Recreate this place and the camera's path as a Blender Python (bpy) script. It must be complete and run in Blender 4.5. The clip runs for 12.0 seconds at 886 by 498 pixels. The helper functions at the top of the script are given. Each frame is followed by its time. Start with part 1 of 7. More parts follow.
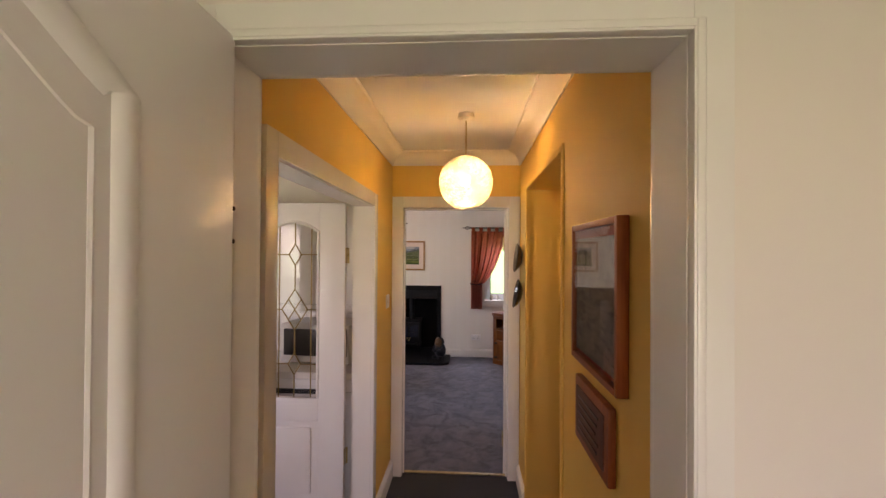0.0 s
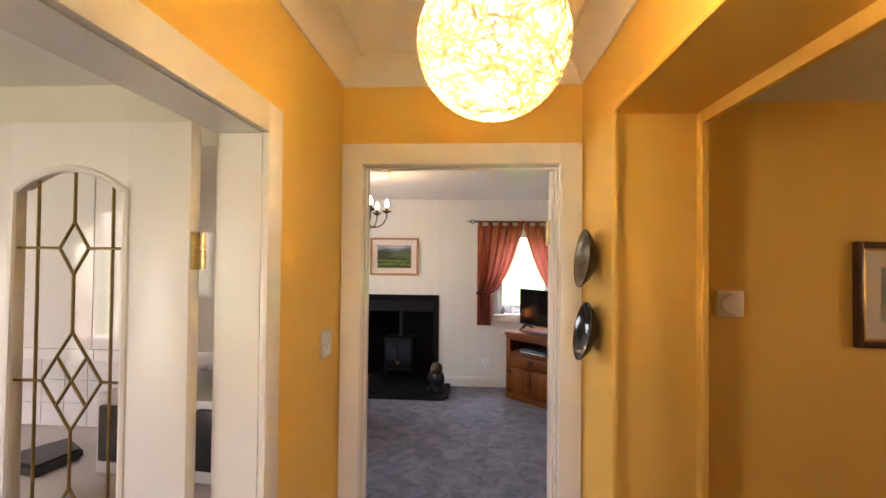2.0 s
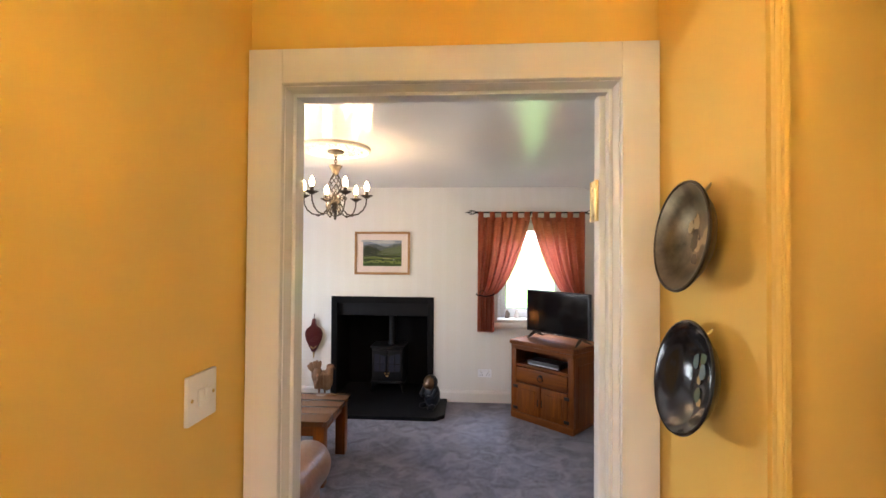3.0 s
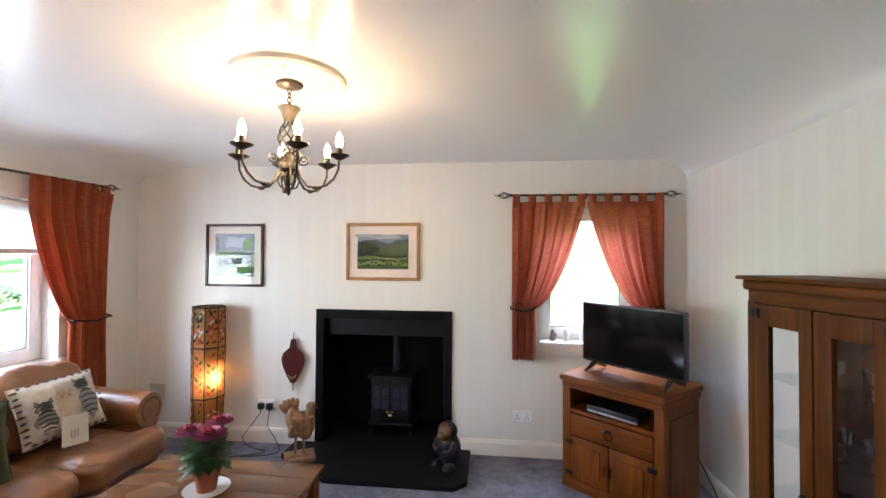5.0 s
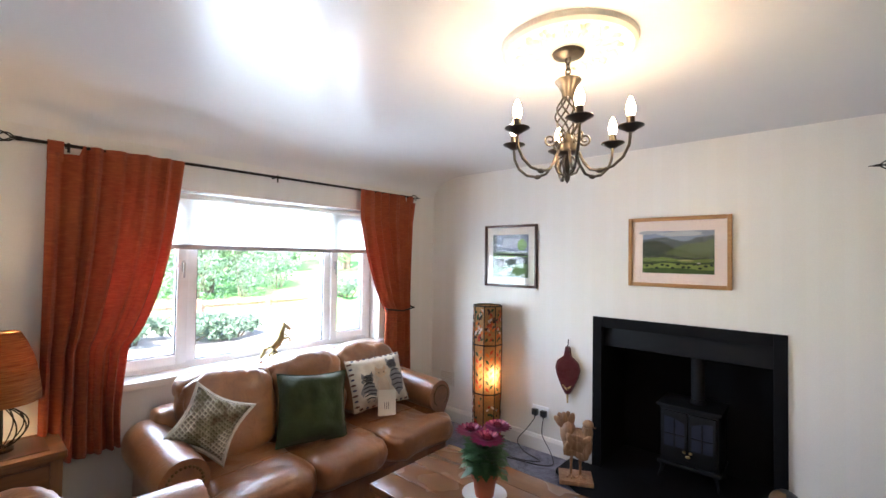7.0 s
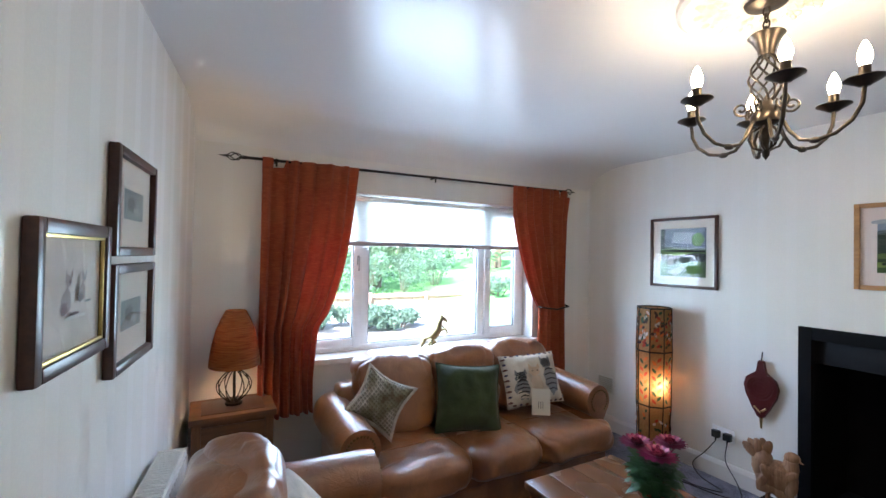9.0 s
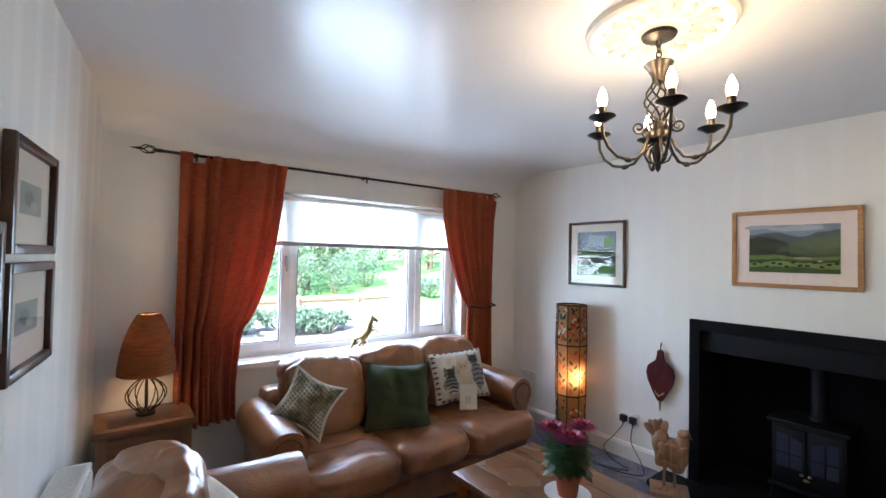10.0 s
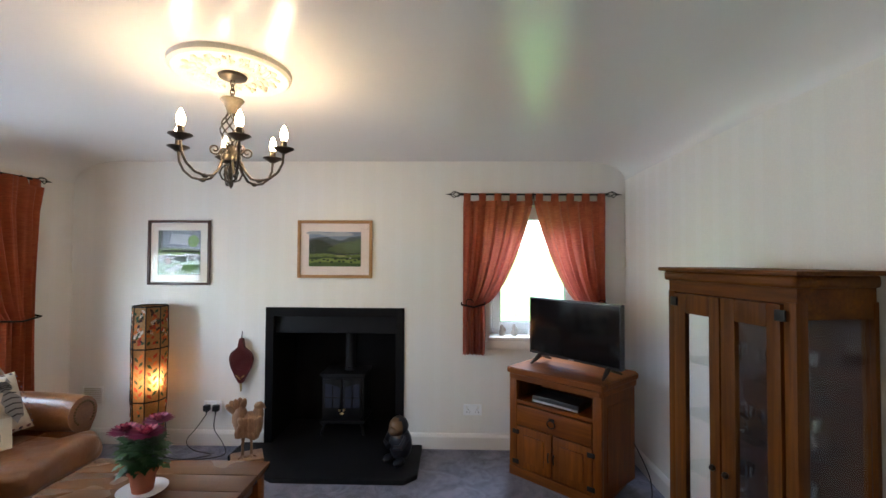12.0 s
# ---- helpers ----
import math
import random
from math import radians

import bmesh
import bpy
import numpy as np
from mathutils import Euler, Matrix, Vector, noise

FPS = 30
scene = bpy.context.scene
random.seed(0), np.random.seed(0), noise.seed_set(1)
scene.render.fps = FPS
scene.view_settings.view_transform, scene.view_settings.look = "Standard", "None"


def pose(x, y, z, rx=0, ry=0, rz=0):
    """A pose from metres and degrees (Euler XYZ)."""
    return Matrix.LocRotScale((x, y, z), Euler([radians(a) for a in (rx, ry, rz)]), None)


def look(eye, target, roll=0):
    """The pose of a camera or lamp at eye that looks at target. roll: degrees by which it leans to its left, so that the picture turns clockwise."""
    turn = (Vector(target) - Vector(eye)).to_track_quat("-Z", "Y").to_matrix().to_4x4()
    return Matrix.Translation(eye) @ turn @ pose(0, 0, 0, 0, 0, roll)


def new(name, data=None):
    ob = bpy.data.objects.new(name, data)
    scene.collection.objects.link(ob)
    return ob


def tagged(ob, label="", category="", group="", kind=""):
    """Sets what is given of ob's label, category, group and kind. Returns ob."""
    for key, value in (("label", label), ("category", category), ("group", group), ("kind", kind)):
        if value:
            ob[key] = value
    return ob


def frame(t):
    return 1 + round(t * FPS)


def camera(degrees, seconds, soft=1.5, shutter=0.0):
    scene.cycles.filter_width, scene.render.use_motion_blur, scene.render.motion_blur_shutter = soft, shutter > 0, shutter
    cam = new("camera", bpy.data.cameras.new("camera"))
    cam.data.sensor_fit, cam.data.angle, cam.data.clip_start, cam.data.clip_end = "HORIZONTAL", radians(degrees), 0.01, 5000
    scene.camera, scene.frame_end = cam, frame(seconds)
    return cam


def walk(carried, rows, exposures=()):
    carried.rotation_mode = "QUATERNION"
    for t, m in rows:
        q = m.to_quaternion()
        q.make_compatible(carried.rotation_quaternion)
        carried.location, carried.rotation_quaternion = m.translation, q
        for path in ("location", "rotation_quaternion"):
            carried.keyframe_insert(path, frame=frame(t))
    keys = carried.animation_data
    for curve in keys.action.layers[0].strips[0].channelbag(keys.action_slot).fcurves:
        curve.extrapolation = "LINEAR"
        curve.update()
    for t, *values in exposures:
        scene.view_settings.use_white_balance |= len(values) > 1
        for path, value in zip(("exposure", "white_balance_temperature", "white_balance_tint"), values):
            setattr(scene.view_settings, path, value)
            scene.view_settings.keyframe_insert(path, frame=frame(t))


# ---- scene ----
cam = camera(91.9, 12.0)
PATH = [
    (0, (0.099, -0.144, 1.638), (-0.022, 1.852, 1.657), 0.4),
    (0.5, (0.099, 0.214, 1.628), (-0.031, 2.209, 1.654), 0.6),
    (1, (0.094, 0.617, 1.633), (-0.033, 2.613, 1.659), 0.6),
    (1.5, (0.06, 0.978, 1.623), (-0.064, 2.974, 1.65), 0.6),
    (2, (0.04, 1.323, 1.615), (-0.085, 3.319, 1.645), 0.6),
    (2.5, (0.075, 1.666, 1.605), (-0.046, 3.662, 1.636), 0.5),
    (3, (0.052, 2.017, 1.574), (-0.074, 4.012, 1.604), 0.4),
    (3.2, (0.037, 2.167, 1.576), (-0.096, 4.162, 1.604), 0.3),
    (4.8, (-0.003, 3.139, 1.552), (-0.208, 5.128, 1.588), 0.4),
    (5, (-0.027, 3.237, 1.558), (-0.251, 5.224, 1.593), 0.3),
    (5.5, (-0.09, 3.416, 1.564), (-0.428, 5.387, 1.603), 0.4),
    (6, (-0.133, 3.516, 1.57), (-0.73, 5.424, 1.608), 0.4),
    (6.5, (-0.166, 3.533, 1.549), (-1.134, 5.282, 1.593), 0.4),
    (7, (-0.204, 3.514, 1.531), (-1.522, 5.018, 1.575), 0.8),
    (7.5, (-0.238, 3.501, 1.514), (-1.799, 4.75, 1.557), 0.9),
    (7.7, (-0.25, 3.498, 1.504), (-1.884, 4.652, 1.551), 0.7),
    (9.3, (-0.227, 3.517, 1.505), (-1.978, 4.482, 1.536), 1.0),
    (9.5, (-0.219, 3.512, 1.504), (-1.948, 4.516, 1.538), 1.1),
    (10, (-0.182, 3.493, 1.497), (-1.759, 4.722, 1.542), 1.1),
    (10.5, (-0.134, 3.47, 1.496), (-1.456, 4.971, 1.547), 1.0),
    (11, (-0.056, 3.427, 1.495), (-1.049, 5.162, 1.547), 0.8),
    (11.5, (0.018, 3.33, 1.499), (-0.547, 5.248, 1.551), 0.6),
    (12, (0.055, 3.19, 1.518), (0.008, 5.189, 1.565), 0.3),
]
EXPOSURES = [(0.0, 2.5, 7300, 31), (0.5, 2.58, 8300, 35), (1.0, 2.76, 7350, 29), (1.5, 2.92, 7350, 26), (2.5, 3.13, 7250, 23), (3.2, 3.26, 6900, 20), (4.8, 3.28, 6550, 18),
             (5.5, 3.22, 6550, 20), (7.5, 3.10, 6100, 16), (9.3, 2.74, 5600, 13), (10.5, 2.72, 5950, 15), (11.0, 2.73, 5900, 14), (11.5, 2.70, 5900, 14), (12.0, 2.80, 6350, 14)]
walk(cam, [(t, look(eye, target, roll)) for t, eye, target, roll in PATH], exposures=EXPOSURES)

# ---- world, sun, large lights ----
world = bpy.data.worlds.new("sky")
scene.world = world
world.use_nodes = True
wn = world.node_tree
wn.nodes.clear()
w_out = wn.nodes.new("ShaderNodeOutputWorld")
w_bg = wn.nodes.new("ShaderNodeBackground")
w_sky = wn.nodes.new("ShaderNodeTexSky")
w_sky.sky_type = "NISHITA"
w_sky.sun_disc = False
w_sky.sun_elevation = radians(48)
w_sky.sun_rotation = radians(150)
w_bg.inputs["Strength"].default_value = 0.15
wn.links.new(w_sky.outputs[0], w_bg.inputs["Color"])
wn.links.new(w_bg.outputs[0], w_out.inputs["Surface"])

sun_data = bpy.data.lights.new("sun", "SUN")
sun_data.energy = 5.0
sun_data.angle = radians(0.6)
sun_data.color = (1.0, 0.95, 0.86)
sun = new("sun", sun_data)
# the sun stands to the south-east, behind the house, so no beam enters the west and north windows
sun.matrix_world = look((6, -8, 12), (0, 0, 0))


def area_lamp(name, eye, target, w, h, watts, colour):
    data = bpy.data.lights.new(name, "AREA")
    data.shape, data.size, data.size_y = "RECTANGLE", w, h
    data.energy, data.color = watts, colour
    ob = new(name, data)
    ob.matrix_world = look(eye, target)
    return ob


def bulb_lamp(name, place, watts, colour, radius=0.02):
    data = bpy.data.lights.new(name, "POINT")
    data.energy, data.color, data.shadow_soft_size = watts, colour, radius
    ob = new(name, data)
    ob.location = place
    return ob


DAY = (0.70, 0.85, 1.0)
WARM = (1.0, 0.70, 0.40)
HALL_W = 6.6
# daylight in the west and kitchen window openings
area_lamp("daylight_west", (-3.46, 5.03, 1.38), (0, 5.03, 1.2), 1.8, 1.05, 13.0, DAY)
area_lamp("daylight_kitchen", (-2.0, 0.32, 1.45), (-2.0, 3, 1.3), 1.2, 0.9, 3.0, (1.0, 0.87, 0.89))
# porch light comes through an unseen window assumed behind the start
area_lamp("daylight_porch", (0.42, -1.92, 1.45), (0.42, 1, 1.3), 1.2, 1.1, 2.25, (1.0, 0.80, 0.71))
# fill lamp in an added opening, to brighten the side passage
area_lamp("passage_fill", (2.72, 1.9, 1.60), (0.0, 2.0, 1.45), 0.38, 0.56, 0.42, (1.0, 0.66, 0.42))
# skylight falling in through the small north window
area_lamp("daylight_north", (0.725, 7.50, 2.32), (0.725, 7.16, 1.20), 0.95, 0.8, 17.0, DAY)

# ---- materials ----
class Mat:
    """A node material put together step by step."""

    def __init__(self, name, colour=(0.8, 0.8, 0.8), rough=0.6, metal=0.0, spec=0.5):
        self.m = bpy.data.materials.new(name)
        self.m.use_nodes = True
        self.t = self.m.node_tree
        self.b = self.t.nodes["Principled BSDF"]
        self.set("Base Color", (*colour, 1))
        self.set("Roughness", rough)
        self.set("Metallic", metal)
        self.set("Specular IOR Level", spec)
        self.c = self.t.nodes.new("ShaderNodeTexCoord").outputs["Object"]
        self.col = None

    def set(self, key, value):
        self.b.inputs[key].default_value = value
        return self

    def link(self, a, b):
        self.t.links.new(a, b)

    def node(self, kind, **kw):
        n = self.t.nodes.new(kind)
        for k, v in kw.items():
            setattr(n, k, v)
        return n

    def mapped(self, scale=(1, 1, 1), turn=(0, 0, 0), src=None):
        n = self.node("ShaderNodeMapping")
        n.inputs["Scale"].default_value = scale
        n.inputs["Rotation"].default_value = turn
        self.link(src or self.c, n.inputs["Vector"])
        return n.outputs[0]

    def noise(self, scale, detail=4.0, rough=0.55, vec=None, distort=0.0):
        n = self.node("ShaderNodeTexNoise")
        n.inputs["Scale"].default_value = scale
        n.inputs["Detail"].default_value = detail
        n.inputs["Roughness"].default_value = rough
        n.inputs["Distortion"].default_value = distort
        self.link(vec or self.c, n.inputs["Vector"])
        return n.outputs["Fac"]

    def ramp(self, fac, stops, interp="LINEAR"):
        n = self.node("ShaderNodeValToRGB")
        n.color_ramp.interpolation = interp
        el = n.color_ramp.elements
        while len(el) < len(stops):
            el.new(0.5)
        for e, (p, c) in zip(el, stops):
            e.position = p
            e.color = (*c, 1) if len(c) == 3 else c
        self.link(fac, n.inputs[0])
        return n.outputs[0]

    def mix(self, fac, a, b, how="MIX"):
        n = self.node("ShaderNodeMix", data_type="RGBA", blend_type=how)
        for key, v in ((0, fac), (6, a), (7, b)):
            if isinstance(v, (int, float)):
                n.inputs[key].default_value = v
            elif isinstance(v, tuple):
                n.inputs[key].default_value = (*v, 1) if len(v) == 3 else v
            else:
                self.link(v, n.inputs[key])
        return n.outputs[2]

    def colour(self, out):
        self.link(out, self.b.inputs["Base Color"])
        self.col = out
        return self

    def roughness(self, fac, lo, hi):
        n = self.node("ShaderNodeMapRange")
        n.inputs["To Min"].default_value = lo
        n.inputs["To Max"].default_value = hi
        self.link(fac, n.inputs["Value"])
        self.link(n.outputs[0], self.b.inputs["Roughness"])
        return self

    def bump(self, fac, strength, dist=0.01):
        n = self.node("ShaderNodeBump")
        n.inputs["Strength"].default_value = strength
        n.inputs["Distance"].default_value = dist
        self.link(fac, n.inputs["Height"])
        old = self.b.inputs["Normal"].links
        if old:
            self.link(old[0].from_socket, n.inputs["Normal"])
        self.link(n.outputs[0], self.b.inputs["Normal"])
        return self


def shade(c, k):
    return tuple(min(1.0, v * k) for v in c)


def paint(name, colour, rough=0.55, vary=0.06, bump=0.05, scale=6.0, spec=0.4):
    m = Mat(name, colour, rough, spec=spec)
    big = m.noise(scale * 0.3, 3)
    fine = m.noise(scale * 40, 3)
    m.colour(m.ramp(big, [(0.3, shade(colour, 1 - vary)), (0.7, shade(colour, 1 + vary))]))
    m.roughness(fine, rough - 0.06, rough + 0.06)
    m.bump(fine, bump, 0.004)
    m.bump(big, bump, 0.02)
    return m.m


def wood(name, dark, light, rough=0.35, axis=0, scale=1.0, spec=0.5):
    m = Mat(name, light, rough, spec=spec)
    s = [14.0 * scale] * 3
    s[axis] = 1.2 * scale
    v = m.mapped(tuple(s))
    grain = m.noise(1.0, 6, 0.6, v, 0.6)
    s2 = [60.0 * scale] * 3
    s2[axis] = 3.0 * scale
    pores = m.noise(1.0, 3, 0.6, m.mapped(tuple(s2)))
    base = m.ramp(grain, [(0.28, dark), (0.5, tuple((a + b) / 2 for a, b in zip(dark, light))), (0.72, light)])
    worn = m.noise(2.2, 3)
    c = m.mix(m.ramp(pores, [(0.35, (0.45, 0.45, 0.45)), (0.6, (1, 1, 1))]), shade(dark, 0.75), base)
    m.colour(m.mix(m.ramp(worn, [(0.4, (0, 0, 0)), (0.75, (0.35, 0.35, 0.35))]), c, shade(light, 1.12)))
    m.roughness(pores, rough - 0.07, rough + 0.12)
    m.bump(pores, 0.08, 0.003)
    return m.m


def metal(name, colour, rough=0.35, vary=0.15):
    m = Mat(name, colour, rough, 1.0)
    n = m.noise(30, 4)
    m.colour(m.ramp(n, [(0.3, shade(colour, 1 - vary)), (0.7, shade(colour, 1 + vary))]))
    m.roughness(m.noise(60, 3), rough - 0.08, rough + 0.12)
    return m.m


def glossy_plain(name, colour, rough=0.25, spec=0.5, vary=0.05):
    m = Mat(name, colour, rough, spec=spec)
    m.colour(m.ramp(m.noise(9, 3), [(0.3, shade(colour, 1 - vary)), (0.7, shade(colour, 1 + vary))]))
    m.roughness(m.noise(25, 3), rough - 0.03, rough + 0.05)
    return m.m


def glow(name, colour, strength):
    m = Mat(name, colour, 0.5)
    m.set("Emission Color", (*colour, 1))
    m.set("Emission Strength", strength)
    return m.m


def clear_glass(name, tint=(1, 1, 1), rough=0.0, gloss=0.03):
    m = bpy.data.materials.new(name)
    m.use_nodes = True
    t = m.node_tree
    t.nodes.clear()
    out = t.nodes.new("ShaderNodeOutputMaterial")
    mix = t.nodes.new("ShaderNodeMixShader")
    tr = t.nodes.new("ShaderNodeBsdfTransparent")
    gl = t.nodes.new("ShaderNodeBsdfGlossy")
    lw = t.nodes.new("ShaderNodeLayerWeight")
    lw.inputs["Blend"].default_value = 0.5
    pw = t.nodes.new("ShaderNodeMath")
    pw.operation = "POWER"
    pw.inputs[1].default_value = 5.0
    fr = t.nodes.new("ShaderNodeMath")
    fr.operation = "MULTIPLY_ADD"
    fr.inputs[1].default_value = 0.6
    fr.inputs[2].default_value = gloss
    t.links.new(lw.outputs["Facing"], pw.inputs[0])
    t.links.new(pw.outputs[0], fr.inputs[0])
    tr.inputs["Color"].default_value = (*tint, 1)
    gl.inputs["Roughness"].default_value = rough
    t.links.new(fr.outputs[0], mix.inputs[0])
    t.links.new(tr.outputs[0], mix.inputs[1])
    t.links.new(gl.outputs[0], mix.inputs[2])
    t.links.new(mix.outputs[0], out.inputs[0])
    return m


def make_wallpaper():
    """Cream wallpaper with faint satin stripes about 5 cm wide."""
    m = Mat("cream_striped_wallpaper", (0.78, 0.73, 0.62), 0.5, spec=0.4)
    sep = m.node("ShaderNodeSeparateXYZ")
    m.link(m.c, sep.inputs[0])
    add = m.node("ShaderNodeMath", operation="ADD")
    m.link(sep.outputs[0], add.inputs[0])
    m.link(sep.outputs[1], add.inputs[1])
    mul = m.node("ShaderNodeMath", operation="MULTIPLY")
    m.link(add.outputs[0], mul.inputs[0])
    mul.inputs[1].default_value = 2 * math.pi / 0.16
    sn = m.node("ShaderNodeMath", operation="SINE")
    m.link(mul.outputs[0], sn.inputs[0])
    band = m.ramp(sn.outputs[0], [(0.42, (0, 0, 0)), (0.58, (1, 1, 1))])
    fleck = m.noise(160, 3)
    big = m.noise(1.6, 3)
    a = m.mix(band, (0.789, 0.772, 0.731), (0.799, 0.784, 0.748))
    a = m.mix(m.ramp(fleck, [(0.45, (0, 0, 0)), (0.7, (0.35, 0.35, 0.35))]), a, (0.88, 0.86, 0.8))
    m.colour(m.mix(m.ramp(big, [(0.35, (0, 0, 0)), (0.7, (0.12, 0.12, 0.12))]), a, (0.66, 0.6, 0.48)))
    m.roughness(band, 0.62, 0.28)
    m.bump(fleck, 0.06, 0.002)
    return m.m


def make_carpet(name, lo, hi, patch):
    m = Mat(name, hi, 0.95, spec=0.1)
    fine = m.noise(420, 2)
    mid = m.noise(26, 5, 0.65)
    big = m.noise(6.5, 5, 0.62, None, 0.9)
    c = m.ramp(mid, [(0.3, lo), (0.7, hi)])
    c = m.mix(m.ramp(big, [(0.38, (0, 0, 0)), (0.62, (0.75, 0.75, 0.75))]), c, patch)
    m.colour(m.mix(m.ramp(fine, [(0.3, (0.5, 0.5, 0.5)), (0.6, (0, 0, 0))]), c, shade(lo, 0.6)))
    m.bump(fine, 0.6, 0.006)
    m.bump(mid, 0.4, 0.01)
    m.set("Sheen Weight", 0.25)
    return m.m


M_CREAM = make_wallpaper()
def make_ceiling():
    m = Mat("white_satin_ceiling_paint", (0.80, 0.79, 0.775), 0.24, spec=0.45)
    big = m.noise(0.9, 3)
    m.colour(m.ramp(big, [(0.3, (0.785, 0.775, 0.76)), (0.7, (0.81, 0.80, 0.785))]))
    m.roughness(big, 0.205, 0.27)
    m.bump(m.noise(7, 2), 0.04, 0.01)
    return m.m


M_CEIL = make_ceiling()
M_CEILMATT = paint("white_matt_ceiling_paint", (0.80, 0.78, 0.75), 0.75, 0.02, 0.03, 3.0, 0.2)
M_YELLOW = paint("golden_yellow_wall_paint", (0.80, 0.508, 0.122), 0.55, 0.05, 0.07, 5.0, 0.2)
M_COVING = paint("cream_coving_paint", (0.80, 0.75, 0.66), 0.5, 0.03, 0.03)
M_WHITE = paint("white_gloss_woodwork_paint", (0.80, 0.77, 0.73), 0.24, 0.03, 0.02, 8.0, 0.5)
M_WALLWHITE = paint("off_white_wall_paint", (0.76, 0.70, 0.645), 0.6, 0.03, 0.05)
M_UPVC = glossy_plain("white_upvc", (0.84, 0.85, 0.86), 0.22)
M_CARPET = make_carpet("grey_blue_carpet", (0.075, 0.078, 0.112), (0.168, 0.172, 0.24), (0.29, 0.295, 0.385))
M_HALLCARPET = make_carpet("dark_charcoal_carpet", (0.014, 0.014, 0.017), (0.04, 0.04, 0.046), (0.025, 0.025, 0.03))
M_SLATE = paint("black_slate", (0.006, 0.0064, 0.0085), 0.6, 0.2, 0.15, 8.0, 0.2)
M_SOOT = paint("black_fireplace_paint", (0.004, 0.004, 0.005), 0.75, 0.25, 0.1, 8.0, 0.15)
M_BRASS = metal("polished_brass", (0.60, 0.46, 0.22), 0.28)
M_IRON = metal("black_iron", (0.035, 0.033, 0.03), 0.45)
M_ABRASS = metal("antique_brass", (0.088, 0.074, 0.058), 0.34, 0.35)
M_PLASTIC = glossy_plain("white_plastic", (0.80, 0.79, 0.76), 0.35)
M_BLACK = glossy_plain("black_plastic", (0.012, 0.012, 0.014), 0.3)
M_GLASS = clear_glass("window_glass")
M_PINE = wood("honey_waxed_pine", (0.11, 0.027, 0.004), (0.28, 0.080, 0.008), 0.38, 0, 1.0, 0.22)
M_PINEV = wood("honey_waxed_pine_upright", (0.11, 0.027, 0.004), (0.28, 0.080, 0.008), 0.38, 2, 1.0, 0.22)
M_OAKDARK = wood("dark_stained_wood", (0.035, 0.012, 0.007), (0.085, 0.032, 0.018), 0.3, 0)
M_OAK = wood("light_oak_frame_wood", (0.32, 0.15, 0.05), (0.50, 0.27, 0.10), 0.4, 0)


def make_tabletop():
    """Old brown polish: broad soft figure, darker stains, rubbed pale patches."""
    m = Mat("worn_brown_tabletop", (0.17, 0.07, 0.027), 0.26, spec=0.5)
    grain = m.noise(1.0, 4, 0.55, m.mapped((1.6, 14, 14)), 0.4)
    stain = m.noise(3.5, 2, 0.5)
    c = m.ramp(grain, [(0.25, (0.125, 0.050, 0.019)), (0.75, (0.20, 0.086, 0.034))])
    c = m.mix(m.ramp(stain, [(0.35, (0, 0, 0)), (0.8, (0.5, 0.5, 0.5))]), c, (0.10, 0.040, 0.016))
    m.colour(m.mix(m.ramp(m.noise(2.0, 2), [(0.35, (0, 0, 0)), (0.8, (0.4, 0.4, 0.4))]), c, (0.26, 0.12, 0.052)))
    m.roughness(stain, 0.22, 0.32)
    m.bump(m.noise(1.0, 3, 0.6, m.mapped((4, 50, 50))), 0.05, 0.003)
    return m.m


M_TABLE = make_tabletop()

M_CAB = wood("dark_waxed_pine", (0.06, 0.018, 0.003), (0.18, 0.058, 0.006), 0.45, 0, 1.0, 0.15)
M_CABV = wood("dark_waxed_pine_upright", (0.06, 0.018, 0.003), (0.18, 0.058, 0.006), 0.45, 2, 1.0, 0.15)


# ---- building helpers ----
def smooth(me, angle=40):
    for p in me.polygons:
        p.use_smooth = True
    me.set_sharp_from_angle(angle=radians(angle))


def to_mesh(name, bm, mat, soft=True):
    bmesh.ops.recalc_face_normals(bm, faces=bm.faces)
    me = bpy.data.meshes.new(name)
    bm.to_mesh(me)
    bm.free()
    for m in mat if isinstance(mat, (list, tuple)) else [mat]:
        me.materials.append(m)
    if soft:
        smooth(me)
    return me


def part(name, bm, mat, parent=None, label="", soft=True):
    """Links a bmesh as one mesh object under a thing or a part."""
    ob = new(name, to_mesh(name, bm, mat, soft))
    if parent is not None:
        ob.parent = parent
    if label:
        ob["label"] = label
    return ob


def thing(name, label, category, place=(0, 0, 0), turn=0.0, group=""):
    ob = new(name)
    ob.empty_display_size = 0.1
    ob.location = place
    ob.rotation_euler = (0, 0, radians(turn))
    return tagged(ob, label, category, group)


def structure(name, bm, mat, label, soft=False):
    ob = new(name, to_mesh(name, bm, mat, soft))
    return tagged(ob, label, name.split("_")[0], kind="structure")


def box(x0, y0, z0, x1, y1, z1, bevel=0.0, bm=None, seg=2):
    own = bmesh.new()
    bmesh.ops.create_cube(own, size=1.0)
    for v in own.verts:
        v.co = Vector((x0 + (v.co.x + 0.5) * (x1 - x0), y0 + (v.co.y + 0.5) * (y1 - y0), z0 + (v.co.z + 0.5) * (z1 - z0)))
    if bevel > 0:
        bmesh.ops.bevel(own, geom=own.edges[:], offset=bevel, segments=seg, affect="EDGES", profile=0.6)
    return join(bm, own)


def join(bm, own):
    if bm is None:
        return own
    me = bpy.data.meshes.new("tmp")
    own.to_mesh(me)
    own.free()
    bm.from_mesh(me)
    bpy.data.meshes.remove(me)
    return bm


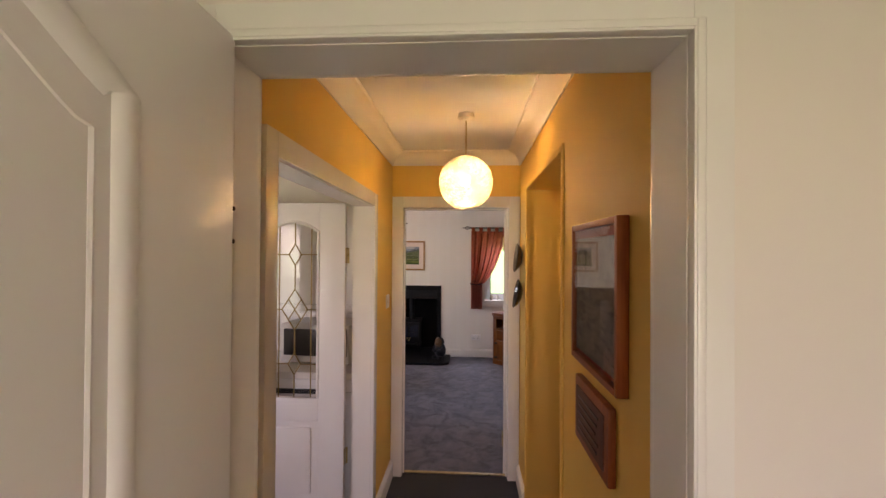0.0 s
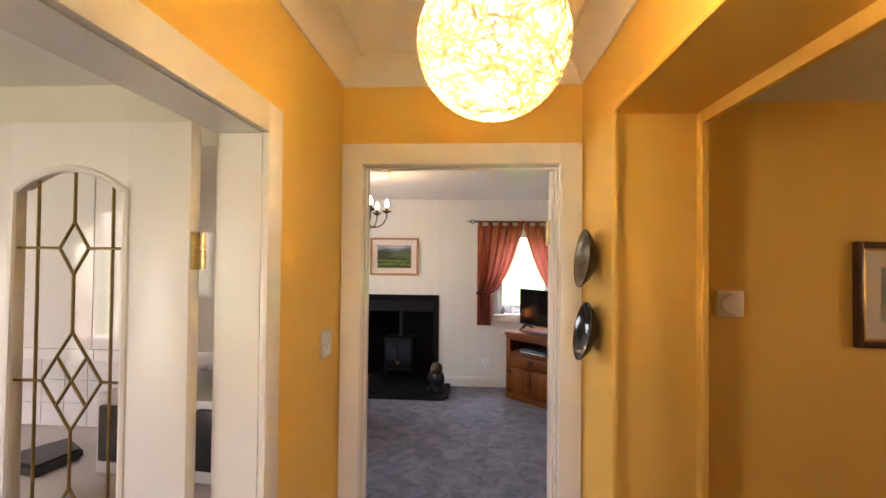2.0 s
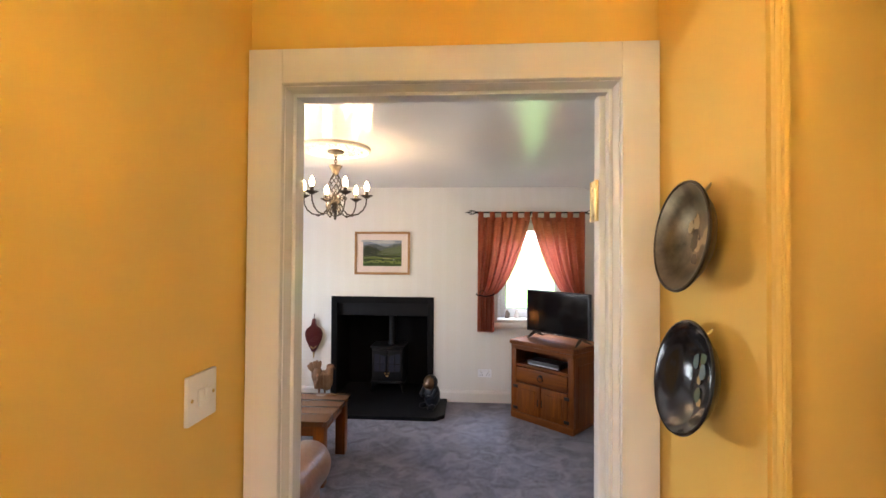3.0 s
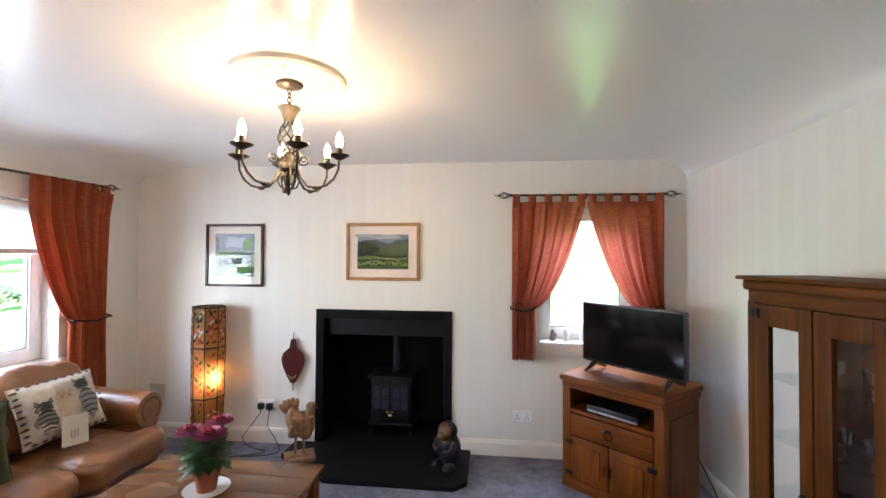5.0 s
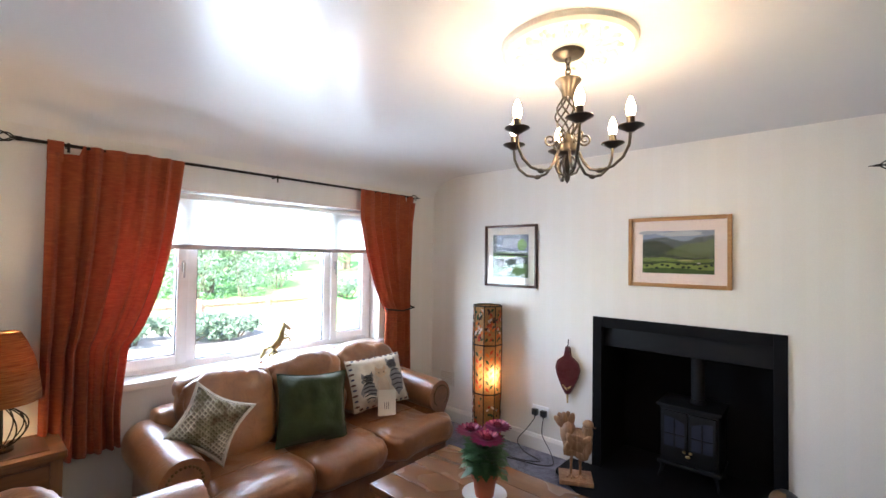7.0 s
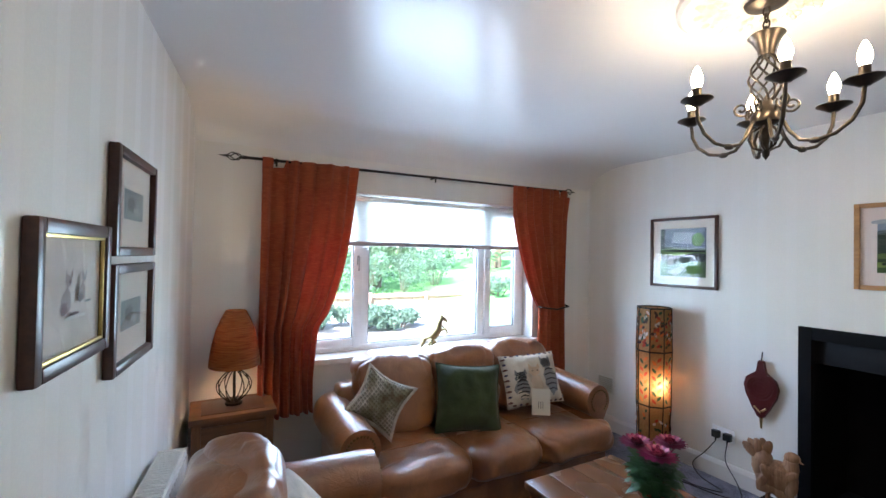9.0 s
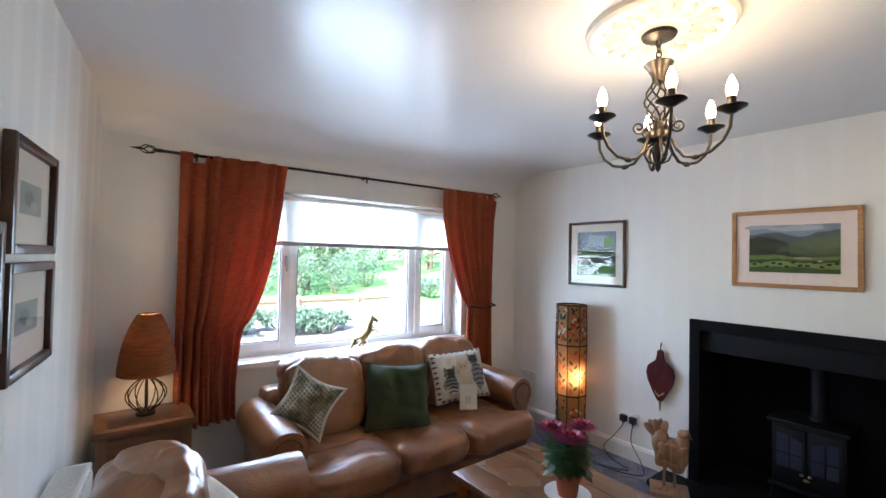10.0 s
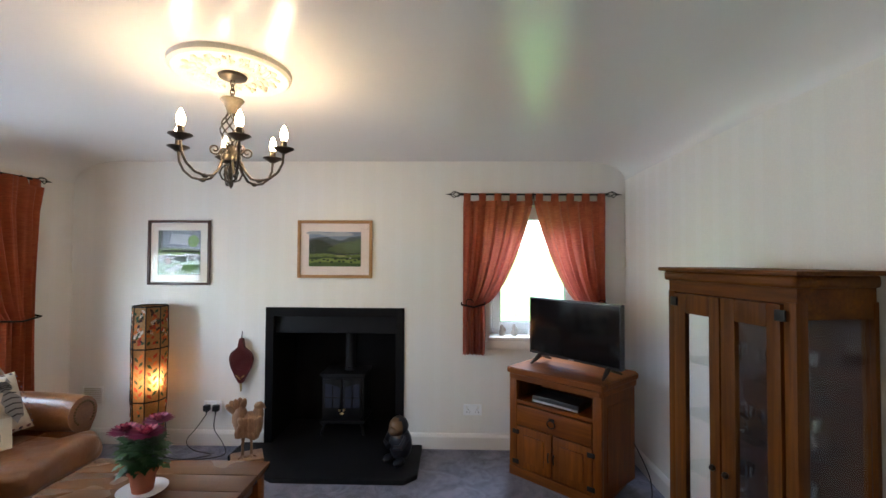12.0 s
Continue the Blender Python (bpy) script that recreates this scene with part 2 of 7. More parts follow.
def moved(bm, m):
    bmesh.ops.transform(bm, matrix=m, verts=bm.verts)
    return bm


def lathe(profile, seg=24, bm=None, place=(0, 0, 0)):
    """A turned shape from (radius, height) pairs."""
    own = bmesh.new()
    rings = []
    for r, z in profile:
        if r < 1e-5:
            rings.append([own.verts.new((place[0], place[1], place[2] + z))])
        else:
            rings.append([own.verts.new((place[0] + r * math.cos(2 * math.pi * i / seg), place[1] + r * math.sin(2 * math.pi * i / seg), place[2] + z)) for i in range(seg)])
    for a, b in zip(rings, rings[1:]):
        for i in range(seg):
            j = (i + 1) % seg
            if len(a) == 1 and len(b) > 1:
                own.faces.new((a[0], b[i], b[j]))
            elif len(b) == 1 and len(a) > 1:
                own.faces.new((a[i], a[j], b[0]))
            elif len(a) > 1:
                own.faces.new((a[i], a[j], b[j], b[i]))
    return join(bm, own)


def tube(points, r, seg=8, bm=None, closed=False):
    """A round bar along points; r may be one radius or one for each point."""
    own = bmesh.new()
    pts = [Vector(p) for p in points]
    n = len(pts)
    rs = r if isinstance(r, (list, tuple)) else [r] * n
    rings, side = [], None
    for i, p in enumerate(pts):
        a = pts[(i - 1) % n] if closed or i > 0 else p
        b = pts[(i + 1) % n] if closed or i < n - 1 else p
        d = (b - a).normalized()
        if side is None:
            side = d.orthogonal().normalized()
        side = (side - d * side.dot(d)).normalized()
        up = d.cross(side)
        rings.append([own.verts.new(p + (side * math.cos(2 * math.pi * k / seg) + up * math.sin(2 * math.pi * k / seg)) * rs[i]) for k in range(seg)])
    for i in range(n if closed else n - 1):
        a, b = rings[i], rings[(i + 1) % n]
        for k in range(seg):
            own.faces.new((a[k], a[(k + 1) % seg], b[(k + 1) % seg], b[k]))
    if not closed:
        own.faces.new(rings[0][::-1])
        own.faces.new(rings[-1])
    return join(bm, own)


def prism(outline, z0, z1, bm=None, bevel=0.0):
    """An upright block over a flat outline of (x, y)."""
    own = bmesh.new()
    lo = [own.verts.new((x, y, z0)) for x, y in outline]
    hi = [own.verts.new((x, y, z1)) for x, y in outline]
    own.faces.new(lo[::-1])
    own.faces.new(hi)
    for i in range(len(lo)):
        j = (i + 1) % len(lo)
        own.faces.new((lo[i], lo[j], hi[j], hi[i]))
    if bevel > 0:
        bmesh.ops.bevel(own, geom=own.edges[:], offset=bevel, segments=2, affect="EDGES")
    return join(bm, own)


def ball(radius, place=(0, 0, 0), scale=(1, 1, 1), seg=16, bm=None, turn=None):
    own = bmesh.new()
    bmesh.ops.create_uvsphere(own, u_segments=seg, v_segments=max(6, seg // 2), radius=radius)
    m = Matrix.Translation(place) @ (turn or Matrix()) @ Matrix.Diagonal((*scale, 1))
    return join(bm, moved(own, m))


def sweep(profile, path_a, path_b, out, up=(0, 0, 1), bm=None):
    """A moulding: (out, up) pairs drawn from path_a to path_b."""
    own = bmesh.new()
    o, u = Vector(out), Vector(up)
    ends = []
    for p in (Vector(path_a), Vector(path_b)):
        ends.append([own.verts.new(p + o * a + u * b) for a, b in profile])
    n = len(profile)
    for i in range(n):
        j = (i + 1) % n
        own.faces.new((ends[0][i], ends[0][j], ends[1][j], ends[1][i]))
    own.faces.new(ends[0][::-1])
    own.faces.new(ends[1])
    return join(bm, own)


def holed(axis, a0, a1, lo, hi, z0, z1, holes):
    """A wall across a0..a1 of its thickness, lo..hi along, with openings (l, h, zl, zh) cut right through."""
    bm = bmesh.new()
    cuts = sorted({lo, hi, *[v for h in holes for v in h[:2]]})
    for l, h in zip(cuts, cuts[1:]):
        mid = (l + h) / 2
        gaps = sorted((g[2], g[3]) for g in holes if g[0] < mid < g[1])
        z = z0
        spans = []
        for g0, g1 in gaps:
            if g0 > z + 1e-6:
                spans.append((z, g0))
            z = g1
        if z < z1 - 1e-6:
            spans.append((z, z1))
        for s0, s1 in spans:
            if axis == "x":
                box(a0, l, s0, a1, h, s1, bm=bm)
            else:
                box(l, a0, s0, h, a1, s1, bm=bm)
    bmesh.ops.remove_doubles(bm, verts=bm.verts, dist=1e-5)
    return bm

# ---- the large structure ----
# living room x -3.1..1.44, y 3.11..6.67; hall x -0.47..0.47, y 0.66..3.0
structure("floor", box(-3.4, 3.06, -0.12, 1.7, 6.9, 0.0), M_CARPET, "worn grey-blue fitted carpet in the living room")
structure("floor_hall", box(-0.6, 0.55, -0.12, 3.0, 3.04, 0.0), M_HALLCARPET, "dark charcoal carpet in the hall")
structure("floor_porch", box(-1.5, -2.2, -0.12, 2.2, 0.55, 0.0), M_HALLCARPET, "dark charcoal carpet by the entrance")

structure("wall_north", holed("y", 6.67, 6.98, -3.4, 1.7, 0, 2.6,
          [(0.345, 1.105, 0.885, 1.965), (-1.408, -0.396, 0.0, 1.05)]), M_CREAM, "cream satin-striped wallpapered chimney wall")
structure("wall_west", holed("x", -3.4, -3.1, 3.0, 6.67, 0, 2.6, [(4.07, 5.99, 0.80, 1.93)]), M_CREAM, "cream wallpapered wall with the wide window")
structure("wall_east", box(1.44, 3.0, 0, 1.72, 6.67, 2.6), M_CREAM, "cream satin-striped wallpapered wall")
structure("wall_south", prism([(-0.47, 3.0), (-0.47, 3.115), (-3.1, 3.445), (-3.1, 3.0)], 0, 2.6), M_CREAM, "cream satin-striped wallpapered wall with pictures")
# end wall of the hall with the doorway into the living room
structure("wall_hall_end", holed("y", 3.0, 3.055, -0.47, 1.44, 0, 2.6, [(-0.40, 0.40, 0, 1.985)]), M_YELLOW, "golden yellow painted end wall of the hall")
structure("wall_south_lining", holed("y", 3.055, 3.11, -0.47, 1.44, 0, 2.6, [(-0.40, 0.40, 0, 1.985)]), M_CREAM, "cream wallpapered wall round the doorway")


def coombed_ceiling():
    """Flat in the middle, bending down to the west and east walls."""
    bm = bmesh.new()
    prof = []
    for i in range(9):
        a = radians(90 * i / 8)
        prof.append((-2.70 - 0.40 * math.cos(a), 2.15 + 0.185 * math.sin(a)))
    for i in range(9):
        a = radians(90 * (8 - i) / 8)
        prof.append((1.14 + 0.30 * math.cos(a), 2.18 + 0.155 * math.sin(a)))
    rows_ = []
    for y, dz in ((3.11, 0.0), (4.2, 0.006), (5.3, 0.0), (6.2, -0.006), (6.67, -0.02)):
        rows_.append([bm.verts.new((x, y, z + dz)) for x, z in prof])
    tops = [[bm.verts.new((v.co.x, v.co.y, 2.6)) for v in r] for r in rows_]
    for lay in (rows_, tops):
        for a, b in zip(lay, lay[1:]):
            for i in range(len(a) - 1):
                bm.faces.new((a[i], a[i + 1], b[i + 1], b[i]))
    n = len(prof)
    for i in range(n - 1):
        bm.faces.new((rows_[0][i], rows_[0][i + 1], tops[0][i + 1], tops[0][i]))
        bm.faces.new((rows_[-1][i], rows_[-1][i + 1], tops[-1][i + 1], tops[-1][i]))
    for k in range(len(rows_) - 1):
        bm.faces.new((rows_[k][0], rows_[k + 1][0], tops[k + 1][0], tops[k][0]))
        bm.faces.new((rows_[k][-1], rows_[k + 1][-1], tops[k + 1][-1], tops[k][-1]))
    return bm


structure("ceiling", coombed_ceiling(), M_CEIL, "white satin painted ceiling with rounded edges", True)

# hall
structure("wall_hall_west", holed("x", -0.58, -0.47, 0.605, 3.0, 0, 2.6, [(1.045, 2.35, 0, 1.925)]), M_YELLOW, "golden yellow painted hall wall with the kitchen doorway")
structure("wall_hall_east", holed("x", 0.47, 0.72, 0.605, 3.0, 0, 2.6, [(1.555, 2.65, 0, 2.05)]), M_YELLOW, "golden yellow painted hall wall with a deep opening")
structure("wall_entrance", holed("y", 0.50, 0.605, -1.5, 2.2, 0, 2.6, [(-0.30, 0.43, 0, 1.972)]), M_WALLWHITE, "off-white painted wall round the entrance doorway")
structure("ceiling_hall", box(-0.47, 0.605, 2.375, 0.47, 3.0, 2.6), M_CEILMATT, "white painted hall ceiling")
structure("wall_side_north", box(0.72, 2.77, 0, 3.0, 3.0, 2.6), M_YELLOW, "golden yellow painted wall of the side passage")
# unseen end wall; its opening is added only for the passage fill lamp
structure("wall_side_east", holed("x", 2.7, 3.0, 0.66, 2.77, 0, 2.6, [(1.70, 2.10, 1.30, 1.90)]), M_YELLOW, "golden yellow painted end of the side passage with an added opening for the fill lamp")
structure("wall_side_south", box(0.72, 0.66, 0, 2.7, 1.0, 2.6), M_YELLOW, "golden yellow painted wall of the side passage")
structure("ceiling_side", box(0.72, 1.0, 2.125, 2.7, 2.77, 2.6), M_CEILMATT, "white painted ceiling of the side passage")

# the space behind the entrance doorway
structure("wall_porch_west", box(-1.5, -2.0, 0, -1.2, 0.50, 2.6), M_WALLWHITE, "off-white painted wall")
structure("wall_porch_east", box(1.9, -2.0, 0, 2.2, 0.50, 2.6), M_WALLWHITE, "off-white painted wall")
structure("wall_porch_south", holed("y", -2.2, -2.0, -1.5, 2.2, 0, 2.6, [(-0.18, 1.02, 0.9, 2.0)]), M_WALLWHITE, "off-white painted wall with an assumed, unseen window")
structure("ceiling_porch", box(-1.5, -2.2, 2.42, 2.2, 0.50, 2.6), M_CEILMATT, "white painted ceiling")

# kitchen shell
structure("floor_kitchen", box(-3.4, 0.2, -0.12, -0.6, 3.0, 0.0), M_HALLCARPET, "dark kitchen floor")
structure("wall_kitchen_south", holed("y", 0.2, 0.4, -3.3, -1.5, 0, 2.6, [(-2.75, -1.65, 1.0, 1.9)]), M_WALLWHITE, "pale kitchen wall with a window")
structure("wall_kitchen_inner", box(-1.5, 0.2, 0, -0.58, 0.4, 2.6), M_WALLWHITE, "pale kitchen wall")
structure("wall_kitchen_west", box(-3.5, 0.2, 0, -3.3, 3.0, 2.6), M_WALLWHITE, "pale kitchen wall")
structure("wall_kitchen_north", box(-3.3, 2.985, 0, -0.58, 3.0, 2.6), paint("pale_primrose_paint", (0.76, 0.70, 0.60), 0.6), "pale primrose painted kitchen wall")
structure("ceiling_kitchen", box(-3.3, 0.2, 2.30, -0.58, 2.985, 2.6), M_CEILMATT, "white painted kitchen ceiling")


# ---- living room: trim, windows, curtains ----
def skirting(name, a, b, out):
    bm = sweep([(0, 0), (0.022, 0), (0.022, 0.095), (0.016, 0.108), (0.010, 0.118), (0, 0.122)], a, b, out)
    structure(name, bm, M_WHITE, "white gloss painted skirting board")


skirting("baseboard_north_west", (-3.09, 6.668, 0), (-1.47, 6.668, 0), (0, -1, 0))
skirting("baseboard_north_east", (-0.334, 6.668, 0), (1.43, 6.668, 0), (0, -1, 0))
skirting("baseboard_west", (-3.098, 3.46, 0), (-3.098, 6.645, 0), (1, 0, 0))
skirting("baseboard_east", (1.438, 3.12, 0), (1.438, 6.645, 0), (-1, 0, 0))
s_dir = Vector((-2.63, 0.33, 0)).normalized()
s_out = Vector((0.1245, 0.992, 0))
skirting("baseboard_south", (-0.5, 3.121, 0), (-3.06, 3.442, 0), tuple(s_out))


def bar_frame(w, h, fw, depth, bevel=0.006):
    """A rectangular frame in the x-z plane, centred, front at y = 0 facing -y."""
    bm = bmesh.new()
    for x0, x1, z0, z1 in ((-w / 2, -w / 2 + fw, -h / 2, h / 2), (w / 2 - fw, w / 2, -h / 2, h / 2),
                           (-w / 2 + fw, w / 2 - fw, h / 2 - fw, h / 2), (-w / 2 + fw, w / 2 - fw, -h / 2, -h / 2 + fw)):
        box(x0, 0, z0, x1, depth, z1, bevel, bm)
    return bm


M_STEEL = metal("brushed_steel", (0.40, 0.40, 0.41), 0.32)
M_SEAL = glossy_plain("grey_rubber_seal", (0.16, 0.165, 0.17), 0.5)


def upvc_window(name, label, place, turn, w, h, mullions, casements):
    """A white plastic window; local x runs along the wall, -y into the room."""
    win = new(name)
    win.location, win.rotation_euler = place, (0, 0, radians(turn))
    tagged(win, label, "window", kind="structure")
    part("window_frame", bar_frame(w, h, 0.055, 0.07), M_UPVC, win)
    edges = [-w / 2 + 0.055, *[m for m in mullions], w / 2 - 0.055]
    for m in mullions:
        part("mullion", box(m - 0.034, 0.002, -h / 2 + 0.05, m + 0.034, 0.068, h / 2 - 0.05, 0.005), M_UPVC, win)
    for i, (a, b) in enumerate(zip(edges, edges[1:])):
        a2 = a + (0.034 if i > 0 else 0)
        b2 = b - (0.034 if i < len(edges) - 2 else 0)
        cw, cx = b2 - a2, (a2 + b2) / 2
        ch = h - 0.11
        if i in casements:
            sash = part("sash", moved(bar_frame(cw + 0.02, ch + 0.02, 0.06, 0.055), Matrix.Translation((cx, -0.018, 0))), M_UPVC, win)
            part("seal", moved(bar_frame(cw - 0.10, ch - 0.10, 0.007, 0.03, 0.001), Matrix.Translation((cx, -0.006, 0))), M_SEAL, sash)
            side = casements[i]
            hx = cx + side * (cw / 2 - 0.02)
            hb = box(hx - 0.008, -0.030, 0.06, hx + 0.008, -0.016, 0.13, 0.004)
            box(hx - 0.006, -0.044, 0.02, hx + 0.006, -0.034, 0.115, 0.004, hb)
            ball(0.009, (hx, -0.034, 0.11), (1, 1, 1), 10, hb)
            part("window_handle", hb, M_STEEL, sash, "brushed steel window handle")
            gw, gh = cw - 0.09, ch - 0.09
        else:
            part("seal", moved(bar_frame(cw, ch, 0.007, 0.03, 0.001), Matrix.Translation((cx, 0.012, 0))), M_SEAL, win)
            gw, gh = cw, ch
        pane = part("pane", box(cx - gw / 2, 0.026, -gh / 2, cx + gw / 2, 0.032, gh / 2), M_GLASS, win)
        pane.visible_shadow = False
    return win


W1 = upvc_window("window_1", "wide white plastic three-light window onto the garden", (-3.24, 5.03, 1.365), 90, 1.92, 1.13, [-0.505, 0.515], {0: 1, 2: -1})
W2 = upvc_window("window_2", "small white plastic casement window beside the fireplace", (0.725, 6.83, 1.425), 0, 0.76, 1.08, [], {0: 1})
structure("trim_reveal_west", holed("x", -3.235, -3.099, 4.062, 5.998, 0.79, 1.94, [(4.078, 5.982, 0.815, 1.925)]), M_WHITE, "white painted window reveal")
structure("trim_reveal_north", holed("y", 6.669, 6.828, 0.337, 1.113, 0.878, 1.972, [(0.352, 1.098, 0.893, 1.957)]), M_WHITE, "white painted window reveal")
structure("window_sill_west", box(-3.24, 4.0, 0.775, -3.055, 6.06, 0.816, 0.008), M_WHITE, "white gloss painted window sill", True)
sb = box(0.345, 6.645, 0.862, 1.105, 6.84, 0.894, 0.006)
box(0.30, 6.646, 0.80, 1.15, 6.669, 0.862, 0.004, sb)
structure("window_sill_north", sb, M_WHITE, "white gloss painted window sill with apron board", True)


def make_blind_cloth():
    m = bpy.data.materials.new("sheer_white_blind_cloth")
    m.use_nodes = True
    t = m.node_tree
    t.nodes.clear()
    out = t.nodes.new("ShaderNodeOutputMaterial")
    mix = t.nodes.new("ShaderNodeMixShader")
    tl = t.nodes.new("ShaderNodeBsdfTranslucent")
    df = t.nodes.new("ShaderNodeBsdfDiffuse")
    tl.inputs[0].default_value = (0.9, 0.9, 0.88, 1)
    ns = t.nodes.new("ShaderNodeTexNoise")
    ns.inputs["Scale"].default_value = 5
    rp = t.nodes.new("ShaderNodeValToRGB")
    rp.color_ramp.elements[0].color = (0.70, 0.72, 0.72, 1)
    rp.color_ramp.elements[1].color = (0.85, 0.85, 0.84, 1)
    t.links.new(ns.outputs["Fac"], rp.inputs[0])
    t.links.new(rp.outputs[0], df.inputs[0])
    mix.inputs[0].default_value = 0.35
    t.links.new(tl.outputs[0], mix.inputs[1])
    t.links.new(df.outputs[0], mix.inputs[2])
    t.links.new(mix.outputs[0], out.inputs[0])
    return m


M_BLIND = make_blind_cloth()
blind = thing("roller_blind", "half-lowered sheer white roller blind in the wide window", "blind", (-3.175, 5.03, 1.90))
part("roller", moved(lathe([(0.0, -0.94), (0.018, -0.94), (0.018, 0.94), (0.0, 0.94)], 16), pose(0, 0, 0, 90)), M_PLASTIC, blind)
part("cloth", box(-0.021, -0.92, -0.315, -0.019, 0.92, 0.005), M_BLIND, blind)
part("bottom_bar", box(-0.028, -0.92, -0.335, -0.012, 0.92, -0.305, 0.004), paint("grey_patterned_bar", (0.42, 0.40, 0.40), 0.5, 0.25, 0.02, 30), blind, "grey weighted bottom bar")


def make_curtain_cloth():
    m = Mat("terracotta_curtain_cloth", (0.33, 0.065, 0.025), 0.8, spec=0.2)
    weave = m.noise(1.0, 3, 0.6, m.mapped((260, 260, 40)))
    slub = m.noise(1.0, 4, 0.6, m.mapped((20, 20, 110)))
    big = m.noise(5, 3)
    c = m.ramp(slub, [(0.30, (0.27, 0.052, 0.018)), (0.55, (0.38, 0.088, 0.032)), (0.78, (0.50, 0.16, 0.060))])
    c = m.mix(m.ramp(big, [(0.45, (0, 0, 0)), (0.75, (0.45, 0.45, 0.45))]), c, (0.46, 0.14, 0.048))
    m.colour(c)
    m.bump(weave, 0.25, 0.003)
    m.set("Sheen Weight", 0.15)
    t = m.t
    tl = m.node("ShaderNodeBsdfTranslucent")
    mx = m.node("ShaderNodeMixShader")
    mx.inputs[0].default_value = 0.30
    m.link(m.mix(0.65, c, (0.84, 0.20, 0.17)), tl.inputs[0])
    m.link(m.b.outputs[0], mx.inputs[1])
    m.link(tl.outputs[0], mx.inputs[2])
    m.link(mx.outputs[0], t.nodes["Material Output"].inputs[0])
    return m.m


M_CURTAIN = make_curtain_cloth()


def curtain(label, place, turn, outer, top_in, tie_in, bot_in, z_top, z_tie, z_bot, pleats, seed, tabs=5, hook=True, bunched=False):
    """A tab-top curtain drawn aside. Local x runs from the outer edge (0) inwards (sign of outer), y towards the room is -."""
    rnd = random.Random(seed)
    th = thing("curtain", label, "curtain", place, turn, "terracotta curtains")
    bm = bmesh.new()
    nu, nv = 72, 44
    grid = []
    ph = [rnd.uniform(0, 6.28) for _ in range(4)]
    for j in range(nv + 1):
        z = z_top - 0.022 + (z_bot - z_top + 0.022) * j / nv
        if z >= z_tie:
            k = max(0, z_top - z) / (z_top - z_tie)
            inner = top_in + (tie_in - top_in) * (k ** 1.25 * 0.55 + (1 - math.sqrt(max(0, 1 - k * k))) * 0.45)
        else:
            k = (z_tie - z) / (z_tie - z_bot)
            inner = tie_in + (bot_in - tie_in) * min(1, k * 1.6)
        squeeze = 1 - inner / max(top_in, 0.01)
        row = []
        for i in range(nu + 1):
            u = i / nu
            amp = 0.015 + 0.022 * squeeze
            fold = math.sin((u + 0.035 * math.sin(u * 9 + ph[3])) * pleats * 2 * math.pi + ph[0] + 0.5 * math.sin(z * 2 + ph[1]))
            fold += 0.45 * math.sin(u * pleats * 3.7 * math.pi + ph[2] + z * 1.3)
            sag = 0.02 * math.sin(u * 2 * math.pi + z * 3 + ph[3])
            sway = 0.008 * math.sin(z * 5 + u * 4 + ph[1])
            lift, fwd = 0.0, 0.0
            if bunched:
                # gathered up over the rod everywhere but at the gap beside the outer tab
                near = max(0.0, 1 - j / 5)
                fwd = -0.024 * near
                lift = 0.052 * near * min(1.0, max(0.0, (u - 0.20) / 0.015))
            row.append(bm.verts.new((outer * (u * inner + sway * u), -amp * fold - sag * 0.5 + fwd, z + lift)))
        grid.append(row)
    for a, b in zip(grid, grid[1:]):
        for i in range(nu):
            bm.faces.new((a[i], a[i + 1], b[i + 1], b[i]))
    cloth = part("cloth", bm, M_CURTAIN, th)
    if bunched:
        # the long curtains are lined
        so = cloth.modifiers.new("lining", "SOLIDIFY")
        so.thickness = 0.004
    for i in range(tabs):
        u, w = (0.05, 0.03) if bunched else ((i + 0.25) / (tabs - 0.4), 0.027)
        x = outer * min(u, 0.97) * top_in
        tb = bmesh.new()
        ring = [(-0.014, -0.06), (-0.015, 0.022), (-0.012, 0.034), (0, 0.039), (0.012, 0.034), (0.015, 0.022), (0.014, -0.06)]
        rows_ = [[tb.verts.new((x + s * w, y, z_top + z)) for y, z in ring] for s in (-1, 1)]
        for q in range(len(ring) - 1):
            tb.faces.new((rows_[0][q], rows_[0][q + 1], rows_[1][q + 1], rows_[1][q]))
        tab = part("tab", tb, M_CURTAIN, th)
        ms = tab.modifiers.new("thick", "SOLIDIFY")
        ms.thickness = 0.003
    if hook:
        pts = [(outer * -0.01, 0.02, z_tie + 0.01), (outer * -0.012, -0.03, z_tie), (outer * tie_in * 0.5, -0.062, z_tie - 0.015), (outer * (tie_in + 0.004), -0.035, z_tie + 0.005), (outer * (tie_in + 0.012), 0.02, z_tie + 0.015)]
        part("tie_back", tube(pts, 0.007, 8), M_IRON, th, "black cord tie-back")
    if hook and z_bot > 0.6:
        scroll = [(outer * (0.05 + 0.028 * math.cos(a)), -0.066, z_tie + 0.02 + 0.028 * math.sin(a)) for a in [k * 0.45 for k in range(11)]]
        part("hook", tube(scroll, 0.004, 6), M_IRON, th, "black iron scroll hook")
    return th


# west window, cloth in the plane x = -3.02
curtain("terracotta tab-top curtain drawn back beside the lamp table", (-3.02, 3.80, 0), 90, 1, 0.60, 0.35, 0.33, 2.045, 1.05, 0.50, 6, 3, 1, False, True)
curtain("terracotta tab-top curtain tied back beside the chimney wall", (-3.02, 6.29, 0), 90, -1, 0.61, 0.30, 0.31, 2.055, 1.08, 0.45, 6, 4, 1, True, True)
curtain("short terracotta tab-top curtain tied back with a cord", (0.135, 6.60, 0), 0, 1, 0.56, 0.165, 0.175, 2.005, 1.16, 0.765, 6, 5, 5)
